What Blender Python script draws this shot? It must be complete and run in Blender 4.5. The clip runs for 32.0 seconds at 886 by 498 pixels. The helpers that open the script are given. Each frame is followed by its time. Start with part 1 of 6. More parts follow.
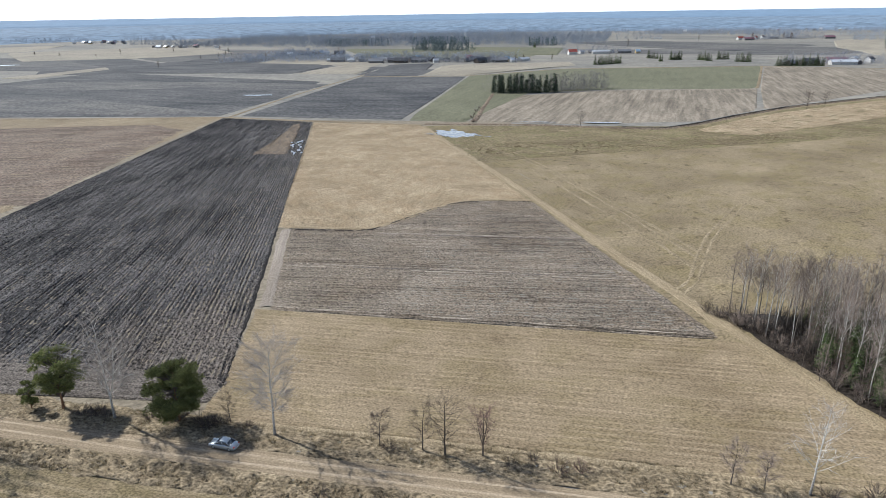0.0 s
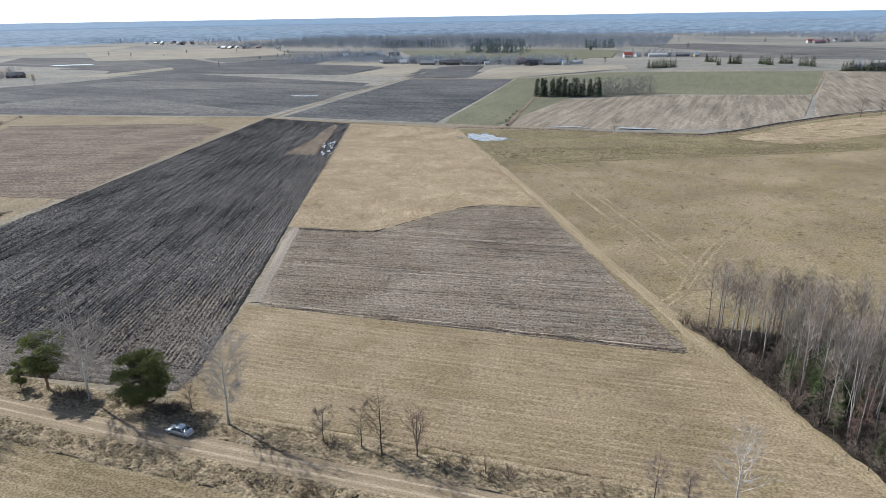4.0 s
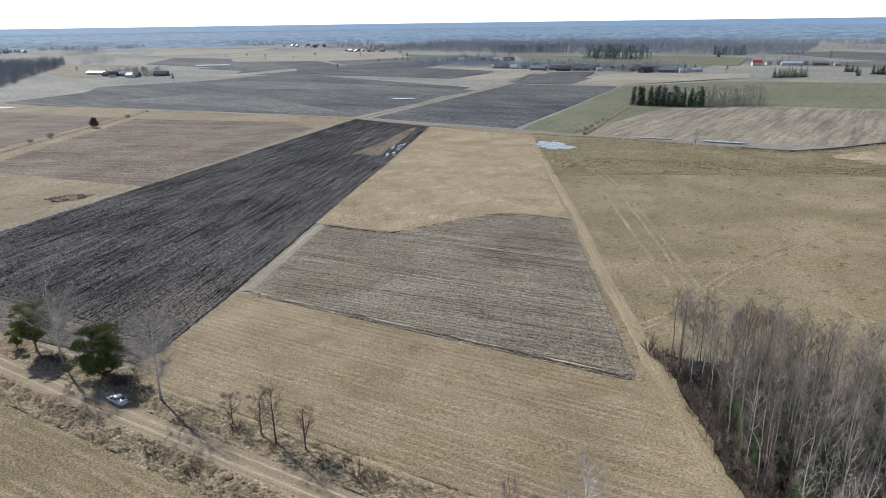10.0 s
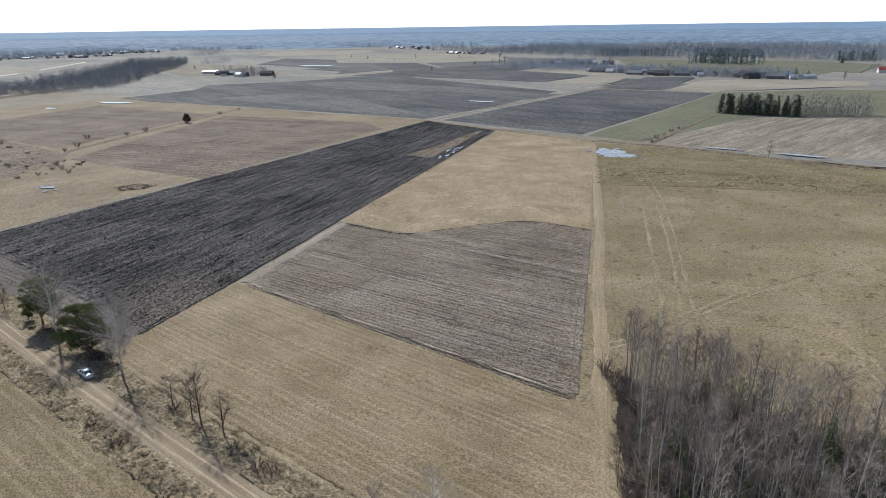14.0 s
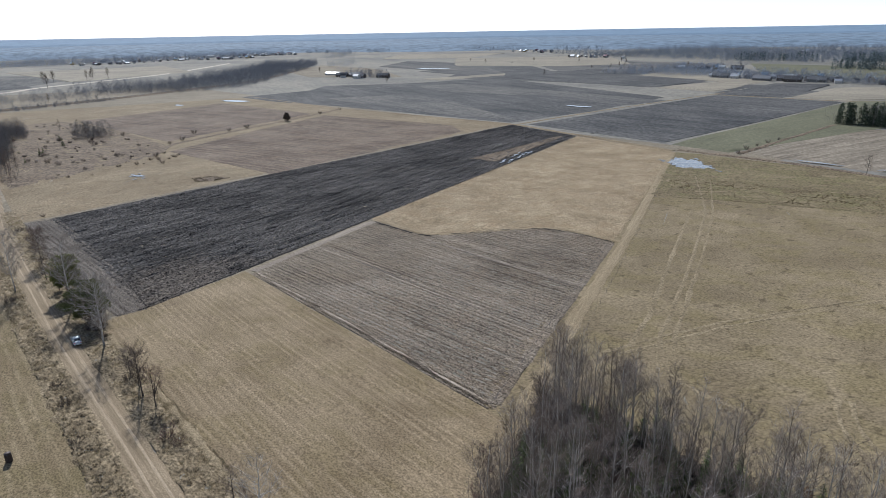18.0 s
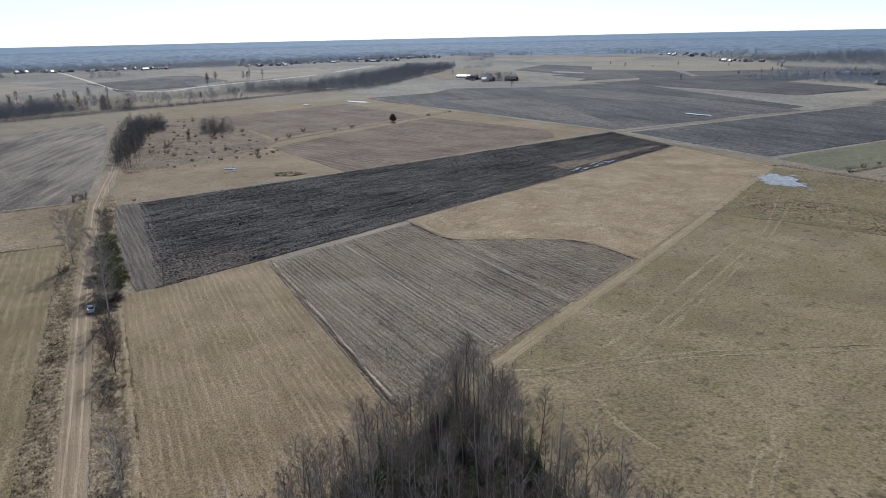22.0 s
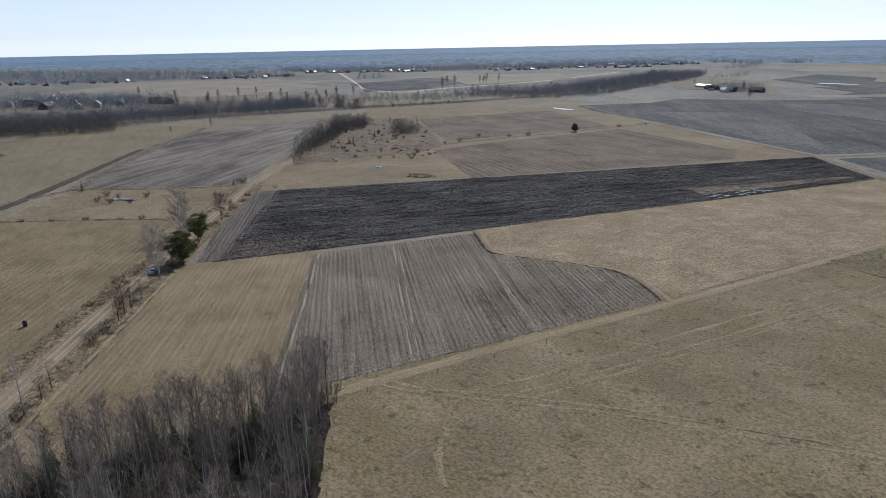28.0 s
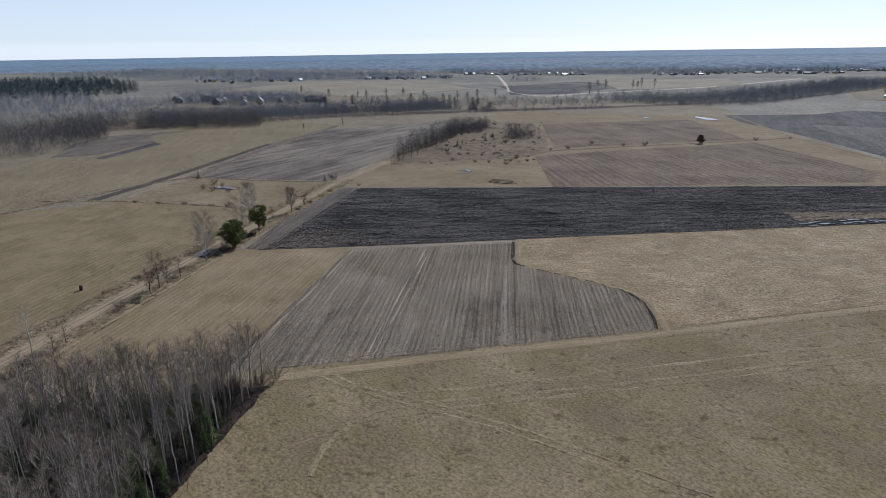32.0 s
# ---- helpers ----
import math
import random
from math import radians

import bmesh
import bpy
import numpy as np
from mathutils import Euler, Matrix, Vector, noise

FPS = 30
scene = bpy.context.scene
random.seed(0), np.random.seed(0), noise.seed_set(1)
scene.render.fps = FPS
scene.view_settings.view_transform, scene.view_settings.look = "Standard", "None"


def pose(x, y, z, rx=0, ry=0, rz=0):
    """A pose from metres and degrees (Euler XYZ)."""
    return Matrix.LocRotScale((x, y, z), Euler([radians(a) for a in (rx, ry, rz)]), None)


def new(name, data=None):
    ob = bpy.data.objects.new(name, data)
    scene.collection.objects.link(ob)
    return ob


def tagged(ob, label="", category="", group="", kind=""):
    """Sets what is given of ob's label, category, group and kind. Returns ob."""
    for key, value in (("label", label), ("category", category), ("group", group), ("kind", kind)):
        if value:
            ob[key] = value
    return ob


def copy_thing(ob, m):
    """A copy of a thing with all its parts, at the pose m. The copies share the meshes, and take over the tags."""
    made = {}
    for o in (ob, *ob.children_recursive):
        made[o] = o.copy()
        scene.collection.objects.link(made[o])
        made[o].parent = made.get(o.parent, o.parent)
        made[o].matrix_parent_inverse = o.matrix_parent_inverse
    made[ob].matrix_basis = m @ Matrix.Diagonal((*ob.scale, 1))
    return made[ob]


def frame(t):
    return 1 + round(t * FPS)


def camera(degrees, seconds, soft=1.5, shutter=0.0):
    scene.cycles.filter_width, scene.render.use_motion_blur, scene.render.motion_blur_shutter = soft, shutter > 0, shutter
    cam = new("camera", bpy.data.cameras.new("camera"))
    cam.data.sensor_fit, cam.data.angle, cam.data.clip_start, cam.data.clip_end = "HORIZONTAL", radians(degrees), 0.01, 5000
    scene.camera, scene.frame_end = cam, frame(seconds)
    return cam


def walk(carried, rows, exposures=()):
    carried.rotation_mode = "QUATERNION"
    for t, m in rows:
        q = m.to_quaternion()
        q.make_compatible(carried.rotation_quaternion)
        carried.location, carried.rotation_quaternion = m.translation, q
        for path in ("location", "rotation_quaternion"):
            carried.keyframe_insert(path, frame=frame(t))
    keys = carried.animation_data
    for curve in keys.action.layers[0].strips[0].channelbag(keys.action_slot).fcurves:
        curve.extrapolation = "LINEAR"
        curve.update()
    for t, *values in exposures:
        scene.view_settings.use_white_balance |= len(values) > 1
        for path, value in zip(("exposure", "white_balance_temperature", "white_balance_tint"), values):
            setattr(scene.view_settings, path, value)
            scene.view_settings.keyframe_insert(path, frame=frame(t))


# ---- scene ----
cam = camera(70.3, 32.0, soft=0.55)
# seconds, east, north, up, heading, pitch, roll
PATH = [
    (0, -0.14, 0.09, 61.97, 11.41, -20.61, 0.82),
    (1, 3.88, 0.19, 62.44, 12.57, -20.59, 0.85),
    (2, 8.05, 0.56, 62.83, 13.78, -20.55, 0.85),
    (2.5, 10.18, 0.81, 62.99, 14.49, -20.51, 0.85),
    (4.5, 19.26, 2.47, 63.44, 17.52, -20.38, 0.83),
    (5, 21.64, 3.09, 63.47, 18.35, -20.32, 0.81),
    (6, 26.50, 4.56, 63.53, 20.08, -20.26, 0.79),
    (7, 31.62, 6.34, 63.51, 21.93, -20.14, 0.78),
    (8, 36.92, 8.37, 63.53, 23.86, -20.06, 0.75),
    (9, 42.35, 10.82, 63.56, 25.86, -19.98, 0.75),
    (10, 48.05, 13.63, 63.62, 27.98, -19.91, 0.75),
    (11, 53.92, 16.79, 63.64, 30.20, -19.82, 0.74),
    (12, 59.95, 20.28, 63.82, 32.52, -19.75, 0.72),
    (13, 66.15, 24.28, 63.95, 34.95, -19.68, 0.76),
    (14, 72.52, 28.66, 64.13, 37.49, -19.60, 0.73),
    (14.5, 75.76, 31.01, 64.19, 38.82, -19.55, 0.75),
    (16.5, 88.72, 41.66, 64.25, 44.35, -19.38, 0.87),
    (17, 92.04, 44.69, 64.18, 45.82, -19.31, 0.92),
    (18, 98.58, 51.04, 64.11, 48.84, -19.18, 0.97),
    (19, 105.03, 57.94, 64.06, 51.90, -19.08, 1.02),
    (20, 111.31, 65.46, 64.12, 55.10, -18.96, 1.09),
    (21, 117.34, 73.59, 64.34, 58.45, -18.83, 1.13),
    (22, 123.06, 82.44, 64.65, 61.91, -18.70, 1.19),
    (23, 128.31, 91.87, 65.02, 65.53, -18.56, 1.21),
    (24, 133.11, 101.89, 65.37, 69.22, -18.43, 1.21),
    (25, 137.18, 112.22, 65.75, 72.91, -18.31, 1.19),
    (25.5, 139.04, 117.86, 65.97, 74.90, -18.24, 1.18),
    (27.5, 144.72, 141.31, 66.59, 82.92, -17.95, 1.12),
    (28, 145.84, 147.07, 66.81, 84.82, -17.89, 1.10),
    (29, 147.50, 158.66, 67.20, 88.69, -17.72, 1.04),
    (30, 148.41, 170.19, 67.69, 92.44, -17.63, 0.97),
    (31, 148.43, 181.48, 68.19, 96.11, -17.55, 0.91),
    (32, 147.83, 192.52, 68.68, 99.67, -17.48, 0.84),
]
EXPOSURES = [(0.0, 0.9, 6080, 8), (6.0, 0.84, 6060, 8), (13.0, 0.66, 6030, 8), (19.0, 0.45, 6000, 9), (25.0, 0.17, 5960, 9), (32.0, 0.05, 5930, 10)]
walk(cam, [(t, pose(x, y, z, 90 + pitch, roll, yaw)) for t, x, y, z, yaw, pitch, roll in PATH], EXPOSURES)

# ---- light ----
SUN_AZ, SUN_EL = 290.0, 36.0          # clockwise from +y, and up, in degrees
world = bpy.data.worlds.new("sky")
scene.world = world
world.use_nodes = True
wn = world.node_tree
sky = wn.nodes.new("ShaderNodeTexSky")
sky.sky_type = "NISHITA"
sky.sun_disc = False
sky.sun_elevation, sky.sun_rotation = radians(SUN_EL), radians(SUN_AZ)
sky.air_density, sky.dust_density, sky.ozone_density, sky.altitude = 0.8, 0.45, 2.6, 120
cool = wn.nodes.new("ShaderNodeMix")
cool.data_type, cool.blend_type = "RGBA", "MULTIPLY"
cool.inputs[0].default_value, cool.inputs[7].default_value = 1.0, (0.95, 0.99, 1.06, 1)
wn.links.new(sky.outputs[0], cool.inputs[6])
# white spring haze: strongest at the horizon, thinning smoothly with height
coord, axes, thin = wn.nodes.new("ShaderNodeTexCoord"), wn.nodes.new("ShaderNodeSeparateXYZ"), wn.nodes.new("ShaderNodeValToRGB")
wn.links.new(coord.outputs["Generated"], axes.inputs[0])
wn.links.new(axes.outputs["Z"], thin.inputs[0])
thin.color_ramp.interpolation = "B_SPLINE"
thin.color_ramp.elements[0].position, thin.color_ramp.elements[0].color = 0.02, (0.6, 0.6, 0.6, 1)
thin.color_ramp.elements[1].position, thin.color_ramp.elements[1].color = 0.42, (0.02, 0.02, 0.02, 1)
veil = wn.nodes.new("ShaderNodeMix")
veil.data_type = "RGBA"
veil.inputs[7].default_value = (17.6, 18.7, 20.0, 1)
wn.links.new(thin.outputs[0], veil.inputs[0])
wn.links.new(cool.outputs[2], veil.inputs[6])
wn.links.new(veil.outputs[2], wn.nodes["Background"].inputs[0])
wn.nodes["Background"].inputs[1].default_value = 0.062
sun = new("sun", bpy.data.lights.new("sun", "SUN"))
sun.data.energy, sun.data.angle, sun.data.color = 4.3, radians(0.55), (1.0, 0.965, 0.915)
sd = Vector((math.sin(radians(SUN_AZ)) * math.cos(radians(SUN_EL)), math.cos(radians(SUN_AZ)) * math.cos(radians(SUN_EL)), math.sin(radians(SUN_EL))))
sun.matrix_world = Matrix.Translation((0, 0, 200)) @ sd.to_track_quat("Z", "Y").to_matrix().to_4x4()


# ---- terrain ----
def land(x, y):
    """Height of the ground: it falls gently away from the road to the north-west."""
    s = -0.462 * (x + 49.5) + 0.887 * (y - 71.5)
    return -26 * math.tanh(s / 1000) if s > 0 else 3 * math.tanh(-s * 0.026 / 3)


def lands(x, y):
    s = -0.462 * (x + 49.5) + 0.887 * (y - 71.5)
    return np.where(s > 0, -26 * np.tanh(s / 1000), 3 * np.tanh(-s * 0.026 / 3))


# ---- materials ----
def nodes_of(name):
    m = bpy.data.materials.new(name)
    m.use_nodes = True
    return m, m.node_tree, m.node_tree.nodes["Principled BSDF"]


def noise_node(nt, vec, scale, detail=4.0, rough=0.55, dist=0.0):
    n = nt.nodes.new("ShaderNodeTexNoise")
    n.inputs["Scale"].default_value, n.inputs["Detail"].default_value = scale, detail
    n.inputs["Roughness"].default_value, n.inputs["Distortion"].default_value = rough, dist
    nt.links.new(vec, n.inputs["Vector"])
    return n.outputs["Fac"]


def ramp(nt, fac, stops):
    r = nt.nodes.new("ShaderNodeValToRGB")
    e = r.color_ramp.elements
    while len(e) < len(stops):
        e.new(0.5)
    for k, (pos, col) in enumerate(stops):
        e[k].position, e[k].color = pos, (*col, 1)
    nt.links.new(fac, r.inputs[0])
    return r.outputs[0]


def grey(v):
    return (v, v, v)


def mixc(nt, fac, a, b, mode="MIX"):
    n = nt.nodes.new("ShaderNodeMix")
    n.data_type, n.blend_type = "RGBA", mode
    for sock, val in ((n.inputs[0], fac), (n.inputs[6], a), (n.inputs[7], b)):
        if isinstance(val, (int, float)):
            sock.default_value = val
        elif isinstance(val, tuple):
            sock.default_value = (*val, 1)
        else:
            nt.links.new(val, sock)
    return n.outputs[2]


def turned(nt, angle, sx=1.0, sy=1.0):
    """World position turned so that x runs along the furrows, and stretched."""
    g = nt.nodes.new("ShaderNodeNewGeometry")
    r = nt.nodes.new("ShaderNodeVectorRotate")
    r.rotation_type = "Z_AXIS"
    r.inputs["Angle"].default_value = -radians(angle)
    nt.links.new(g.outputs["Position"], r.inputs["Vector"])
    v = nt.nodes.new("ShaderNodeVectorMath")
    v.operation = "MULTIPLY"
    v.inputs[1].default_value = (sx, sy, 1.0)
    nt.links.new(r.outputs[0], v.inputs[0])
    return v.outputs[0]


def soil(name, base, dark, light, angle=0.0, streak=0.9, along=0.03, streak_mix=0.5, patch=0.03, patch_mix=0.5, grain=2.2, grain_mix=0.5, bump=0.25, tint=None, tint_mix=0.35, wide=0.16, dry=None, bump_m=0.3, rows=None, spots=None):
    """Ground cover: long streaks along one direction, broad patches, and fine clods or stubble."""
    m, nt, b = nodes_of(name)
    st = noise_node(nt, turned(nt, angle, along, streak), 1.0, 3.0, 0.6, 0.15)
    wd = noise_node(nt, turned(nt, angle, along * 0.35, wide), 1.0, 3.0, 0.6, 0.2)
    pos = turned(nt, angle)
    pa = noise_node(nt, pos, patch, 5.0, 0.6, 0.4)
    gr = noise_node(nt, turned(nt, angle, 0.75, 1.0), grain, 4.0, 0.62)
    c = mixc(nt, ramp(nt, st, [(0.41, grey(0)), (0.6, grey(1))]), dark, light)
    c = mixc(nt, 1 - streak_mix, c, base)
    c2 = mixc(nt, ramp(nt, wd, [(0.35, grey(0)), (0.68, grey(1))]), dark, light)
    c = mixc(nt, streak_mix * 0.45, c, c2)
    c3 = mixc(nt, ramp(nt, pa, [(0.34, grey(0)), (0.7, grey(1))]), dark, light)
    c = mixc(nt, patch_mix * 0.55, c, c3)
    if tint:
        tn = noise_node(nt, turned(nt, angle, 1.0, 1.2), patch * 2.7, 4.0, 0.65, 0.5)
        mm = nt.nodes.new("ShaderNodeMath")
        mm.operation = "MULTIPLY"
        mm.inputs[1].default_value = tint_mix
        nt.links.new(ramp(nt, tn, [(0.45, grey(0)), (0.62, grey(1))]), mm.inputs[0])
        c = mixc(nt, mm.outputs[0], c, tint)
    if dry:
        cx, cy, rad, col = dry
        dv = nt.nodes.new("ShaderNodeVectorMath")
        dv.operation = "DISTANCE"
        g0 = nt.nodes.new("ShaderNodeNewGeometry")
        nt.links.new(g0.outputs["Position"], dv.inputs[0])
        dv.inputs[1].default_value = (cx, cy, 0)
        ds = nt.nodes.new("ShaderNodeMath")
        ds.operation = "DIVIDE"
        ds.inputs[1].default_value = rad
        nt.links.new(dv.outputs["Value"], ds.inputs[0])
        da = nt.nodes.new("ShaderNodeMath")
        nt.links.new(ds.outputs[0], da.inputs[0])
        nt.links.new(noise_node(nt, turned(nt, angle, 0.03, 0.12), 1.0, 5.0, 0.7, 0.5), da.inputs[1])
        c = mixc(nt, ramp(nt, da.outputs[0], [(0.65, grey(0.75)), (1.0, grey(0.25)), (1.45 / 1.5, grey(0.0))]), c, col)
    if rows:
        period, amount = rows
        sp = nt.nodes.new("ShaderNodeSeparateXYZ")
        nt.links.new(pos, sp.inputs[0])
        wig = nt.nodes.new("ShaderNodeMath")
        wig.operation = "MULTIPLY_ADD"
        wig.inputs[1].default_value = 5.0
        nt.links.new(noise_node(nt, turned(nt, angle, 0.05, 0.12), 1.0, 2.0), wig.inputs[0])
        ph = nt.nodes.new("ShaderNodeMath")
        ph.operation = "MULTIPLY"
        ph.inputs[1].default_value = 2 * math.pi / period
        nt.links.new(sp.outputs["Y"], ph.inputs[0])
        nt.links.new(ph.outputs[0], wig.inputs[2])
        sn = nt.nodes.new("ShaderNodeMath")
        sn.operation = "SINE"
        nt.links.new(wig.outputs[0], sn.inputs[0])
        rm = nt.nodes.new("ShaderNodeMath")
        rm.operation = "MULTIPLY"
        nt.links.new(ramp(nt, sn.outputs[0], [(0.0, grey(0)), (0.9, grey(1))]), rm.inputs[0])
        nt.links.new(ramp(nt, noise_node(nt, turned(nt, angle, 0.1, 0.25), 1.0, 3.0), [(0.38, grey(0)), (0.6, grey(amount))]), rm.inputs[1])
        c = mixc(nt, rm.outputs[0], c, light)
    if spots:
        size, col, amount = spots
        c = mixc(nt, ramp(nt, noise_node(nt, pos, size, 3.0, 0.6), [(0.6, grey(0)), (0.7, grey(amount))]), c, col)
    gcol = ramp(nt, gr, [(0.36, grey(1 - grain_mix)), (0.64, grey(1 + grain_mix * 0.6))])
    c = mixc(nt, 1.0, c, gcol, "MULTIPLY")
    nt.links.new(c, b.inputs["Base Color"])
    b.inputs["Roughness"].default_value = 0.95
    b.inputs["Diffuse Roughness"].default_value = 0.12
    b.inputs["Specular IOR Level"].default_value = 0.08
    bp = nt.nodes.new("ShaderNodeBump")
    bp.inputs["Strength"].default_value, bp.inputs["Distance"].default_value = min(1.0, bump * 2), bump_m
    ad = nt.nodes.new("ShaderNodeMath")
    nt.links.new(st, ad.inputs[0])
    nt.links.new(gr, ad.inputs[1])
    nt.links.new(ad.outputs[0], bp.inputs["Height"])
    nt.links.new(bp.outputs[0], b.inputs["Normal"])
    return m


def plain(name, col, rough=0.8, metal=0.0, var=0.25, scale=3.0, spec=0.3, bump=0.0, rnd=0.0):
    m, nt, b = nodes_of(name)
    g = nt.nodes.new("ShaderNodeNewGeometry")
    n1 = noise_node(nt, g.outputs["Position"], scale, 5.0, 0.65)
    c = mixc(nt, 1.0, col, ramp(nt, n1, [(0.3, grey(1 - var)), (0.7, grey(1 + var * 0.6))]), "MULTIPLY")
    if rnd:
        oi = nt.nodes.new("ShaderNodeObjectInfo")
        c = mixc(nt, 1.0, c, ramp(nt, oi.outputs["Random"], [(0.0, grey(1 - rnd)), (1.0, grey(1 + rnd * 0.6))]), "MULTIPLY")
    nt.links.new(c, b.inputs["Base Color"])
    b.inputs["Roughness"].default_value, b.inputs["Metallic"].default_value = rough, metal
    b.inputs["Specular IOR Level"].default_value = spec
    if bump:
        bp = nt.nodes.new("ShaderNodeBump")
        bp.inputs["Strength"].default_value, bp.inputs["Distance"].default_value = bump, 0.05
        nt.links.new(n1, bp.inputs["Height"])
        nt.links.new(bp.outputs[0], b.inputs["Normal"])
    return m


def islands(name, a, b_, rough=0.9, thin=0.0):
    """Twigs, leaves and grass blades, each a little different."""
    m, nt, b = nodes_of(name)
    g = nt.nodes.new("ShaderNodeNewGeometry")
    c = ramp(nt, g.outputs["Random Per Island"], [(0.0, a), (1.0, b_)])
    oi = nt.nodes.new("ShaderNodeObjectInfo")
    c = mixc(nt, 1.0, c, ramp(nt, oi.outputs["Random"], [(0.0, grey(0.8)), (1.0, grey(1.15))]), "MULTIPLY")
    nt.links.new(c, b.inputs["Base Color"])
    b.inputs["Roughness"].default_value = rough
    b.inputs["Specular IOR Level"].default_value = 0.1
    if thin:
        # blades and leaves let some light through
        tl, mx = nt.nodes.new("ShaderNodeBsdfTranslucent"), nt.nodes.new("ShaderNodeMixShader")
        mx.inputs[0].default_value = thin
        nt.links.new(c, tl.inputs["Color"])
        nt.links.new(b.outputs[0], mx.inputs[1])
        nt.links.new(tl.outputs[0], mx.inputs[2])
        nt.links.new(mx.outputs[0], nt.nodes["Material Output"].inputs["Surface"])
    return m


M = {}
M["pasture"] = soil("dry_pasture", (0.22, 0.172, 0.106), (0.125, 0.097, 0.058), (0.32, 0.256, 0.166), 55, 0.12, 0.08, 0.14, 0.03, 1.0, 2.0, 0.4, 0.2, (0.19, 0.152, 0.076), 0.6, bump_m=0.12, spots=(0.32, (0.092, 0.072, 0.042), 0.8))
M["meadow"] = soil("mown_meadow", (0.215, 0.161, 0.095), (0.13, 0.096, 0.057), (0.35, 0.275, 0.182), 0, 0.6, 0.02, 0.4, 0.03, 1.0, 3.2, 0.45, 0.25, (0.182, 0.142, 0.074), 0.5, wide=0.25, bump_m=0.12, rows=(1.6, 0.45))
M["southmeadow"] = soil("dull_mown_meadow", (0.208, 0.158, 0.092), (0.138, 0.104, 0.06), (0.3, 0.238, 0.15), 0, 0.6, 0.03, 0.3, 0.04, 0.95, 3.4, 0.5, 0.25, (0.15, 0.122, 0.06), 0.55, wide=0.25, bump_m=0.15, rows=(2.2, 0.55), spots=(0.3, (0.12, 0.09, 0.05), 0.45))
M["twig_grey"] = islands("grey_brown_thicket_twigs", (0.132, 0.124, 0.122), (0.215, 0.202, 0.196))
M["tuft_brown"] = islands("brown_bog_sedge_blades", (0.11, 0.082, 0.046), (0.2, 0.152, 0.09), thin=0.3)
M["beige"] = soil("bleached_grass_field", (0.3, 0.23, 0.144), (0.19, 0.143, 0.088), (0.43, 0.345, 0.23), 110, 0.4, 0.2, 0.4, 0.05, 1.0, 1.8, 0.5, 0.35, (0.235, 0.165, 0.096), 0.5, bump_m=0.25, spots=(0.3, (0.16, 0.12, 0.072), 0.5))
M["brown"] = soil("dry_ploughed_soil", (0.2, 0.161, 0.12), (0.072, 0.057, 0.043), (0.41, 0.345, 0.27), 4, 1.15, 0.025, 0.7, 0.03, 0.75, 3.0, 0.7, 0.6, (0.215, 0.163, 0.113), 0.4, wide=0.32, bump_m=0.4, rows=(1.45, 0.22))
# Slightly blue base colour stands in for sky sheen on the wet soil.
M["dark"] = soil("wet_dark_plough", (0.042, 0.042, 0.046), (0.013, 0.013, 0.0145), (0.2, 0.184, 0.172), 108, 1.0, 0.03, 0.75, 0.022, 0.7, 2.0, 0.95, 0.6, wide=0.25, dry=(-62, 100, 72, (0.16, 0.134, 0.112)), bump_m=0.5)
M["headland"] = soil("dry_headland_soil", (0.17, 0.144, 0.12), (0.085, 0.072, 0.062), (0.26, 0.225, 0.19), 5, 0.9, 0.04, 0.6, 0.05, 0.6, 3.2, 0.7, 0.5, bump_m=0.35)
M["strip"] = soil("pale_dry_strip", (0.275, 0.232, 0.186), (0.185, 0.152, 0.12), (0.38, 0.325, 0.265), 110, 1.4, 0.03, 0.6, 0.05, 0.5, 4.0, 0.5, 0.4, bump_m=0.2)
M["track"] = soil("worn_grass_track", (0.285, 0.225, 0.14), (0.21, 0.16, 0.098), (0.36, 0.29, 0.19), 114, 1.3, 0.04, 0.55, 0.05, 0.5, 4.0, 0.5, 0.3, bump_m=0.15)
M["faint"] = soil("faint_wheel_track", (0.243, 0.193, 0.12), (0.155, 0.121, 0.073), (0.33, 0.266, 0.172), 60, 0.9, 0.08, 0.3, 0.06, 1.0, 2.2, 0.5, 0.3, bump_m=0.12)
M["road"] = soil("sandy_gravel_road", (0.265, 0.203, 0.132), (0.165, 0.125, 0.08), (0.36, 0.285, 0.194), 0, 1.7, 0.02, 0.75, 0.08, 0.6, 5.0, 0.35, 0.3, wide=0.6, bump_m=0.08)
M["verge"] = soil("rough_verge_grass", (0.24, 0.186, 0.117), (0.11, 0.082, 0.05), (0.38, 0.305, 0.2), 0, 0.9, 0.6, 0.5, 0.14, 0.85, 2.2, 0.6, 0.45, bump_m=0.3)
# Near-black base colour puts the wood's shade into the litter.
M["litter"] = soil("shade_dark_litter", (0.032, 0.026, 0.021), (0.016, 0.0135, 0.0115), (0.065, 0.052, 0.041), 30, 0.8, 0.4, 0.4, 0.1, 0.6, 2.0, 0.6, 0.5)
M["rust"] = soil("reddish_brown_plough", (0.135, 0.099, 0.073), (0.075, 0.056, 0.043), (0.25, 0.195, 0.148), 16, 0.2, 0.006, 0.6, 0.03, 1.0, 1.2, 0.6, 0.4, (0.16, 0.11, 0.078), 0.4, wide=0.1, bump_m=0.3, rows=(6.5, 0.4))
M["straw"] = soil("straw_grass", (0.232, 0.18, 0.113), (0.15, 0.114, 0.071), (0.32, 0.256, 0.168), 100, 0.3, 0.08, 0.35, 0.025, 0.95, 1.8, 0.5, 0.3, (0.185, 0.134, 0.08), 0.45, bump_m=0.2, spots=(0.2, (0.12, 0.09, 0.055), 0.5))
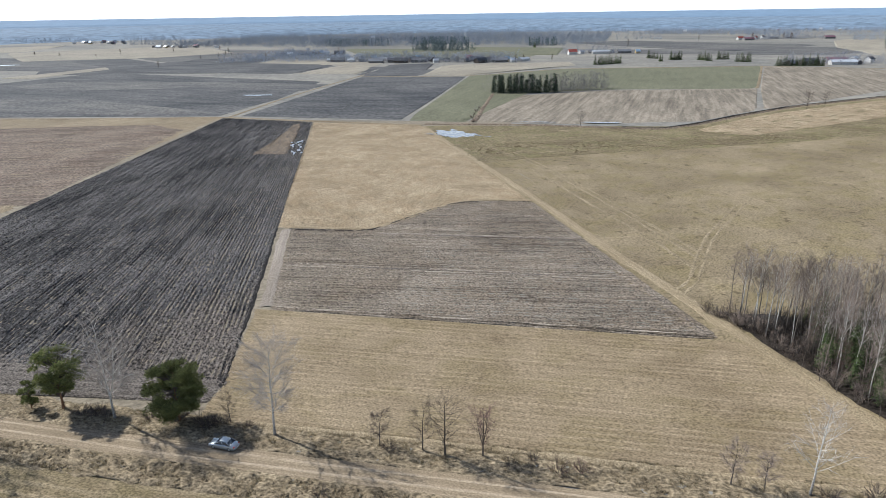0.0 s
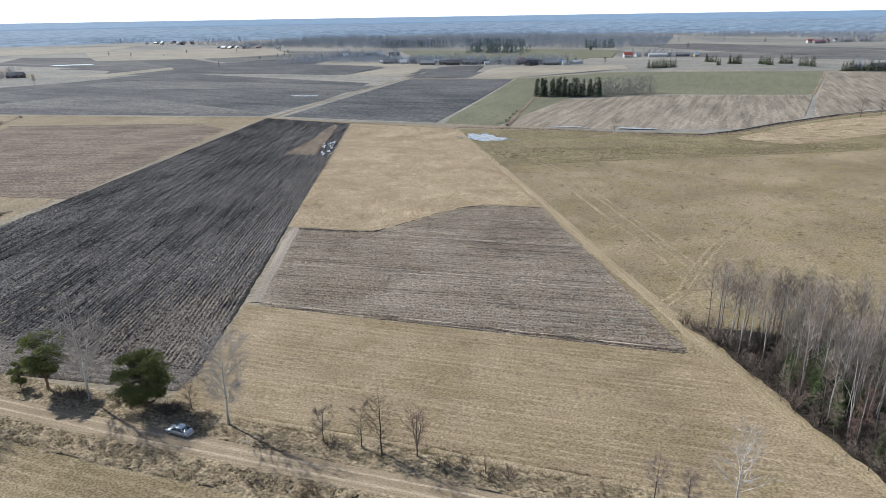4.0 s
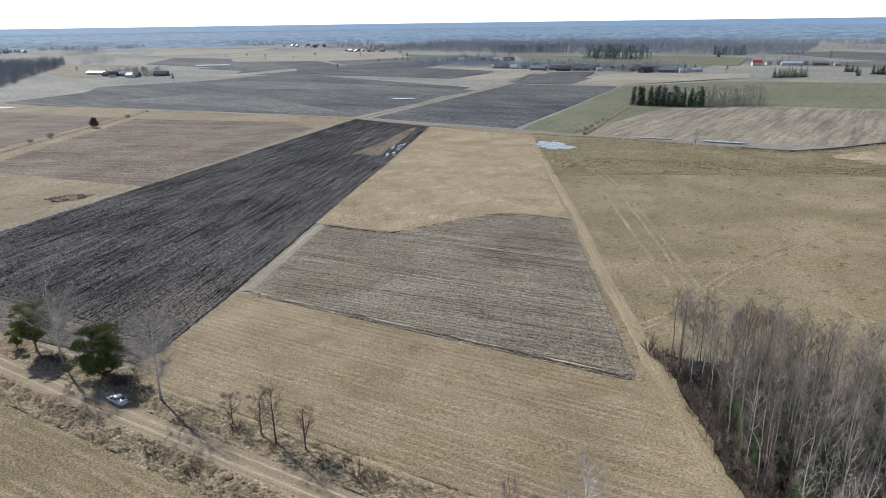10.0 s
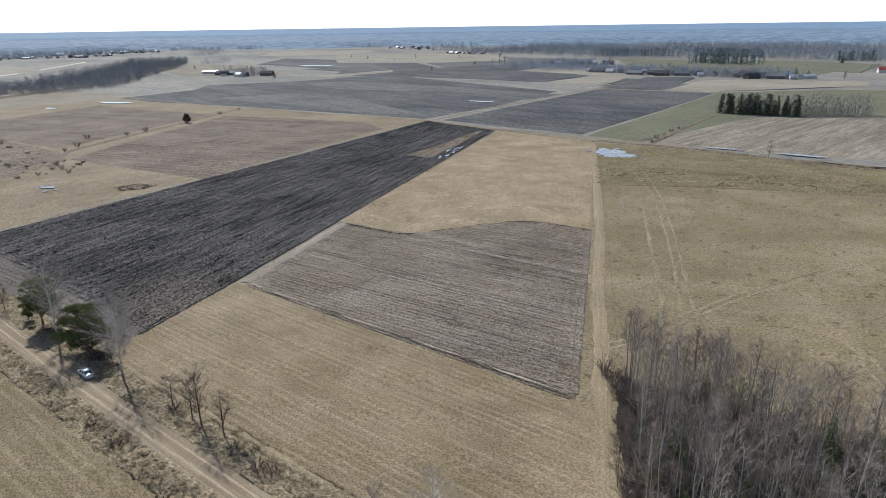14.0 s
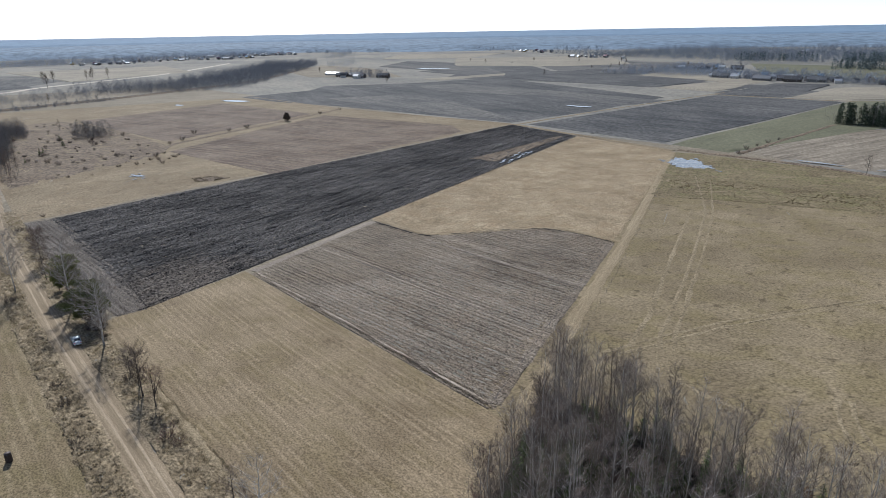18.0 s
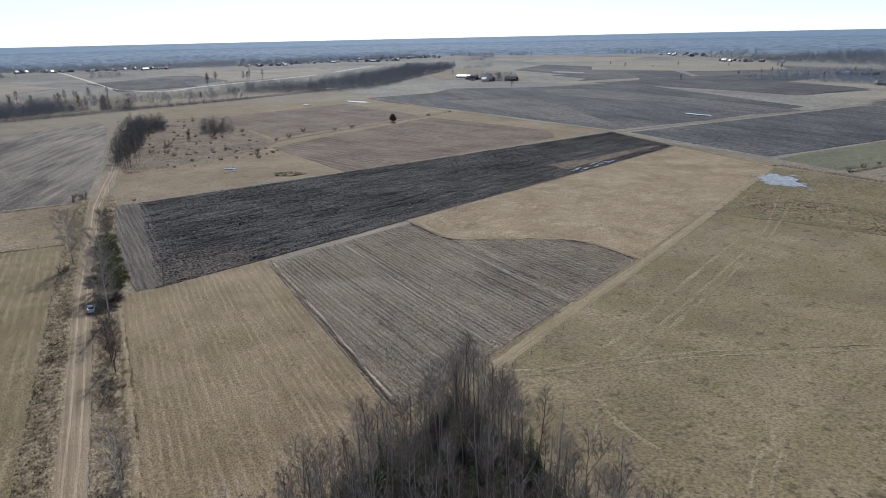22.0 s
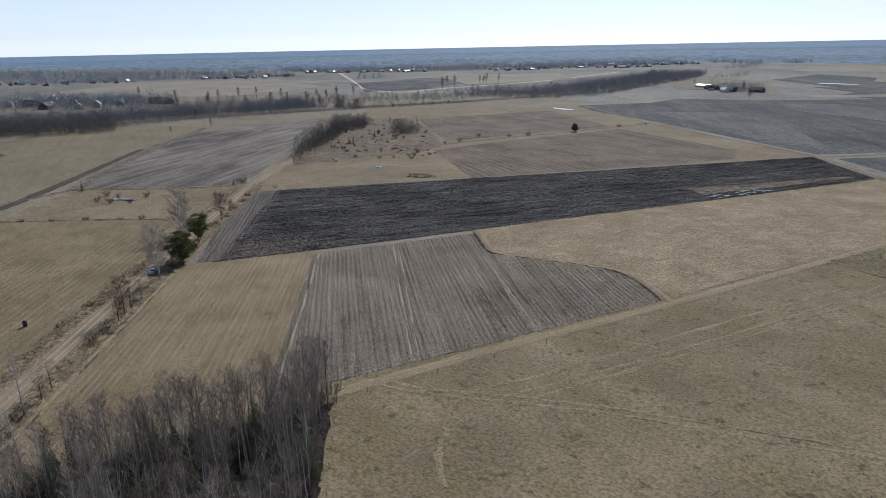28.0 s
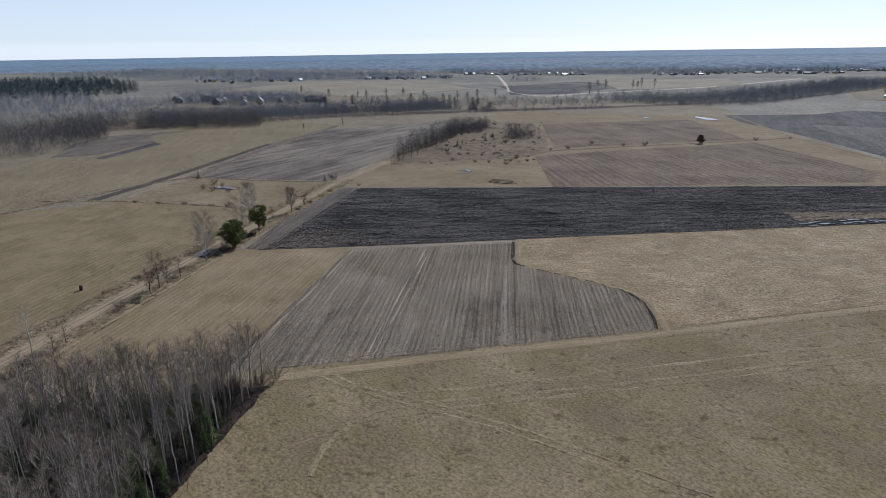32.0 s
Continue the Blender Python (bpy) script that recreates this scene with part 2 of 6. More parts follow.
M["plain"] = soil("dull_plain_grass", (0.218, 0.182, 0.13), (0.14, 0.118, 0.088), (0.29, 0.246, 0.178), 20, 0.1, 0.03, 0.4, 0.012, 0.9, 1.0, 0.4, 0.2)
M["scrub"] = soil("rough_brown_scrub_grass", (0.175, 0.13, 0.092), (0.1, 0.075, 0.053), (0.245, 0.194, 0.14), 90, 0.3, 0.1, 0.4, 0.05, 0.8, 0.9, 0.6, 0.4, spots=(0.25, (0.075, 0.055, 0.04), 0.6))
M["green"] = soil("winter_green_field", (0.134, 0.132, 0.083), (0.1, 0.1, 0.065), (0.17, 0.162, 0.105), 82, 0.2, 0.01, 0.45, 0.012, 0.7, 0.6, 0.25, 0.15)
M["striped"] = soil("striped_stubble", (0.2, 0.168, 0.126), (0.11, 0.091, 0.069), (0.3, 0.256, 0.196), 82, 0.3, 0.004, 0.9, 0.012, 0.5, 0.6, 0.3, 0.3, wide=0.12)
# The two far ploughs have extra blue, painted in for distance haze.
M["fardark"] = soil("far_hazed_dark_plough", (0.07, 0.073, 0.079), (0.035, 0.037, 0.041), (0.138, 0.132, 0.124), 165, 0.11, 0.006, 0.85, 0.01, 0.9, 0.4, 0.45, 0.3, wide=0.04)
M["fargrey"] = soil("far_hazed_grey_plough", (0.105, 0.106, 0.108), (0.056, 0.058, 0.061), (0.178, 0.164, 0.145), 165, 0.09, 0.005, 0.85, 0.008, 0.9, 0.4, 0.45, 0.3, wide=0.03)
M["greystripe"] = soil("grey_striped_plough", (0.1, 0.085, 0.073), (0.047, 0.041, 0.037), (0.32, 0.275, 0.228), 164, 0.22, 0.004, 0.95, 0.012, 0.8, 1.4, 0.5, 0.4, wide=0.09)
M["leftgreen"] = soil("olive_pasture", (0.2, 0.163, 0.105), (0.145, 0.12, 0.078), (0.265, 0.216, 0.142), 20, 0.2, 0.03, 0.4, 0.014, 0.8, 1.2, 0.4, 0.2)
# Far land and straw are greyed towards blue to paint in haze.
M["farland"] = soil("hazed_distant_fields", (0.2, 0.192, 0.171), (0.12, 0.118, 0.11), (0.29, 0.262, 0.21), 150, 0.02, 0.0025, 0.6, 0.0035, 0.9, 0.2, 0.25, 0.0, wide=0.006)
M["farstraw"] = soil("hazed_far_grass", (0.255, 0.228, 0.18), (0.19, 0.167, 0.13), (0.33, 0.29, 0.222), 60, 0.06, 0.01, 0.5, 0.01, 0.9, 0.5, 0.3, 0.1)
M["mud"] = soil("boggy_brown_grass", (0.165, 0.13, 0.075), (0.11, 0.084, 0.05), (0.25, 0.205, 0.118), 20, 0.1, 0.05, 0.4, 0.035, 0.9, 1.2, 0.5, 0.3, (0.155, 0.142, 0.062), 0.5, bump_m=0.2, spots=(0.2, (0.12, 0.085, 0.045), 0.6))
M["ballast"] = soil("railway_ballast", (0.085, 0.076, 0.068), (0.055, 0.05, 0.046), (0.13, 0.116, 0.103), 40, 1.0, 0.05, 0.4, 0.05, 0.5, 2.0, 0.4, 0.3)
M["white_road"] = soil("pale_gravel_road", (0.5, 0.44, 0.36), (0.42, 0.36, 0.29), (0.58, 0.52, 0.44), 0, 0.4, 0.1, 0.3, 0.03, 0.4, 1.0, 0.2, 0.1)
M["mulch"] = soil("wet_black_furrow", (0.024, 0.021, 0.02), (0.015, 0.014, 0.014), (0.045, 0.039, 0.035), 108, 1.0, 0.05, 0.5, 0.1, 0.5, 2.0, 0.5, 0.5)
M["rut"] = soil("compacted_sand", (0.36, 0.283, 0.193), (0.25, 0.193, 0.128), (0.45, 0.365, 0.262), 0, 2.4, 0.03, 0.6, 0.1, 0.5, 4.0, 0.3, 0.15)
M["wetsoil"] = soil("damp_brown_soil", (0.078, 0.064, 0.054), (0.045, 0.037, 0.032), (0.125, 0.104, 0.088), 4, 0.8, 0.05, 0.5, 0.05, 0.6, 2.0, 0.5, 0.4)
M["pale_rut"] = soil("pale_pressed_soil", (0.37, 0.315, 0.25), (0.26, 0.215, 0.168), (0.46, 0.4, 0.325), 4, 2.0, 0.05, 0.6, 0.1, 0.6, 3.0, 0.4, 0.2, bump_m=0.1)
M["twig_birch"] = islands("birch_twigs", (0.14, 0.11, 0.09), (0.26, 0.208, 0.174))
M["twig_dark"] = islands("dark_twigs", (0.075, 0.058, 0.047), (0.165, 0.128, 0.104))
# Darker copy of the twigs, with the wood's inner shade painted in.
M["twig_shade"] = islands("shade_dark_twigs", (0.045, 0.04, 0.036), (0.09, 0.078, 0.07))
M["twig_red"] = islands("reddish_willow_twigs", (0.13, 0.08, 0.066), (0.22, 0.15, 0.125))
M["twig_pale"] = islands("pale_grey_twigs", (0.24, 0.205, 0.175), (0.38, 0.335, 0.29))
M["needle_pine"] = islands("pine_needles", (0.07, 0.084, 0.03), (0.225, 0.235, 0.09), thin=0.2)
M["needle_spruce"] = islands("spruce_needles", (0.035, 0.055, 0.022), (0.1, 0.13, 0.05))
M["needle_far"] = islands("dark_far_spruce_needles", (0.034, 0.048, 0.034), (0.085, 0.105, 0.07))
M["oak_leaf"] = islands("withered_brown_leaves", (0.17, 0.08, 0.04), (0.27, 0.14, 0.07), thin=0.4)
M["tuft"] = islands("dry_grass_blades", (0.2, 0.16, 0.095), (0.4, 0.34, 0.23), thin=0.45)
M["tuft_dark"] = islands("brown_sedge_blades", (0.075, 0.055, 0.035), (0.15, 0.115, 0.07))
M["bark_grey"] = plain("grey_brown_young_birch_bark", (0.17, 0.145, 0.125), 0.9, var=0.4, scale=5)
M["bark_dark"] = plain("grey_brown_bark", (0.085, 0.07, 0.058), 0.9, var=0.4, scale=5, bump=0.5)
M["bark_pine"] = plain("orange_brown_pine_bark", (0.17, 0.095, 0.055), 0.9, var=0.4, scale=4, bump=0.5)
M["limb_birch"] = plain("grey_birch_limbs", (0.5, 0.465, 0.415), 0.85, var=0.4, scale=4)


def bark_birch():
    m, nt, b = nodes_of("white_birch_bark")
    g = nt.nodes.new("ShaderNodeTexCoord")
    v = nt.nodes.new("ShaderNodeVectorMath")
    v.operation = "MULTIPLY"
    v.inputs[1].default_value = (1.6, 1.6, 5.0)
    nt.links.new(g.outputs["Object"], v.inputs[0])
    n1 = noise_node(nt, v.outputs[0], 1.6, 4.0, 0.7)
    sep = nt.nodes.new("ShaderNodeSeparateXYZ")
    nt.links.new(g.outputs["Object"], sep.inputs[0])
    c = ramp(nt, n1, [(0.36, (0.08, 0.07, 0.06)), (0.46, (0.45, 0.425, 0.385)), (0.8, (0.62, 0.595, 0.55))])
    fm = nt.nodes.new("ShaderNodeMath")
    fm.operation = "MULTIPLY"
    fm.inputs[1].default_value = 0.17
    nt.links.new(sep.outputs["Z"], fm.inputs[0])
    foot = ramp(nt, fm.outputs[0], [(0.0, grey(0.3)), (0.3, grey(0.55)), (0.8, grey(1.0))])
    c = mixc(nt, 1.0, c, foot, "MULTIPLY")
    nt.links.new(c, b.inputs["Base Color"])
    b.inputs["Roughness"].default_value = 0.75
    return m


M["bark_birch"] = bark_birch()


def water_mat():
    m, nt, b = nodes_of("sky_pale_water")
    g = nt.nodes.new("ShaderNodeNewGeometry")
    n = noise_node(nt, g.outputs["Position"], 0.35, 5.0, 0.6, 0.6)
    # Pale base colour paints in part of the white sky's reflection.
    nt.links.new(ramp(nt, n, [(0.38, (0.09, 0.088, 0.08)), (0.62, (0.23, 0.225, 0.205))]), b.inputs["Base Color"])
    b.inputs["Roughness"].default_value, b.inputs["IOR"].default_value = 0.1, 1.33
    b.inputs["Specular IOR Level"].default_value = 0.5
    bp = nt.nodes.new("ShaderNodeBump")
    bp.inputs["Strength"].default_value, bp.inputs["Distance"].default_value = 0.03, 0.05
    nt.links.new(noise_node(nt, g.outputs["Position"], 1.5, 3.0), bp.inputs["Height"])
    nt.links.new(bp.outputs[0], b.inputs["Normal"])
    return m


M["water"] = water_mat()
# Both backdrop forests carry aerial haze in their base colour.
M["ridge"] = soil("haze_blue_forest", (0.172, 0.242, 0.322), (0.155, 0.222, 0.3), (0.19, 0.262, 0.342), 20, 0.002, 0.002, 0.1, 0.002, 0.3, 0.02, 0.12, 0.0, wide=0.002)
M["ridge_near"] = soil("haze_grey_forest", (0.168, 0.222, 0.282), (0.138, 0.19, 0.245), (0.2, 0.25, 0.305), 20, 0.003, 0.003, 0.1, 0.004, 0.6, 0.03, 0.3, 0.0, wide=0.003)
# Distance haze is painted into these three canopies as pale blue-grey.
M["canopy_far"] = islands("far_hazed_woodland", (0.22, 0.25, 0.292), (0.3, 0.33, 0.372))
M["canopy_mid"] = islands("hazed_woodland_twigs", (0.178, 0.188, 0.21), (0.255, 0.264, 0.288))
M["canopy_fir"] = islands("far_hazed_needles", (0.06, 0.084, 0.088), (0.11, 0.142, 0.145))
M["wood_post"] = plain("weathered_grey_wood", (0.16, 0.135, 0.11), 0.9, var=0.35, scale=8)
M["wire"] = plain("rusty_wire", (0.2, 0.17, 0.15), 0.6, 0.6)
M["rail"] = plain("worn_steel_rail", (0.3, 0.28, 0.27), 0.4, 0.9)
M["sleeper"] = plain("dark_sleeper", (0.07, 0.06, 0.05), 0.9)
M["wall_grey"] = plain("grey_board_wall", (0.15, 0.142, 0.135), 0.85, rnd=0.3)
M["wall_white"] = plain("white_render_wall", (0.5, 0.485, 0.455), 0.8, rnd=0.25, var=0.12)
M["wall_yellow"] = plain("ochre_board_wall", (0.42, 0.32, 0.17), 0.85, rnd=0.25)
M["wall_brown"] = plain("brown_log_wall", (0.1, 0.082, 0.07), 0.85, rnd=0.3)
M["roof_grey"] = plain("grey_slate_roof", (0.16, 0.165, 0.175), 0.7, rnd=0.35)
M["roof_dark"] = plain("dark_tar_roof", (0.095, 0.095, 0.102), 0.8, rnd=0.3)
M["roof_red"] = plain("red_tile_roof", (0.36, 0.09, 0.065), 0.7, rnd=0.2)
M["roof_white"] = plain("pale_sheet_metal_roof", (0.55, 0.57, 0.59), 0.5, 0.2, rnd=0.25)
M["roof_blue"] = plain("pale_blue_sheet_roof", (0.35, 0.47, 0.56), 0.5, 0.1, rnd=0.1)
M["roof_purple"] = plain("dull_maroon_roof", (0.2, 0.1, 0.12), 0.7, rnd=0.1)
M["window_dark"] = plain("dark_window_pane", (0.03, 0.035, 0.04), 0.1, spec=0.8)
M["trim_white"] = plain("white_window_frame", (0.7, 0.69, 0.66), 0.6, var=0.08)
M["brick"] = plain("red_brick_chimney", (0.3, 0.14, 0.1), 0.9)


# ---- helpers for building ----
def mesh_of(name, verts, faces, mat, smooth=False):
    me = bpy.data.meshes.new(name)
    me.from_pydata([tuple(v) for v in verts], [], [tuple(f) for f in faces])
    me.materials.append(mat)
    if smooth:
        me.polygons.foreach_set("use_smooth", [True] * len(me.polygons))
    me.update()
    return me


def fast_mesh(name, verts, faces, mat, smooth=False):
    """A mesh from number arrays; faces all have the same count of corners."""
    verts, faces = np.asarray(verts, np.float32), np.asarray(faces, np.int32)
    me = bpy.data.meshes.new(name)
    n, k = faces.shape
    me.vertices.add(len(verts))
    me.vertices.foreach_set("co", verts.ravel())
    me.loops.add(n * k)
    me.loops.foreach_set("vertex_index", faces.ravel())
    me.polygons.add(n)
    me.polygons.foreach_set("loop_start", np.arange(0, n * k, k, dtype=np.int32))
    me.polygons.foreach_set("loop_total", np.full(n, k, np.int32))
    if smooth:
        me.polygons.foreach_set("use_smooth", np.ones(n, bool))
    me.materials.append(mat)
    me.update(calc_edges=True)
    return me


def part(name, bm, material, parent, label=""):
    me = bpy.data.meshes.new(name)
    bm.to_mesh(me)
    bm.free()
    me.materials.append(material)
    ob = new(name, me)
    ob.parent = parent
    return tagged(ob, label)


def part_mesh(name, me, parent, label=""):
    ob = new(name, me)
    ob.parent = parent
    return tagged(ob, label)


def box_bm(x0, y0, z0, x1, y1, z1, bevel=0.0):
    bm = bmesh.new()
    bmesh.ops.create_cube(bm, size=1, matrix=Matrix.Translation(((x0 + x1) / 2, (y0 + y1) / 2, (z0 + z1) / 2)) @ Matrix.Diagonal((x1 - x0, y1 - y0, z1 - z0, 1)))
    if bevel:
        bmesh.ops.bevel(bm, geom=bm.edges[:], offset=bevel, segments=2, affect="EDGES", profile=0.5)
    return bm


# ---- ground sheet ----
def spread(lo, hi, step, far, grow):
    a = list(np.arange(lo, hi + 1, step))
    s, p = step, hi
    while p < far:
        s *= grow
        p += s
        a.append(p)
    s, p = step, lo
    while p > -far:
        s *= grow
        p -= s
        a.insert(0, p)
    return np.array(a)


def sheet(name, xs, ys, mat, dz=0.0):
    X, Y = np.meshgrid(xs, ys)
    Z = lands(X, Y) + dz
    v = np.stack([X, Y, Z], -1).reshape(-1, 3)
    nx, ny = len(xs), len(ys)
    i = np.arange(nx * ny).reshape(ny, nx)
    f = np.stack([i[:-1, :-1], i[:-1, 1:], i[1:, 1:], i[1:, :-1]], -1).reshape(-1, 4)
    return fast_mesh(name, v, f, mat, True)


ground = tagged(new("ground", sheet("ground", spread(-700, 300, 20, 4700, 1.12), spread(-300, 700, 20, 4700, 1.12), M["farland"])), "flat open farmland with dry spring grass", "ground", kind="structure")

RNG = np.random.default_rng(7)


def wob(x, y, s=1.0, seed=0.0):
    """Smooth unevenness from a few waves and value noise."""
    return noise.noise(Vector((x * s, y * s, seed)))


def field(name, poly, angle, mat, label, dz=0.06, row=4.0, step=8.0, ridge=0.0, wave=1.0, rough=0.0, ragged=0.0, kind="structure", category="field", fine=0.0):
    """A patch of land drawn row by row along its furrows, with ridges and clods where it is near."""
    ca, sa = math.cos(radians(angle)), math.sin(radians(angle))
    P = np.array([(x * ca + y * sa, -x * sa + y * ca) for x, y in poly])
    v0, v1 = P[:, 1].min() + 1e-3, P[:, 1].max() - 1e-3
    n = max(2, int((v1 - v0) / row) + 1)
    vs = np.linspace(v0, v1, n)
    span = P[:, 0].max() - P[:, 0].min()
    m = max(2, int(span / step) + 1)
    rows = []
    Q = np.roll(P, -1, 0)
    for v in vs:
        hitu = []
        for (u0, w0), (u1, w1) in zip(P, Q):
            if (w0 <= v < w1) or (w1 <= v < w0):
                hitu.append(u0 + (v - w0) / (w1 - w0) * (u1 - u0))
        if len(hitu) < 2:
            hitu = [rows[-1][0], rows[-1][-1]] if rows else [P[:, 0].mean(), P[:, 0].mean() + 0.1]
        a, b = min(hitu), max(hitu)
        if ragged:
            a += ragged * wob(v, a, 0.21, 3.1)
            b += ragged * wob(v, b, 0.21, 8.7)
        rows.append(np.linspace(a, b, m))
    U = np.array(rows)
    V = np.repeat(vs[:, None], m, 1)
    if ragged:
        k = np.clip(np.arange(n) / max(1, n * 0.03), 0, 1)
        V = V + ragged * 0.6 * np.array([[wob(U[i, j] * 0.2, i, 1.0, 5.5) if i in (0, n - 1) else 0 for j in range(m)] for i in range(n)])
    X, Y = U * ca - V * sa, U * sa + V * ca
    Z = lands(X, Y) + dz
    if ridge:
        ph = np.array([[wob(U[i, j] * 0.02, V[i, j] * 0.02, 1.0, 2.0) for j in range(m)] for i in range(n)]) * 1.5
        Z = Z + ridge * np.sin(V * (2 * math.pi / wave) + ph)
    if rough:
        Z = Z + rough * RNG.normal(size=Z.shape) * 0.6
    if fine:
        Z = Z + np.array([[fine * (wob(U[i, j], V[i, j] * 1.6, 0.5, 1.0) + 0.6 * wob(U[i, j], V[i, j], 1.3, 4.0)) for j in range(m)] for i in range(n)])
    G = lands(X, Y) + min(0.0, 0.03 - 0.1 * dz)
    Z[0], Z[-1], Z[:, 0], Z[:, -1] = G[0], G[-1], G[:, 0], G[:, -1]
    i = np.arange(n * m).reshape(n, m)
    f = np.stack([i[:-1, :-1], i[:-1, 1:], i[1:, 1:], i[1:, :-1]], -1).reshape(-1, 4)
    me = fast_mesh(name, np.stack([X, Y, Z], -1).reshape(-1, 3), f, mat)
    return tagged(new(name, me), label, category, kind=kind)


def ribbon(name, pts, width, mat, label, dz=0.1, step=4.0, across=2, crown=0.0, ragged=0.0, category="track", fine=0.0):
    """A road, track or bank along a line."""
    pts = [Vector((x, y, 0)) for x, y in pts]
    line = []
    for a, b in zip(pts[:-1], pts[1:]):
        k = max(1, int((b - a).length / step))
        line += [a.lerp(b, q / k) for q in range(k)]
    line.append(pts[-1])
    for _ in range(6):
        line = [line[0]] + [(line[q - 1] + line[q] * 2 + line[q + 1]) / 4 for q in range(1, len(line) - 1)] + [line[-1]]
    verts, faces = [], []
    for q, p in enumerate(line):
        d = (line[min(q + 1, len(line) - 1)] - line[max(q - 1, 0)]).normalized()
        nrm = Vector((-d.y, d.x, 0))
        for s in range(across + 1):
            o = (s / across - 0.5) * width
            if ragged and s in (0, across):
                o += ragged * wob(p.x + s * 31, p.y, 0.3, 2.2)
            w = p + nrm * o
            z = land(w.x, w.y) + dz + crown * (1 - (2 * s / across - 1) ** 2)
            if fine and 0 < s < across:
                z += fine * (1 - (2 * s / across - 1) ** 4) * (wob(w.x, w.y, 0.6, 6.0) + 0.6 * wob(w.x, w.y, 1.5, 9.0) + 0.25)
            if s in (0, across) and across > 1:
                z = land(w.x, w.y) + 0.02
            verts.append((w.x, w.y, z))
    k = across + 1
    for q in range(len(line) - 1):
        for s in range(across):
            faces.append((q * k + s, q * k + s + 1, (q + 1) * k + s + 1, (q + 1) * k + s))
    return tagged(new(name, fast_mesh(name, verts, [f[::-1] for f in faces], mat)), label, category, kind="structure")


def furrowed(name, a, b, c, d, nu, nv, mat, label, dz, ridges, ridge, rough):
    """A long field between four corners, with furrows that run from side ab to side dc."""
    u, v = np.meshgrid(np.linspace(0, 1, nu), np.linspace(0, 1, nv))
    A, B, C, D = (np.array(p, float) for p in (a, b, c, d))
    P = (A * (1 - u[..., None]) + B * u[..., None]) * (1 - v[..., None]) + (D * (1 - u[..., None]) + C * u[..., None]) * v[..., None]
    P[:, 0, 0] += np.array([0.7 * wob(y, 0, 0.15, 3.0) for y in P[:, 0, 1]])
    P[:, -1, 0] += np.array([0.5 * wob(y, 9, 0.15, 6.0) for y in P[:, -1, 1]])
    X, Y = P[..., 0], P[..., 1]
    ph = np.array([[wob(u[i, j] * 3, v[i, j] * 6, 1.0, 2.0) for j in range(nu)] for i in range(nv)]) * 2.2
    gap = np.array([[wob(u[i, j] * 40, v[i, j] * 14, 1.0, 7.0) for j in range(nu)] for i in range(nv)])
    Z = lands(X, Y) + dz + ridge * (0.3 + 1.6 * np.clip(gap + 0.3, 0, 1)) * np.sin(u * ridges * 2 * math.pi + ph + 1.3 * gap) + rough * RNG.normal(size=X.shape) * (0.5 + np.abs(gap))
    G = lands(X, Y)
    Z[0], Z[-1], Z[:, 0], Z[:, -1] = G[0], G[-1], G[:, 0], G[:, -1]
    i = np.arange(nu * nv).reshape(nv, nu)
    f = np.stack([i[:-1, :-1], i[:-1, 1:], i[1:, 1:], i[1:, :-1]], -1).reshape(-1, 4)
    return tagged(new(name, fast_mesh(name, np.stack([X, Y, Z], -1).reshape(-1, 3), f, mat)), label, "field", kind="structure")


# ---- fields and roads ----
PASTURE = [(60, 76), (27, 121), (-16, 222), (-99, 405), (-30, 412), (53, 398), (80, 424), (107, 460), (158, 515), (250, 586), (420, 600), (420, -60), (70, -60)]
field("pasture_ground", PASTURE, 90, M["pasture"], "dry olive-beige grazed pasture", 0.04, 6, 6, fine=0.05)
field("plain_grass", [(-1000, -350), (-40, -350), (-40, 430), (-1000, 430)], 0, M["plain"], "dull dry grass of the open plain", 0.02, 12, 12)
field("corner_grass", [(52, 58), (78, 58), (78, 80), (52, 80)], 0, M["pasture"], "dry grass where the track meets the road", 0.035, 3, 3, fine=0.01)
SOUTH = [(-121, -13), (-88, -48), (74, -70), (68, 61.5), (40, 62.5), (-122, 63.5)]
field("south_meadow", SOUTH, 0, M["southmeadow"], "mown straw-coloured meadow south of the road", 0.05, 1.5, 3, ridge=0.02, wave=3.1, fine=0.02)
MEADOW = [(-59, 77.2), (-59.6, 86), (-69.8, 119.8), (36, 120.2), (60, 82), (60, 76.2)]
field("near_meadow", MEADOW, 0, M["meadow"], "straw-coloured mown meadow with faint rows", 0.06, 0.75, 2.0, ridge=0.012, wave=1.35, rough=0.008, ragged=0.6, fine=0.012)
BROWN = [(-66, 120), (31, 120.5), (-13, 222), (-22, 222), (-32, 221), (-40, 218), (-48, 206), (-56, 190), (-61.5, 180.5), (-87.5, 179)]
field("ploughed_field", BROWN, 4, M["brown"], "dry brown ploughed field with fine furrows", 0.1, 0.29, 1.0, ridge=0.11, wave=1.45, rough=0.13, ragged=0.5)
DARK = [(-58.5, 88), (-70, 120), (-92.5, 180), (-180, 420), (-258, 436), (-176, 90), (-97, 88)]
furrowed("dark_ploughed_field", (-176, 89), (-58.5, 87.5), (-180, 420.5), (-258, 436.5), 452, 330, M["dark"], "wet almost black ploughed field with long ridges", 0.14, 104, 0.15, 0.15)
field("headland_strip", [(-176, 80), (-97, 78.5), (-59, 82), (-58.5, 89), (-97, 92), (-176, 92)], 3, M["headland"], "dry grey headland of the dark field", 0.14, 0.4, 1.4, ridge=0.09, wave=1.6, rough=0.05, ragged=0.5)
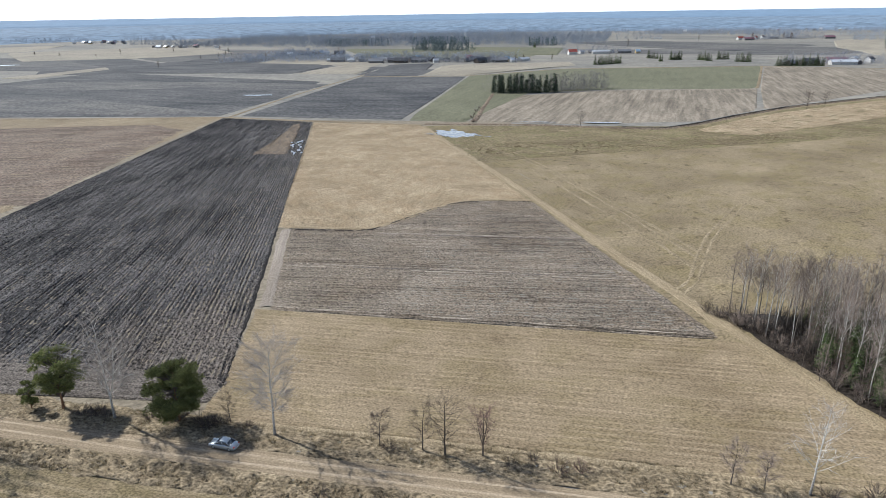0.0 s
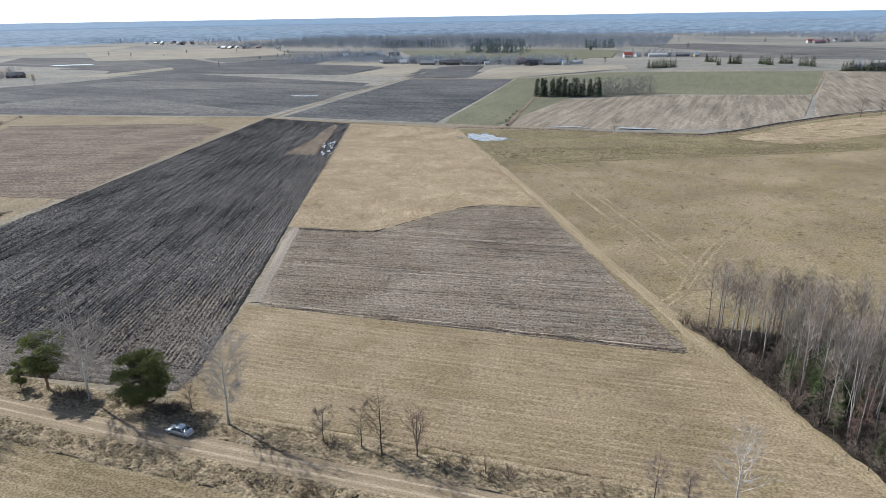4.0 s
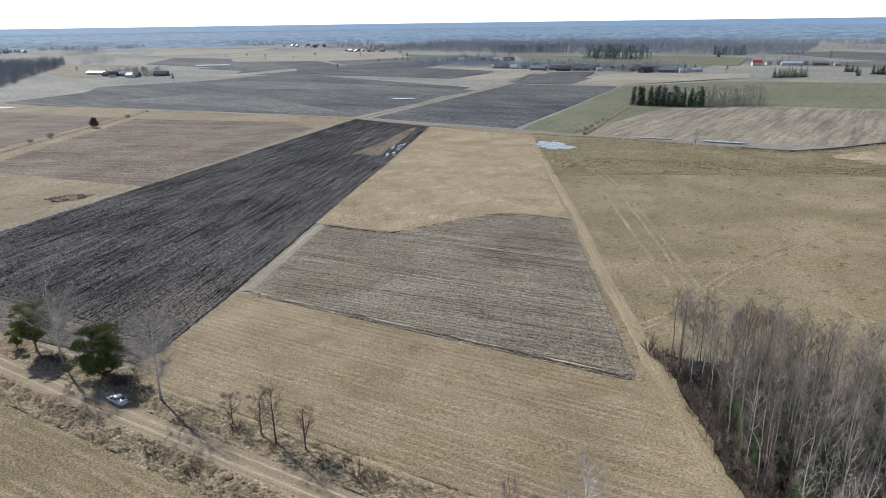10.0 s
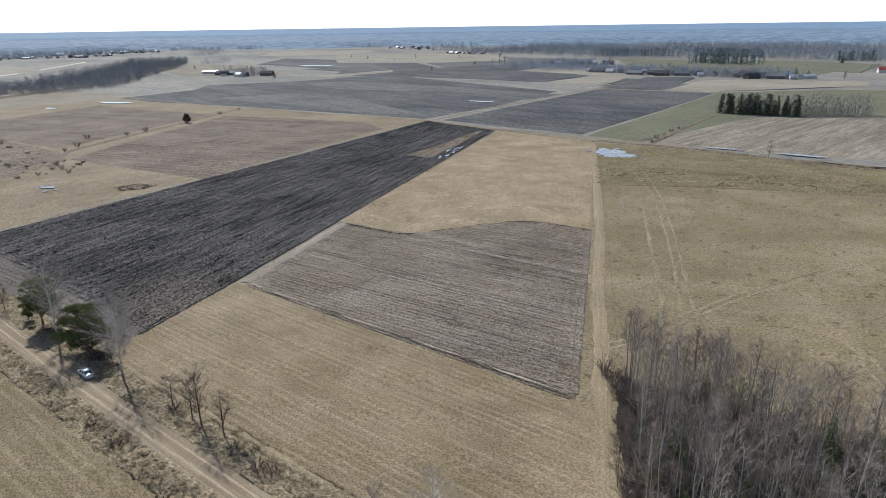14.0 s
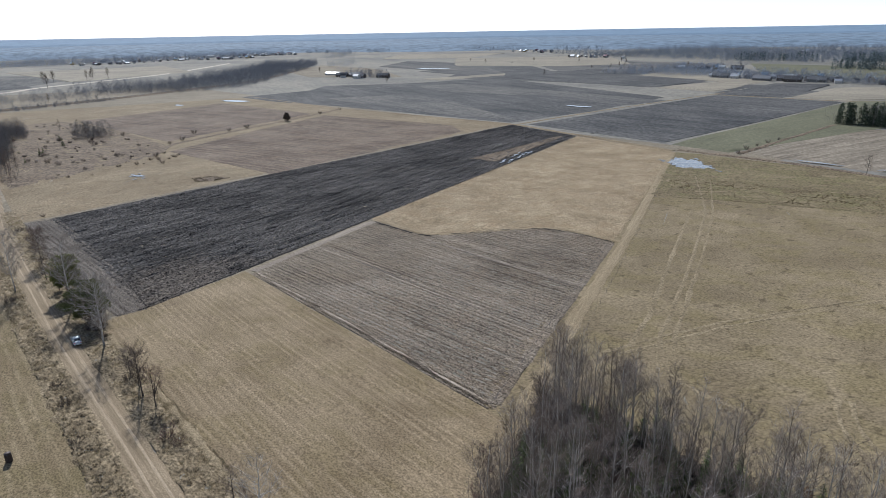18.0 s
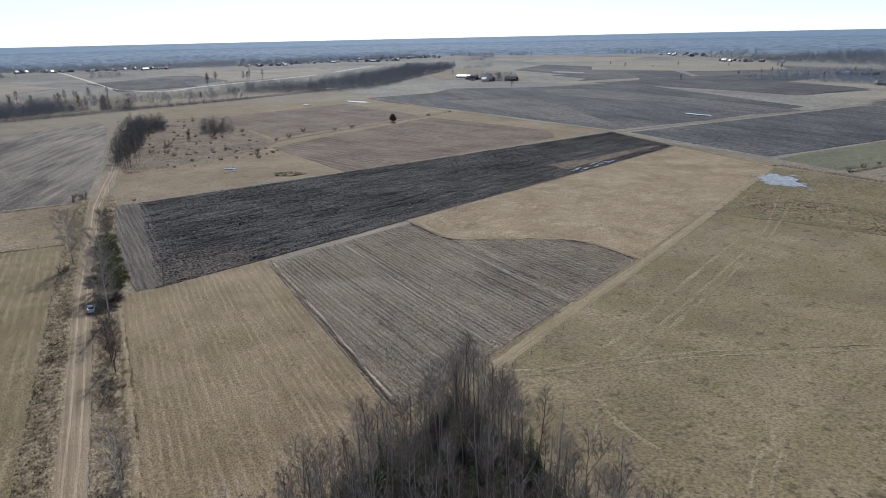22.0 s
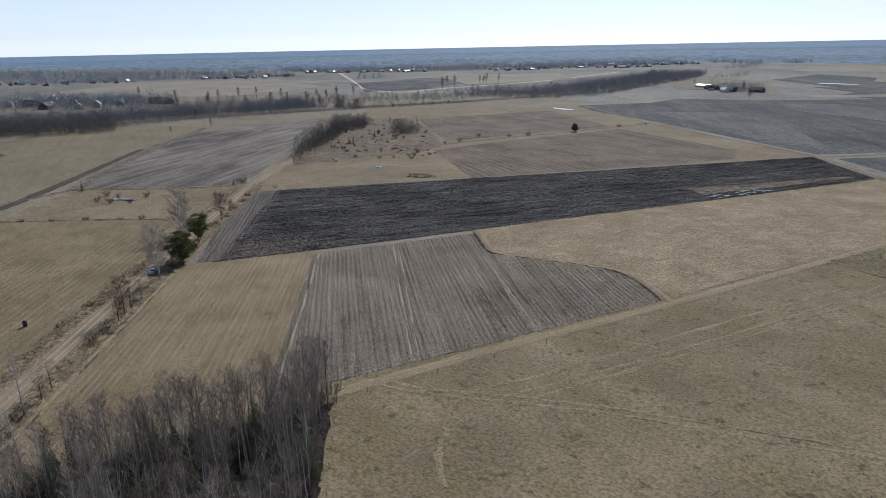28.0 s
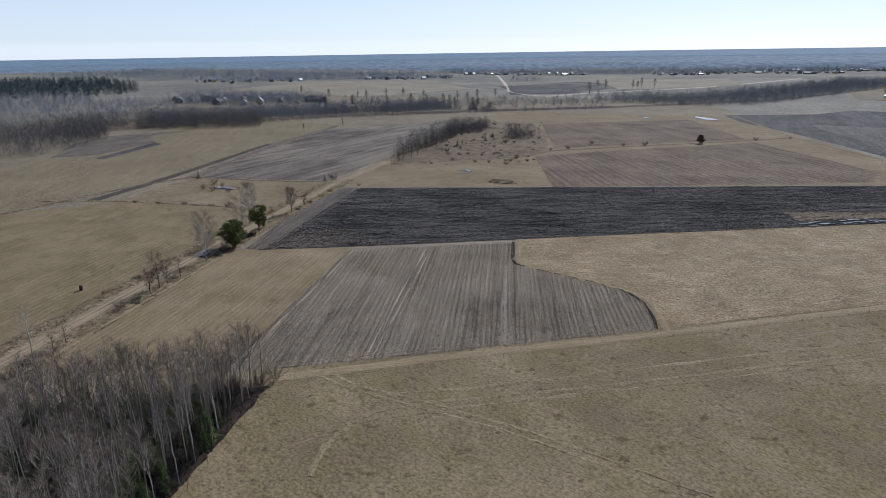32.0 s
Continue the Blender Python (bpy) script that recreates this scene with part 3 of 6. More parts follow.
field("stubble_patch", [(-164, 300), (-145, 303), (-159, 342), (-177, 392), (-187, 415), (-187, 404), (-171, 340)], 108, M["scrub"], "unploughed brown stubble strip in the dark field", 0.3, 1.0, 2, fine=0.2, ragged=3.0)
ribbon("pale_strip", [(-67.3, 121), (-77, 147), (-85, 167), (-88.5, 178.5)], 3.0, M["strip"], "pale dry unsown strip between two ploughed fields", 0.14, 2, 4, ragged=0.5, category="field edge", fine=0.06)
ribbon("plough_edge_furrow", [(29.4, 121.5), (-14.3, 221)], 0.6, M["headland"], "dark open furrow along the plough edge", 0.24, 1.5, 2, ragged=0.4, category="field edge")
ribbon("plough_edge_furrow", [(29.5, 122), (-13.5, 220.5)], 3.0, M["brown"], "furrows turned along the edge of the ploughed field", 0.14, 1.0, 10, ragged=0.5, category="field edge", fine=0.16)
ribbon("plough_edge_furrow", [(-65, 120.1), (30, 120.3)], 0.7, M["brown"], "open furrow along the meadow edge", 0.13, 1.5, 6, ragged=0.4, category="field edge", fine=0.2)
ribbon("pale_edge_line", [(-65, 121.4), (-20, 121.8), (29, 121.6)], 0.8, M["pale_rut"], "thin pale ridge along the field edge", 0.19, 1.5, 2, ragged=0.3, category="field edge")
ribbon("plough_track", [(-74, 147.4), (-20, 149), (18, 150.3)], 0.6, M["pale_rut"], "pale wheel mark across the ploughed field", 0.19, 1.5, 2, ragged=0.3, category="field track")
ribbon("plough_track", [(-75, 148.3), (-20, 150), (18, 151.2)], 0.8, M["headland"], "dark open furrow across the ploughed field", 0.17, 1.5, 2, ragged=0.3, category="field track")
ribbon("plough_track", [(-58, 178.3), (-30, 180), (3, 182)], 1.6, M["strip"], "pale smoothed band across the ploughed field", 0.19, 1.5, 4, ragged=0.8, category="field track", fine=0.05)
ribbon("plough_track", [(-43, 202.2), (-25, 203.8), (-8, 204.5)], 0.6, M["pale_rut"], "pale wheel mark across the ploughed field", 0.19, 1.5, 2, ragged=0.4, category="field track")
ribbon("plough_furrow", [(-92, 90), (-97, 108), (-146, 254), (-178, 350)], 1.6, M["mulch"], "deep dark drain furrow in the wet field", 0.2, 1.5, 2, ragged=0.5, category="furrow")
ribbon("plough_furrow", [(-105, 86), (-124, 140), (-134, 172)], 0.9, M["mulch"], "deep dark drain furrow in the wet field", 0.2, 1.5, 2, ragged=0.5, category="furrow")
ribbon("plough_furrow", [(-79, 87), (-83, 97), (-86, 105)], 0.9, M["mulch"], "short dark furrow near the headland", 0.2, 1.5, 2, ragged=0.4, category="furrow")
ribbon("plough_furrow", [(-59.6, 87), (-70.3, 119.5), (-92.6, 179.5)], 1.0, M["mulch"], "dark open furrow along the field edge", 0.18, 1.5, 2, ragged=0.5, category="furrow")
ribbon("plough_furrow", [(-176, 92), (-120, 93), (-60, 89.5)], 0.8, M["mulch"], "dark furrow between headland and field", 0.2, 1.5, 2, ragged=0.5, category="furrow")
ribbon("plough_edge_furrow", [(-88, 179), (-62, 180.4), (-56, 190), (-48, 206), (-40, 218), (-32, 221), (-22, 222), (-13, 222)], 1.2, M["mulch"], "dark turned edge of the ploughed field", 0.15, 1.5, 4, ragged=0.5, category="field edge", fine=0.15)
for line, wide in (([(62, 153.6), (53, 152.9), (40.7, 157.3), (35, 169.5), (27.4, 188.7), (10.4, 230.5), (-12.2, 282), (-50, 345)], 1.3),
                   ([(45.7, 154.6), (37.6, 170.5), (29.6, 190.2), (12.8, 231.6), (-9.8, 283), (-40, 340)], 1.1),
                   ([(33, 160), (27, 178), (6.1, 225.2), (-18.4, 283)], 1.5),
                   ([(24, 143), (29.5, 149), (34.7, 168), (40.0, 186.5), (54.3, 219), (64, 240)], 1.0),
                   ([(27, 142), (31.5, 148), (36.8, 167), (42.0, 185.5), (56.2, 218), (66, 239)], 1.0),
                   ([(70, 170), (74, 160), (84, 150), (100, 143)], 1.2), ([(72.4, 171), (76, 162), (86, 152), (101, 145.4)], 1.2)):
    ribbon("pasture_track", line, wide, M["faint"], "faint pale wheel track in the pasture", 0.15, 2, 2, ragged=0.7)
for line, wide, kind, lab in (([(-76, 149.2), (-20, 150.9), (17, 152)], 0.5, "pale_rut", "pale wheel mark across the ploughed field"), ([(-43, 200.3), (-25, 201.2), (-6, 201.8)], 0.7, "headland", "dark wheel mark across the ploughed field"), ([(-60, 178.4), (-30, 179.2), (4, 180.2)], 0.7, "headland", "dark furrow beside the smoothed band")):
    ribbon("plough_track", line, wide, M[kind], lab, 0.2, 1.2, 2, ragged=0.3, category="field track")
NORTH = [(-87.5, 179.5), (-61.5, 181), (-56, 190.5), (-48, 206.5), (-40, 218.5), (-32, 221.5), (-22, 222.5), (-13, 222.5), (-98, 408), (-180, 420), (-93, 180)]
field("north_grass_field", NORTH, 110, M["beige"], "bleached dry grass field", 0.08, 1.5, 3.0, ragged=0.6, fine=0.09)
ribbon("bleached_edge", [(-88, 181.2), (-61, 182.5), (-55, 191.8), (-47, 207.8), (-39.2, 219.8), (-31.5, 223.2), (-22, 224.2), (-12, 224.2)], 2.4, M["track"], "pale bleached grass along the plough edge", 0.16, 1.5, 4, ragged=0.7, category="field edge", fine=0.08)
ribbon("grass_track", [(66, 62), (58, 82), (46.5, 99), (35, 124), (12, 173), (-11, 225), (-55, 318), (-96, 404)], 3.6, M["track"], "worn pale grass track beside the ploughed field", 0.11, 2, 6, ragged=0.8, fine=0.04)
ROAD = [(415, 40), (250, 54), (130, 63.5), (60, 67.5), (0, 69), (-60, 69.2), (-125, 71.5), (-175, 73), (-222, 77), (-270, 82), (-330, 86), (-440, 92), (-560, 104), (-640, 112), (-760, 120)]
ribbon("road", ROAD, 5.2, M["road"], "sandy unpaved country road with wheel tracks", 0.12, 3, 10, ragged=0.9, category="road")
for off, tint in ((-0.95, "road"), (0.95, "road")):
    ribbon("wheel_track", [(x, y + off) for x, y in ROAD[:11]], 1.0, M["rut"], "compacted pale wheel track on the road", 0.2, 3, 2, ragged=0.3, category="road")
ribbon("north_verge", [(-200, 78), (-150, 76.6), (-97, 75.2), (-40, 74.6), (0, 74.4), (62, 73.8)], 6.8, M["verge"], "rough tussocky roadside verge of dead grass", 0.1, 0.6, 18, ragged=1.2, category="verge", fine=0.34)
ribbon("verge_strip", [(-48, 77.6), (-20, 77.8), (10, 77.6), (57, 76.8)], 1.6, M["track"], "pale bleached strip of standing dead grass", 0.2, 1.0, 4, ragged=1.0, category="verge", fine=0.2)
ribbon("south_verge", [(-200, 68), (-130, 66), (-60, 64.2), (0, 63.9), (66, 62.6)], 5.8, M["verge"], "rough tussocky bank of dead grass along a ditch", 0.1, 0.6, 16, ragged=1.4, category="verge", fine=0.5)
field("wood_floor", [(33, 134), (42, 114), (49.5, 98), (54, 88), (60, 78), (95, 76), (90, 134)], 0, M["litter"], "leaf litter under the birch wood, darkened with painted shade", 0.16, 1.2, 1.6, fine=0.15, ragged=1.2, category="woodland floor")
# west of the dark field
field("west_grass", [(-177, 79), (-259, 436), (-262, 441), (-480, 414), (-700, 400), (-700, 130), (-500, 100), (-270, 84)], 13, M["straw"], "pale dry grass between the fields", 0.05, 5, 6, fine=0.05)
field("rust_field", [(-201, 194), (-316, 180), (-378, 268), (-437, 365), (-290, 400), (-253, 380)], 16, M["rust"], "reddish-brown old ploughed field", 0.16, 1.2, 6, ridge=0.12, wave=5, ragged=1.0)
field("rust_field", [(-360, 195), (-553, 180), (-640, 350), (-455, 365), (-400, 268)], 16, M["rust"], "reddish-brown old field beyond the hedge", 0.16, 3, 8, ragged=1.5)
field("scrub_land", [(-250, 85), (-300, 165), (-345, 190), (-445, 190), (-560, 170), (-560, 110), (-440, 95)], 0, M["scrub"], "rough brown scrub with bushes", 0.12, 3, 4, fine=0.25, ragged=1.5)
ribbon("hedge_ditch", [(-300, 165), (-345, 192), (-393, 270), (-437, 345), (-478, 412)], 5, M["scrub"], "overgrown ditch line between fields", 0.25, 4, 4, ragged=1.2, category="ditch", fine=0.4)
# south-west of the road
field("grey_striped_field", [(-193, 69), (-181, -18), (-332, -34), (-446, -20), (-570, 78), (-500, 84), (-330, 78), (-262, 74)], 164, M["greystripe"], "grey-brown ploughed field with pale stripes", 0.12, 1.6, 8, ridge=0.1, wave=4.2, ragged=1.2)
field("olive_pasture", [(-88, -49), (-157, -30), (-300, -24), (-484, -30), (-520, -110), (-440, -180), (-260, -120), (-150, -150), (-60, -150)], 20, M["leftgreen"], "olive green-brown pasture", 0.09, 5, 7, fine=0.05)
field("pond_meadow", [(-122, 66), (-190, 70), (-184, -14), (-128, -17), (-112, -4)], 90, M["straw"], "rough meadow round a small pond", 0.07, 3, 4, fine=0.12)
ribbon("ditch_bank", [(-113, -50), (-121, -12), (-121, 30), (-120, 64)], 3.0, M["verge"], "grassy ditch bank", 0.2, 2, 5, ragged=0.8, category="ditch", fine=0.4)
ribbon("ditch_bank", [(-40, -80), (-90, -47), (-157, -29), (-186, -14), (-300, -21), (-484, -27)], 3.5, M["scrub"], "dark overgrown ditch", 0.22, 3, 5, ragged=0.8, category="ditch", fine=0.3)
ribbon("ditch_bank", [(-186, -14), (-184, 30), (-190, 70)], 3.0, M["scrub"], "dark field edge", 0.24, 3, 4, ragged=0.8, category="ditch", fine=0.3)
field("green_plot", [(-228, -146), (-228, -94), (-221, -64), (-159, -59), (-110, -110), (-160, -148)], 60, M["leftgreen"], "dull green winter crop beside the birch wood", 0.14, 4, 8, ragged=1.0)
field("grey_plot", [(-232, -148), (-250, -125), (-318, -122), (-352, -150), (-405, -141), (-345, -190), (-300, -185)], 150, M["headland"], "pale bare plot between birches and pasture", 0.16, 4, 8, ragged=1.0)
field("dark_plot", [(-234, -116), (-232, -108), (-312, -113), (-325, -138), (-316, -124)], 170, M["fardark"], "dark ploughed strip along the pale plot", 0.2, 3, 6, ragged=0.6)
ribbon("field_edge", [(-118, -28), (-160, -26.5), (-199, -27), (-262, -29.5), (-331, -32)], 6, M["wetsoil"], "dark turned strip along the pasture", 0.26, 3, 4, ragged=1.0, category="field edge", fine=0.1)
ribbon("field_edge", [(-184, -12), (-250, -19), (-330, -27), (-470, -24)], 6, M["headland"], "dark turned edge of the striped field", 0.24, 3, 4, ragged=1.0, category="field edge", fine=0.1)
# north
field("bog_meadow", [(-97, 408), (-43, 291), (-3, 312), (68, 339), (169, 385), (420, 500), (420, 590), (250, 580), (158, 510), (107, 455), (80, 420), (53, 395), (-30, 409)], 0, M["mud"], "boggy brown-green grass with sedge tufts", 0.09, 4, 5, fine=0.15, ragged=3)
field("pale_grass", [(70, 396), (97, 376), (146, 427), (209, 484), (300, 545), (420, 600), (420, 640), (250, 572), (158, 500), (107, 446)], 40, M["beige"], "pale bleached grass along the stream", 0.14, 4, 6, fine=0.1, ragged=2)
field("green_field", [(-115, 432), (-72, 426), (-76, 612), (30, 655), (171, 664), (256, 988), (-15, 955), (-135, 835)], 84, M["green"], "young green winter crop", 0.3, 8, 12)
field("striped_field", [(-64, 430), (-70, 588), (29, 648), (171, 663), (130, 497), (81, 437), (0, 420)], 82, M["striped"], "grey-beige stubble with long stripes", 0.25, 4, 10)
field("striped_field", [(174, 663), (259, 985), (371, 923), (420, 760), (290, 660), (136, 500)], 72, M["striped"], "grey-beige stubble with long stripes", 0.27, 4, 10)
field("brown_field", [(-250, 447), (-118, 434), (-138, 828), (-278, 822)], 95, M["fardark"], "dark brown ploughed field", 0.25, 5, 10)
ribbon("field_drain", [(-180, 438), (-193, 585), (-196, 820)], 1.6, M["dark"], "narrow dark drain across the field", 0.4, 6, 2, category="ditch")
ribbon("field_track", [(-256, 437), (-272, 569), (-282, 731), (-291, 975), (-300, 1080)], 3.2, M["straw"], "pale farm track", 0.45, 8, 2, ragged=0.8)
ribbon("field_track", [(-700, 415), (-560, 412), (-488, 411), (-348, 429), (-258, 440), (-178, 424), (-98, 409)], 5, M["straw"], "pale grassy track along the fields", 0.4, 5, 3, ragged=1.0)
ribbon("field_track", [(-280, 826), (-135, 834), (-15, 958), (258, 990), (420, 905)], 3.2, M["straw"], "pale grass balk", 0.45, 8, 2, ragged=1.0)
ribbon("field_track", [(-66, 428), (-76, 612)], 5, M["scrub"], "brown bushy balk", 0.5, 5, 3, ragged=1.4, category="field edge", fine=0.4)
ribbon("field_track", [(171, 664), (256, 988)], 4, M["straw"], "pale grass balk", 0.5, 6, 2, ragged=1.0)
ribbon("stream_bank", [(-97, 414), (-30, 415), (53, 400), (80, 426), (107, 461), (158, 516), (250, 588), (420, 690)], 5.5, M["scrub"], "brown stream bank", 0.35, 4, 5, ragged=1.2, category="ditch", fine=0.4)
for nth, (poly, mat, ang, lab) in enumerate((
        ([(-268, 446), (-373, 437), (-495, 425), (-619, 402), (-705, 404), (-745, 529), (-813, 593), (-753, 714), (-741, 914), (-308, 756), (-276, 575)], "fardark", 150, "wide dark ploughed field"),
        ([(-282, 640), (-440, 660), (-600, 640), (-700, 690), (-690, 760), (-450, 750), (-284, 720)], "fargrey", 165, "grey ploughed band"),
        ([(-295, 900), (-600, 890), (-820, 860), (-900, 960), (-700, 1060), (-300, 1020)], "fardark", 170, "dark ploughed field"),
        ([(-300, 860), (-200, 850), (-140, 845), (-180, 960), (-290, 960)], "fardark", 100, "dark ploughed field"),
        ([(-900, 980), (-1300, 1050), (-1500, 1300), (-1000, 1300), (-720, 1080)], "fardark", 160, "dark ploughed field"),
        ([(-700, 1080), (-980, 1310), (-1200, 1600), (-700, 1600), (-450, 1300)], "fargrey", 160, "grey ploughed field"),
        ([(-400, 1240), (-100, 1180), (-60, 1480), (-300, 1640), (-600, 1640)], "green", 80, "green winter crop"),
        ([(0, 1400), (420, 1250), (700, 1500), (300, 1650)], "fargrey", 160, "grey-brown ploughed field"),
        ([(420, 700), (700, 900), (800, 1200), (430, 1000)], "straw", 60, "pale dry grass"),
        ([(-1150, 120), (-1400, 60), (-1700, 250), (-1500, 420), (-1180, 230)], "fargrey", 30, "grey ploughed field"),
        ([(-1050, 700), (-1350, 800), (-1500, 1000), (-1200, 980), (-900, 820)], "plain", 30, "pale dry grass"),
        ([(-601, 465), (-581, 577), (-524, 575), (-270, 462), (-350, 446)], "fargrey", 150, "pale wedge of dry grass between ploughed fields"),
        ([(-741, 914), (-648, 1252), (-1031, 964)], "fardark", 120, "dark ploughed field"),
        ([(-1071, 111), (-1433, 82), (-1558, 236), (-1159, 247)], "fardark", 20, "dark ploughed field beside a pale road"),
        ([(-403, 895), (-566, 916), (-635, 1271), (-435, 1099)], "fardark", 100, "dark ploughed field"),
        ([(-1037, 1189), (-1342, 1098), (-1272, 1057), (-815, 1017)], "fargrey", 30, "grey ploughed strip"),)):
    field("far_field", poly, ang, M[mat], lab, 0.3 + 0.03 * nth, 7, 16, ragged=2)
for nth, (poly, mat, ang, lab) in enumerate((
        ([(-735, 923), (-778, 1235), (-628, 1281), (-588, 1127), (-557, 887)], "fardark", 150, "dark ploughed field"),
        ([(-559, 897), (-576, 1082), (-407, 1060), (-400, 882)], "fardark", 100, "dark ploughed field"),
        ([(-586, 1112), (-591, 1242), (-441, 1181), (-332, 1112), (-320, 978), (-407, 1060)], "farstraw", 20, "pale straw-coloured field below the village"),
        ([(-396, 882), (-391, 1045), (-314, 990), (-301, 869)], "farstraw", 100, "pale straw-coloured field below the village"),
        ([(-281, 821), (-309, 1068), (-238, 1105), (-204, 837)], "fardark", 95, "dark ploughed field below the village"),
        ([(-204, 846), (-210, 1034), (-137, 1083), (-9, 1116), (1, 1032), (-137, 843)], "farstraw", 60, "pale straw-coloured field"),
        ([(-825, 802), (-819, 1023), (-767, 971), (-777, 880), (-766, 802)], "farstraw", 130, "pale strip of dry grass"),
        ([(-287, 1700), (-28, 1629), (-38, 1325), (-161, 1358)], "green", 60, "green winter crop behind the village"),
        ([(-18, 1900), (169, 2000), (550, 1672), (350, 1396), (167, 1599)], "fargrey", 160, "grey-brown ploughed field"),
        ([(658, 1900), (900, 2200), (503, 1211), (538, 1531)], "farstraw", 60, "pale dry grass beside a lane"),
        ([(-1500, 1500), (-1150, 1180), (-900, 1300), (-820, 1480), (-1200, 1900)], "farstraw", 140, "pale dry meadow"),
        ([(-2000, 1650), (-1700, 1350), (-1500, 1560), (-1700, 1950)], "farstraw", 150, "pale dry meadow"),
        ([(-1900, 300), (-1300, 330), (-1500, 640), (-1900, 700)], "farstraw", 20, "pale dry meadow before the far village"),
        ([(-1500, -450), (-1000, -450), (-950, -120), (-1250, 20), (-1700, -150)], "farstraw", 170, "pale dry meadow behind the railway"))):
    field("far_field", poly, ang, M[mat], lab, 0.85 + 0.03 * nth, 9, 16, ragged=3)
ribbon("stream_water", [(30, 406), (53, 401), (80, 427), (107, 462), (158, 517), (250, 589), (420, 691)], 1.7, M["mulch"], "dark narrow stream bed between grassy banks", 0.75, 4, 1, ragged=0.5, category="ditch")
field("wet_hollow", [(-218, 160), (-216, 169), (-207, 173), (-205, 164), (-209, 158)], 0, M["scrub"], "dark wet hollow in dry grass", 0.14, 1.0, 1.5, fine=0.25, ragged=3.0)
# water
def pool(name, cx, cy, rx, ry, rot, label, seed, dz=0.3):
    bm = bmesh.new()
    vs = []
    for k in range(72):
        a = k / 72 * 2 * math.pi
        r = 1 + 0.55 * noise.noise(Vector((math.cos(a) * 1.6, math.sin(a) * 1.6, seed))) + 0.24 * noise.noise(Vector((math.cos(a) * 4, math.sin(a) * 4, seed))) + 0.08 * noise.noise(Vector((math.cos(a) * 9, math.sin(a) * 9, seed)))
        u, v = rx * r * math.cos(a), ry * r * math.sin(a)
        x = cx + u * math.cos(rot) - v * math.sin(rot)
        y = cy + u * math.sin(rot) + v * math.cos(rot)
        vs.append(bm.verts.new((x, y, land(cx, cy) + dz)))
    bm.faces.new(vs)
    me = bpy.data.meshes.new(name)
    bm.to_mesh(me)
    bm.free()
    me.materials.append(M["water"])
    return tagged(new(name, me), label, "water", kind="structure")


pool("pond_water", -69, 372.5, 15, 8.5, -0.75, "shallow meadow pond reflecting the sky", 1.0, 0.36)
pool("puddle_water", 19, 424, 11, 2.0, 0.1, "flooded furrow at the field edge", 3.0, 0.7)
pool("puddle_water", -24, 424, 11, 1.6, 0.05, "flooded furrow at the field edge", 4.0, 0.7)
pool("puddle_water", -242, 141, 3.4, 1.5, 0.4, "shallow puddle in dry grass", 5.0, 0.4)
pool("puddle_water", -650, 372, 26, 6, 0.3, "long flooded strip of grass", 6.0, 0.6)
pool("puddle_water", -646, 303, 8, 3, 0.1, "shallow puddle in grass", 6.6, 0.6)
pool("puddle_water", -310, 594, 14, 4, 0.15, "flooded hollow in a ploughed field", 7.0, 0.9)
pool("puddle_water", -1095, 1058, 50, 12, 0.5, "flooded hollow in far fields", 8.0, 1.2)
pool("pond_water", -160, 19, 6, 2.0, 1.3, "small dark pond among bushes", 9.0, 0.45)
pool("puddle_water", -143, 312, 3, 0.9, 1.9, "standing water at the end of furrows", 10.0, 0.55)
pool("puddle_water", -146, 322, 2.5, 0.8, 1.9, "standing water at the end of furrows", 11.0, 0.55)

RP = random.Random(12)
for k in range(9):
    pool("puddle_water", -242 + RP.uniform(-9, 9), 141 + RP.uniform(-5, 5), RP.uniform(0.8, 2.4), RP.uniform(0.5, 1.2), RP.uniform(0, 3), "small puddle in dry grass", 20 + k, 0.35)
for k in range(8):
    q = RP.random()
    pool("puddle_water", -139 - 14 * q + RP.uniform(-3, 2), 305 + 38 * q, RP.uniform(0.8, 2.2), RP.uniform(0.25, 0.55), 1.9, "standing water between wet furrows", 40 + k, 0.5)
for k in range(18):
    q, side = RP.random(), RP.choice((-1, 1))
    pool("puddle_water", -82 + 28 * q + side * RP.uniform(7, 11) * 0.68, 385 - 27 * q + side * RP.uniform(7, 11) * 0.73, RP.uniform(0.8, 2.6), RP.uniform(0.35, 0.9), RP.uniform(-0.9, 0.1), "shallow flooded grass beside the pond", 80 + k, 0.3 + 0.004 * k)
for k in range(14):
    q = RP.random()
    pool("puddle_water", -145 - 13 * q + RP.uniform(-2, 5), 303 + 38 * q, RP.uniform(1.0, 3.0), RP.uniform(0.3, 0.8), 1.9, "standing water between wet furrows", 120 + k, 0.52 + 0.004 * k)
for k in range(10):
    pool("puddle_water", 19 + RP.uniform(-12, 12), 424 + RP.uniform(-2.5, 2.5), RP.uniform(1.0, 3.0), RP.uniform(0.4, 0.9), RP.uniform(-0.2, 0.4), "flooded furrow at the field edge", 60 + k, 0.7)

# ---- railway ----
RAIL = [(-260, -330), (-428, -182), (-572, -69), (-640, 25), (-713, 122), (-822, 299), (-1000, 545), (-1400, 900)]
ribbon("railway_bank", RAIL, 14, M["scrub"], "low grassy railway embankment", 0.2, 8, 6, crown=1.6, category="embankment")
ribbon("railway_ballast", RAIL, 6, M["ballast"], "dark ballast bed of a railway line", 1.9, 8, 4, category="railway")
for off in (-0.76, 0.76):
    ribbon("rail", [(x + off * 0.8, y - off * 0.6) for x, y in RAIL], 0.15, M["rail"], "worn steel rail", 2.05, 8, 1, category="rail")
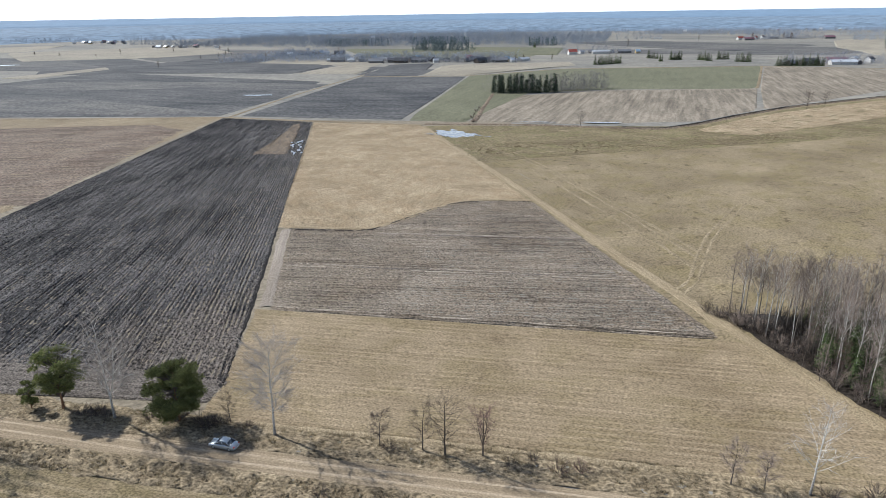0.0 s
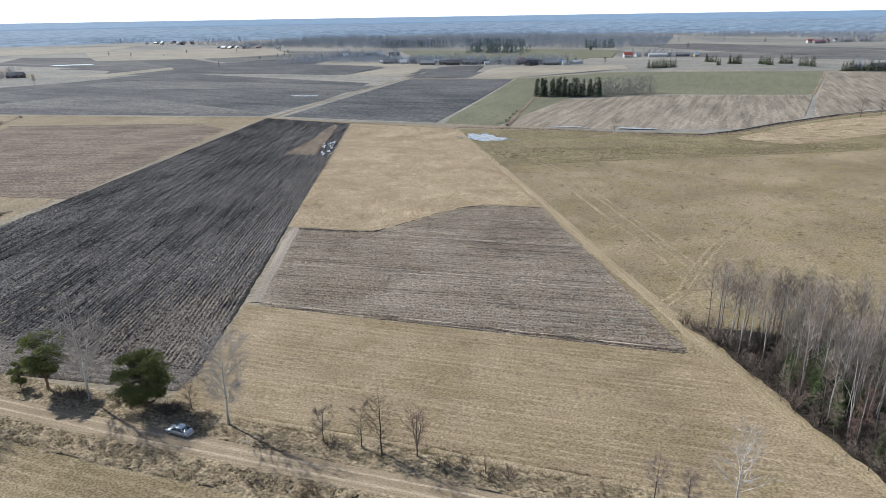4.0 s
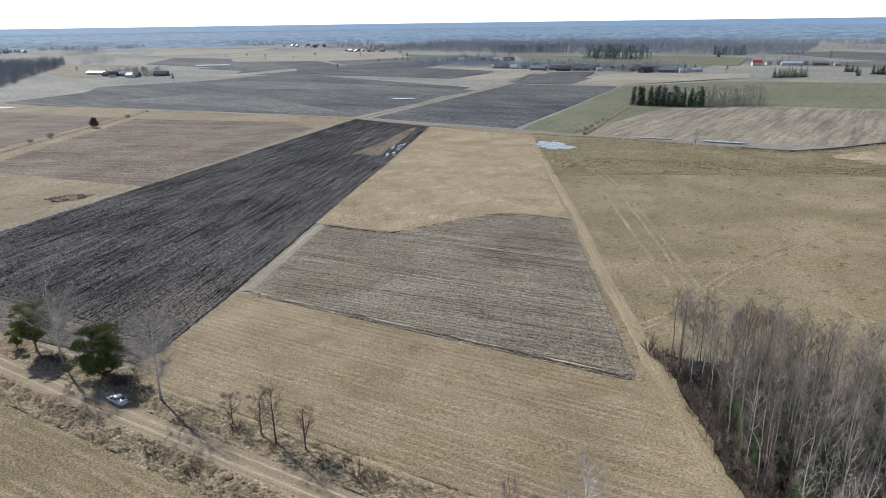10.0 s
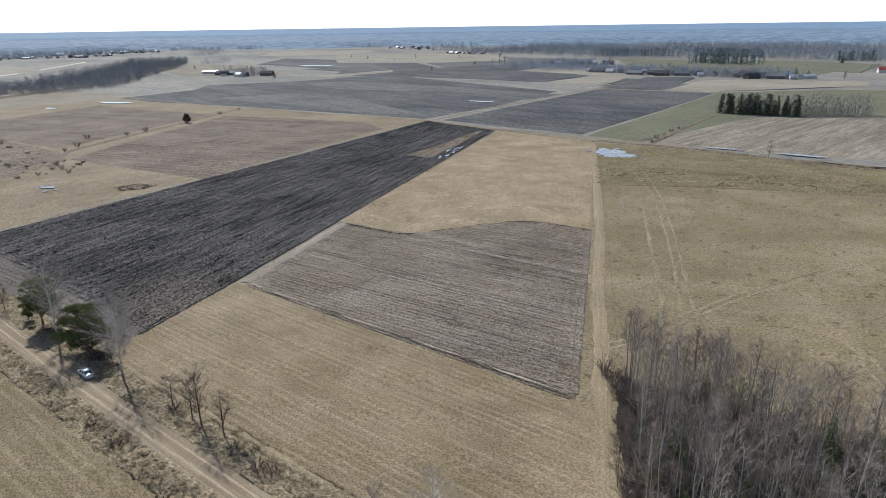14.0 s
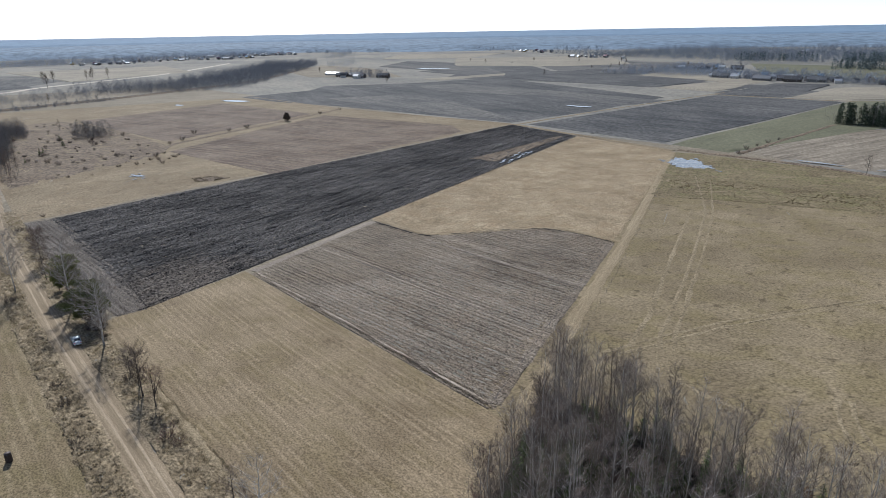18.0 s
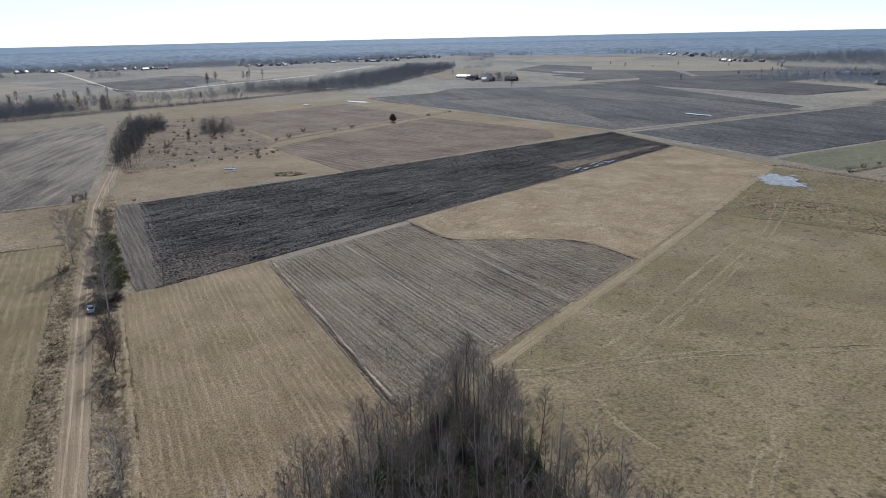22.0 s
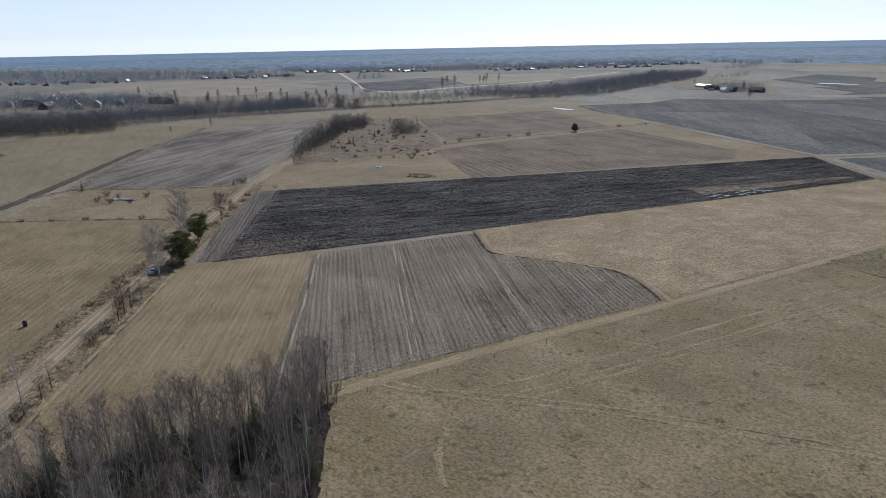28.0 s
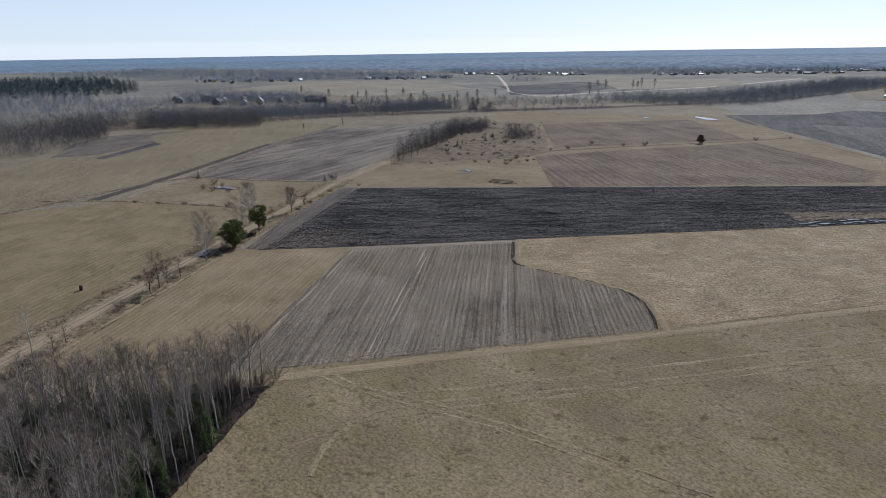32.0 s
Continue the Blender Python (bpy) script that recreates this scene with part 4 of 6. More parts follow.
ribbon("white_road", [(-2600, -60), (-2050, 8), (-1600, 60), (-1124, 110), (-1023, 180), (-1141, 240), (-1441, 551), (-1900, 900)], 9, M["white_road"], "pale gravel road far off", 0.9, 20, 2)

# ---- far forest ----
def ridge_ring(name, r0, r1, z0, z1, a0, a1, mat, label, bump, seed, jag):
    """Woods far off: a shallow uneven canopy, raised outwards to fit the camera's horizon."""
    na, nr = 900, 16
    verts = []
    for i in range(na + 1):
        a = radians(a0 + (a1 - a0) * i / na)
        inner = r0 + jag * noise.noise(Vector((math.cos(a) * 4, math.sin(a) * 4, seed))) + jag * 0.1 * noise.noise(Vector((math.cos(a) * 12, math.sin(a) * 12, seed)))
        for j in range(nr + 1):
            k = j / nr
            r = inner + (r1 - inner) * k
            x, y = -r * math.sin(a), 100 + r * math.cos(a)
            z = z0 + (z1 - z0) * k
            if j:
                z += bump * (1 - k) * (noise.noise(Vector((x * 0.012, y * 0.012, seed))) + 0.8 * noise.noise(Vector((x * 0.045, y * 0.045, seed + 4)))) + 5
            if j < 4:
                z = -30 + (z + 30) * j / 4
            verts.append((x, y, z))
    faces = [(i * (nr + 1) + j, i * (nr + 1) + j + 1, (i + 1) * (nr + 1) + j + 1, (i + 1) * (nr + 1) + j) for i in range(na) for j in range(nr)]
    return tagged(new(name, fast_mesh(name, verts, faces, mat, True)), label, "forest", kind="structure")


ridge_ring("backdrop_forest", 3600, 4550, 10, 47, -75, 175, M["ridge"], "backdrop forest in painted blue haze, reaching the horizon", 0.1, 3.0, 200)
ridge_ring("backdrop_forest", 2900, 3800, -12, 14, -75, 175, M["ridge_near"], "backdrop forest in painted grey-blue haze behind the villages", 0.1, 8.0, 330)


# ---- trees ----
class Geo:
    def __init__(self):
        self.v, self.f = [], []

    def tube(self, pts, radii, sides):
        base = len(self.v)
        for i, p in enumerate(pts):
            d = (pts[min(i + 1, len(pts) - 1)] - pts[max(i - 1, 0)]).normalized()
            a = d.orthogonal().normalized()
            b = d.cross(a)
            for s in range(sides):
                t = 2 * math.pi * s / sides
                self.v.append(p + (a * math.cos(t) + b * math.sin(t)) * radii[i])
        for i in range(len(pts) - 1):
            for s in range(sides):
                s2 = (s + 1) % sides
                self.f.append((base + i * sides + s, base + i * sides + s2, base + (i + 1) * sides + s2, base + (i + 1) * sides + s))

    def blade(self, p, q, w, side):
        base = len(self.v)
        self.v += [p - side * w, p + side * w, q]
        self.f.append((base, base + 1, base + 2))

    def mesh(self, name, mat):
        return mesh_of(name, self.v, self.f, mat)


def vrand(r, s=1.0):
    return Vector((r.uniform(-s, s), r.uniform(-s, s), r.uniform(-s, s)))


def grow(r, start, way, length, bend, steps):
    """A bent line from start; bend pulls it up (or down)."""
    pts, d, p = [start], way.normalized(), start.copy()
    for _ in range(steps):
        d = (d + vrand(r, 0.16) + Vector((0, 0, bend))).normalized()
        p = p + d * (length / steps)
        pts.append(p.copy())
    return pts


def bare_tree(name, seed, height, trunk_r, bark, limb, twig, limbs=22, subs=5, twigs=9, low=0.3, lean=0.04, rise=0.9, reach=0.24, droop=-0.05, twig_w=0.018, twig_l=0.75, fork=0, sub_w=0.006, taper=0.8, oval=False):
    """A leafless tree: trunk, limbs and a haze of fine twigs."""
    r = random.Random(seed)
    root = new(name)
    tg, lg, wg = Geo(), Geo(), Geo()
    n = 9
    top = Vector((r.uniform(-1, 1) * lean * height, r.uniform(-1, 1) * lean * height, height))
    pts = [Vector((top.x * (k / n) ** 1.5 + r.uniform(-1, 1) * 0.006 * height * (0 < k < n), top.y * (k / n) ** 1.5 + r.uniform(-1, 1) * 0.006 * height * (0 < k < n), height * k / n - 0.15 * (k == 0))) for k in range(n + 1)]
    rad = [trunk_r * (1.35 if k == 0 else (1 - k / n) ** taper + 0.05) for k in range(n + 1)]
    tg.tube(pts, rad, 7)
    stems = [pts]
    for q in range(fork):
        k = r.choice((2, 3, 4))
        a = r.uniform(0, 6.28)
        st = grow(r, pts[k].copy(), Vector((math.cos(a) * 0.4, math.sin(a) * 0.4, 1)), height * (0.85 - k / n), 0.04, 6)
        tg.tube(st, [rad[k] * 0.75 * (1 - j / 6) + 0.012 for j in range(7)], 6)
        stems.append(st)
    for q in range(limbs):
        st = stems[q % len(stems)]
        k = (low + (0.97 - low) * (q + r.random()) / limbs) * (len(st) - 1)
        i = min(int(k), len(st) - 2)
        s = st[i].lerp(st[i + 1], k - i)
        a = q * 2.4 + r.uniform(-0.5, 0.5)
        frac = k / (len(st) - 1)
        ln = height * reach * (1.05 - 0.75 * (frac - low) / (1 - low)) * r.uniform(0.7, 1.2)
        if oval:
            ln = height * reach * (0.35 + 0.65 * math.sin(math.pi * (0.12 + 0.8 * (frac - low) / (1 - low)))) * r.uniform(0.75, 1.15)
        way = Vector((math.cos(a), math.sin(a), rise * r.uniform(0.7, 1.3)))
        lp = grow(r, s, way, ln, 0.05, 5)
        lr = trunk_r * 0.3 * (1.1 - frac) + 0.012
        lg.tube(lp[::2] + lp[5:], [lr, lr * 0.66, lr * 0.34, lr * 0.12], 3)
        for u in range(subs):
            j = r.randint(1, 4)
            s2 = lp[j].lerp(lp[j + 1], r.random())
            w2 = (lp[j + 1] - lp[j]).normalized() + vrand(r, 0.8)
            sp = grow(r, s2, w2, ln * r.uniform(0.3, 0.55), 0.02, 3)
            wb = lr * 0.4 + sub_w
            nb = (sp[3] - sp[0]).orthogonal().normalized()
            lg.blade(sp[0], sp[2], wb, nb)
            lg.blade(sp[1], sp[3], wb * 0.7, nb.cross((sp[3] - sp[0]).normalized()))
            for w in range(twigs):
                m = r.randint(0, 2)
                b = sp[m].lerp(sp[m + 1], r.random())
                d = ((sp[m + 1] - sp[m]).normalized() * 0.7 + vrand(r, 1.0) + Vector((0, 0, droop * 4))).normalized()
                e = b + d * twig_l * r.uniform(0.5, 1.3)
                wg.blade(b, e, twig_w, d.orthogonal().normalized())
    part_mesh("trunk", tg.mesh("trunk", bark), root)
    part_mesh("limb_work", lg.mesh("limb_work", limb), root)
    part_mesh("crown", wg.mesh("crown", twig), root)
    return root


def pine_tree(name, seed, height, spread_r, low=0.35, clumps=90, lean=0.05):
    """A Scots pine: bare lower trunk and a wide crown of needle clumps."""
    r = random.Random(seed)
    root = new(name)
    tg, lg, ng = Geo(), Geo(), Geo()
    n = 8
    pts = [Vector((lean * height * (k / n) ** 2 + r.uniform(-1, 1) * 0.02 * height, r.uniform(-1, 1) * 0.02 * height, height * 0.95 * k / n - 0.15 * (k == 0))) for k in range(n + 1)]
    tr = height * 0.022
    tg.tube(pts, [tr * (1.3 if k == 0 else 1.02 - 0.85 * k / n) for k in range(n + 1)], 8)
    boughs = []
    for q in range(max(7, clumps // 14)):
        u = (q + r.random()) / max(7, clumps // 14)
        prof = math.sin(math.pi * min(1.0, 0.2 + 0.74 * (1 - u))) ** 0.6
        boughs.append((q * 2.4 + r.uniform(-0.5, 0.5), low + (1 - low) * u, spread_r * prof * r.uniform(0.5, 1.05)))
    for q in range(clumps):
        a, zf, rr = boughs[q % len(boughs)]
        rr *= r.uniform(0.55, 1.1)
        a += r.gauss(0, 0.34)
        zf = min(1.0, zf + r.gauss(0, 0.035))
        c = Vector((math.cos(a) * rr + lean * height * zf ** 2, math.sin(a) * rr, height * zf + r.uniform(-0.3, 0.3)))
        k = min(max((zf - 0.16) * n, 0), n - 0.01)
        i = int(k)
        s = pts[i].lerp(pts[i + 1], k - i)
        mid = s.lerp(c, 0.5) + Vector((0, 0, -0.12 * rr)) + vrand(r, 0.2)
        lg.tube([s, mid, c], [0.06, 0.04, 0.015], 4)
        size = r.uniform(0.6, 1.2) * (0.35 + spread_r * 0.12)
        for w in range(120):
            d = vrand(r, 1.0)
            d.z = abs(d.z) * 0.7 - 0.15
            d.normalize()
            b = c + Vector((d.x, d.y, d.z * 0.7)) * size * r.random() ** 0.5
            e = b + (d + vrand(r, 0.6)).normalized() * r.uniform(0.2, 0.42)
            ng.blade(b, e, r.uniform(0.045, 0.085), (d.orthogonal() + vrand(r, 0.5)).normalized())
    part_mesh("trunk", tg.mesh("trunk", M["bark_pine"]), root)
    part_mesh("limb_work", lg.mesh("limb_work", M["bark_dark"]), root)
    part_mesh("crown", ng.mesh("crown", M["needle_pine"]), root)
    return root


def spruce_tree(name, seed, height, spread_r, whorls=15, arms=8):
    """A spruce: tiers of drooping boughs, each fringed with needle sprays."""
    r = random.Random(seed)
    root = new(name)
    tg, ng = Geo(), Geo()
    tg.tube([Vector((0, 0, -0.15)), Vector((0.03 * height, 0, height * 0.5)), Vector((0.02 * height, 0, height))], [height * 0.017, height * 0.011, 0.01], 6)
    for q in range(whorls):
        f = q / whorls
        z = height * (0.06 + 0.93 * f)
        ln = spread_r * (1 - f) ** 0.85 + 0.12
        for a in range(arms):
            t = a / arms * 6.283 + r.uniform(-0.4, 0.4)
            l2 = ln * r.uniform(0.65, 1.15)
            d = Vector((math.cos(t), math.sin(t), 0.12 - 0.42 * (1 - f)))
            side = Vector((-math.sin(t), math.cos(t), 0))
            s = Vector((0.02 * height * f, 0, z + r.uniform(-0.15, 0.15)))
            for w in range(9):
                k = (w + r.random()) / 9
                b = s + d * l2 * k
                e = b + d * l2 * 0.22 + side * r.choice((-1, 1)) * l2 * 0.34 * (1.1 - k) + Vector((0, 0, r.uniform(-0.3, 0.06) * l2 * 0.5))
                ng.blade(b, e, 0.09 + 0.08 * l2, (d + vrand(r, 0.6)).normalized())
    part_mesh("trunk", tg.mesh("trunk", M["bark_dark"]), root)
    part_mesh("crown", ng.mesh("crown", M["needle_spruce"]), root)
    return root


def shrub(name, seed, height, width, stems, twig, twigs=16, tw=0.016):
    """A leafless bush of many stems."""
    r = random.Random(seed)
    sg, wg = Geo(), Geo()
    root = new(name)
    for q in range(stems):
        a = r.uniform(0, 6.28)
        s = Vector((math.cos(a), math.sin(a), 0)) * width * 0.25 * r.random() + Vector((0, 0, -0.1))
        way = Vector((math.cos(a) * width / height * r.random(), math.sin(a) * width / height * r.random(), 1))
        sp = grow(r, s, way, height * r.uniform(0.6, 1.05), 0.0, 4)
        sg.tube(sp, [0.03, 0.024, 0.018, 0.012, 0.005], 3)
        for w in range(twigs):
            m = r.randint(1, 3)
            b = sp[m].lerp(sp[m + 1], r.random())
            d = ((sp[m + 1] - sp[m]).normalized() + vrand(r, 1.0)).normalized()
            wg.blade(b, b + d * height * r.uniform(0.12, 0.3), tw, d.orthogonal().normalized())
    part_mesh("stem_clump", sg.mesh("stem_clump", M["bark_dark"]), root)
    part_mesh("crown", wg.mesh("crown", twig), root)
    return root


def stand(ob, x, y, rz=0.0, s=1.0, sink=0.0):
    """Set a thing on the ground."""
    ob.matrix_world = pose(x, y, land(x, y) + sink, 0, 0, rz) @ Matrix.Diagonal((s, s, s, 1))
    return ob


def place(ob, x, y, rz, s, lift=0.1, lean=(0, 0)):
    c = copy_thing(ob, pose(x, y, land(x, y) + lift, lean[0], lean[1], rz))
    c.scale = (s, s, s)
    return c


# roadside trees by the car
t = stand(pine_tree("pine_tree", 3, 10.2, 3.9, 0.36, 190), -82.5, 76.4, 20, 1, 0.1)
tagged(t, "broad green Scots pine beside the sandy road", "tree", "roadside pines")
t = stand(pine_tree("pine_tree", 9, 9.6, 5.2, 0.14, 300, 0.02), -60.6, 76.6, 130, 1, 0.1)
tagged(t, "large spreading green pine overhanging the parked car", "tree", "roadside pines")
t = stand(pine_tree("pine_tree", 14, 4.8, 1.5, 0.2, 30), -88.0, 75.4, 60, 1, 0.1)
tagged(t, "small young green pine on the verge", "tree", "roadside pines")
BI, LB, TB, TD = M["bark_birch"], M["limb_birch"], M["twig_birch"], M["twig_dark"]
for x, y, h, r0, seed, rz, lab in ((-71.7, 75.2, 17.5, 0.19, 21, 0, "tall leafless birch with fine grey twigs by the road"),
                                   (-43.2, 75.4, 15.6, 0.2, 22, 70, "leafless birch with dark base and a fine twig crown"),
                                   (33.8, 75.4, 14.2, 0.15, 23, 0, "bright white leafless birch at the corner of the wood"),
                                   (-116.3, 76.2, 10.7, 0.15, 24, 10, "slender leafless roadside tree"),
                                   (-95, 66.3, 16, 0.15, 25, 40, "tall pale leafless birch on the far side of the road")):
    twm = M["twig_pale"] if seed in (21, 22, 23, 25) else TB
    t = stand(bare_tree("birch_tree", seed, h, r0, M["bark_dark"] if seed == 24 else BI, M["bark_birch"] if seed == 23 else LB, twm, 34 if seed != 23 else 30, 8 if seed != 23 else 6, 30 if seed != 23 else 9, 0.24, 0.03, 0.75, 0.34, -0.06, 0.0105 if seed != 23 else 0.007, 1.0, 1 if seed == 21 else 0, 0.012, oval=seed != 23), x, y, rz, 1, 0.1)
    tagged(t, lab, "tree", "roadside bare trees")
for x, y, h, seed, lab in ((-26.2, 75.9, 5.6, 31, "small leafless sapling on the verge"), (-19.4, 75.6, 7.6, 32, "thin leafless sapling on the verge"),
                           (-15.9, 75.2, 10.2, 33, "dark leafless alder on the verge"), (-10.3, 75.8, 8.0, 34, "brown leafless willow with upright branches"),
                           (23.9, 75.6, 6.3, 35, "small leafless sapling in dead grass"), (28.2, 75.7, 5.0, 36, "thin leafless sapling in dead grass"),
                           (4.9, 410.5, 9.2, 37, "lone leafless tree at the field edge"), (165.6, 505, 13, 38, "lone leafless round-crowned tree by the stream"),
                           (183.3, 522.5, 10.2, 39, "leafless tree by the stream"), (-100, 74.5, 6, 40, "small leafless tree on the verge"),
                           (-130, 77, 5, 41, "small leafless tree on the verge"), (-52, 77.5, 5, 42, "leafless bushy tree behind the car")):
    big = seed in (33, 34, 38)
    t = stand(bare_tree("bare_tree", seed, h, 0.012 * h + 0.02, M["bark_dark"], M["bark_dark"], M["twig_red"] if seed == 34 else (TB if seed in (31, 32, 35, 36) else TD), 18 if not big else 30, 6, 16, 0.18, 0.05, 1.1 if seed == 34 else 0.75, 0.34, 0.0, 0.0085, 0.8, 2 if seed == 34 else 0, oval=True), x, y, seed * 40, 1, 0.1)
    tagged(t, lab, "tree", "roadside bare trees")
SHRUB = [shrub("bush", 50, 1.5, 2.6, 34, M["twig_dark"]), shrub("bush", 51, 2.0, 2.4, 26, M["twig_red"]), shrub("bush", 52, 3.0, 3.4, 34, M["twig_birch"], 20, 0.016)]
for k, (x, y) in enumerate(((-24.5, 75.0), (4.0, 74.8), (-86, 64.0))):
    stand(SHRUB[k], x, y, 0, 1, 0.1)
    tagged(SHRUB[k], ("low dark tangled bush on the verge", "low reddish-brown bramble bush on the verge", "dark leafless bush on the ditch bank")[k], "bush", "bushes")
R1 = random.Random(5)
# The first six stand under the pines, partly added to deepen the shade.
SPOTS = [(-55, 75.6, 0, 1.3), (-53.4, 76.8, 0, 1.2), (-57.2, 77.4, 0, 1.2), (-78.2, 75.6, 0, 1.2), (-75.6, 76.0, 0, 1.3), (-73.4, 75.8, 0, 1.1), (-6, 74.6, 0, 0.9), (0.8, 74.0, 1, 1.3), (-66, 76.5, 0, 1.2), (-55, 76, 0, 1.1), (-48.5, 76.5, 1, 0.9), (-77, 76.5, 0, 1.1), (-22, 63.5, 0, 1.2), (-31, 63.8, 0, 0.9),
         (-8, 62.5, 0, 1.0), (-121, 77.5, 0, 0.9), (-137, 77, 0, 1), (-150, 78, 1, 1), (-164, 77.5, 0, 1.1), (-198, 68, 2, 1.3), (-202, 64.5, 2, 1), (-182, 88, 1, 1), (36, 75, 0, 1.3), (42, 76, 0, 1.4), (48, 75, 2, 1.0), (54, 76, 2, 1.1), (-3, 76.5, 0, 0.8),
         (-156, 10, 2, 1.1), (-153, 17, 2, 1.2), (-153, 26, 2, 1.2), (-166, 29, 2, 1), (-169, 9, 2, 1.2), (-165, 16, 2, 0.9), (-120, 7, 0, 1.2), (-121, 20, 0, 1.0), (-120, 43, 1, 1.2), (-121, 34, 0, 1.0), (-119.5, -5, 0, 1.1),
         (31, 133.5, 2, 1.1), (33, 131, 2, 1.0), (36, 127, 2, 0.8), (41, 118, 0, 1.2), (47, 109, 0, 1.3), (-66, 425, 2, 0.8), (-70, 445, 2, 1), (-71, 462, 2, 0.8), (-72, 480, 2, 1.1), (-73, 500, 2, 0.8),
         (-300, 168, 2, 1), (-347, 192, 2, 1), (-360, 205, 2, 1.2), (-385, 250, 2, 1.2), (-393, 268, 2, 1.3), (-391, 225, 2, 1.4), (-420, 318, 2, 1.2), (-450, 370, 2, 1.2), (-470, 405, 2, 1)]
for x, y, k, s in SPOTS:
    place(SHRUB[k], x, y, R1.uniform(0, 360), s * R1.uniform(0.85, 1.1), 0.08)

# ---- the birch wood ----
BIRCH = [bare_tree("birch_tree", 60 + k, 14.5, 0.105, BI if k % 3 else M["bark_grey"], LB if k % 2 else M["bark_grey"], TB, 22, 4, 15, 0.44, 0.05, 1.3, 0.27, 0.0, 0.006, 0.95, 1 if k == 2 else 0, 0.013, 0.6) for k in range(6)]
ALDER = [bare_tree("alder_tree", 70 + k, 12.5, 0.085, M["bark_dark"], M["bark_dark"], (TD, TB, M["twig_red"])[k], 18, 5, 16, 0.3, 0.05, 1.0, 0.22, 0.0, 0.0095, 0.85) for k in range(3)]
SPRUCE = [spruce_tree("spruce_tree", 80 + k, 9.0, 1.9) for k in range(3)]
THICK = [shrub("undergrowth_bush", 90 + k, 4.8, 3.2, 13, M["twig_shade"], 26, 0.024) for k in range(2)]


def in_poly(x, y, poly):
    c = False
    for (x0, y0), (x1, y1) in zip(poly, poly[1:] + poly[:1]):
        if (y0 > y) != (y1 > y) and x < (x1 - x0) * (y - y0) / (y1 - y0) + x0:
            c = not c
    return c


WOOD = [(35, 132), (44, 114), (51.5, 99), (56, 89), (62, 80), (94, 79), (89, 133)]


def scatter(rng, poly, count, gap, taken):
    xs, ys = [p[0] for p in poly], [p[1] for p in poly]
    out, tries = [], 0
    while len(out) < count and tries < count * 60:
        tries += 1
        x, y = rng.uniform(min(xs), max(xs)), rng.uniform(min(ys), max(ys))
        if in_poly(x, y, poly) and all((x - a) ** 2 + (y - b) ** 2 > gap * gap for a, b in taken):
            out.append((x, y))
            taken.append((x, y))
    return out


RW = random.Random(11)
taken = []
KINDS = ((BIRCH, 250, 1.5, 0.8, 1.1, "slender leafless birch with a white trunk in the wood", "tree", "birches of the wood"),
         (ALDER, 60, 1.2, 0.4, 0.75, "slender dark leafless tree in the wood", "tree", "dark trees of the wood"),
         (SPRUCE, 230, 1.2, 0.45, 0.95, "dark green spruce among the birches", "tree", "spruces of the wood"),
         (THICK, 380, 0.7, 0.5, 1.0, "leafless undergrowth bush in the wood", "bush", "undergrowth of the wood"))
for kinds, count, gap, s0, s1, lab, cat, grp in KINDS:
    spots = scatter(RW, WOOD, count, gap, taken)
    for k, (x, y) in enumerate(spots):
        m = kinds[k % len(kinds)]
        if kinds is SPRUCE and k >= 3 and (x < 47 or RW.random() < 0.1):
            continue
        s = RW.uniform(s0, s1)
        if k < len(kinds):
            stand(m, x, y, RW.uniform(0, 360), s, 0.05)
            tagged(m, lab, cat, grp)
        else:
            place(m, x, y, RW.uniform(0, 360), s, 0.05, (RW.uniform(-3, 3), RW.uniform(-3, 3)))
for k, (x, y, s) in enumerate(((57.5, 95.9, 1.1), (59.7, 104, 1.15), (54.3, 106.4, 1.0), (49.5, 122, 1.25), (50.8, 123.5, 1.05), (62.4, 118.2, 1.15), (64.8, 121, 1.2), (51.5, 112.5, 1.1), (53, 113.6, 0.9), (51.2, 126.7, 1.15), (66, 110, 1.2), (71, 116, 1.2), (60, 127, 1.1), (70, 126, 1.15), (76, 121, 1.1))):
    place(SPRUCE[k % 3], x, y, k * 47, s, 0.05)
for k, (x, y, s) in enumerate(((35.5, 133, 1.0), (37.5, 131.5, 1.05), (39.5, 128, 1.0), (41, 131, 0.95), (43, 127, 1.1), (45, 130.5, 1.05), (48, 132, 1.0), (47.5, 121, 1.1), (51, 118, 1.12), (54, 110, 1.1), (56, 106, 1.05), (52, 131.5, 1.1), (57, 133, 1.0), (62, 132.5, 1.05), (68, 133, 1.0), (75, 132.5, 1.1), (81, 133, 1.0), (86, 131, 1.05))):
    place(BIRCH[k % 6], x, y, k * 77, s, 0.05, (RW.uniform(-3, 3), RW.uniform(-3, 3)))
for k in range(34):
    f = RW.random()
    x, y = 50 + 15 * f + RW.uniform(3, 11), 114 - 30 * f + RW.uniform(0, 6)
    place(SPRUCE[k % 3], x, y, k * 61, RW.uniform(0.5, 0.95), 0.05)
MANTLE = [shrub("edge_bush", 94, 3.2, 3.4, 18, TD, 26, 0.014), shrub("edge_bush", 95, 4.2, 3.6, 16, M["twig_birch"], 30, 0.013)]
EDGE = [(33.5, 132.5), (41, 116), (45.5, 106), (49.5, 98), (53, 90), (58, 81.5), (64, 78), (80, 77.5), (93, 77.5)]
k = 0
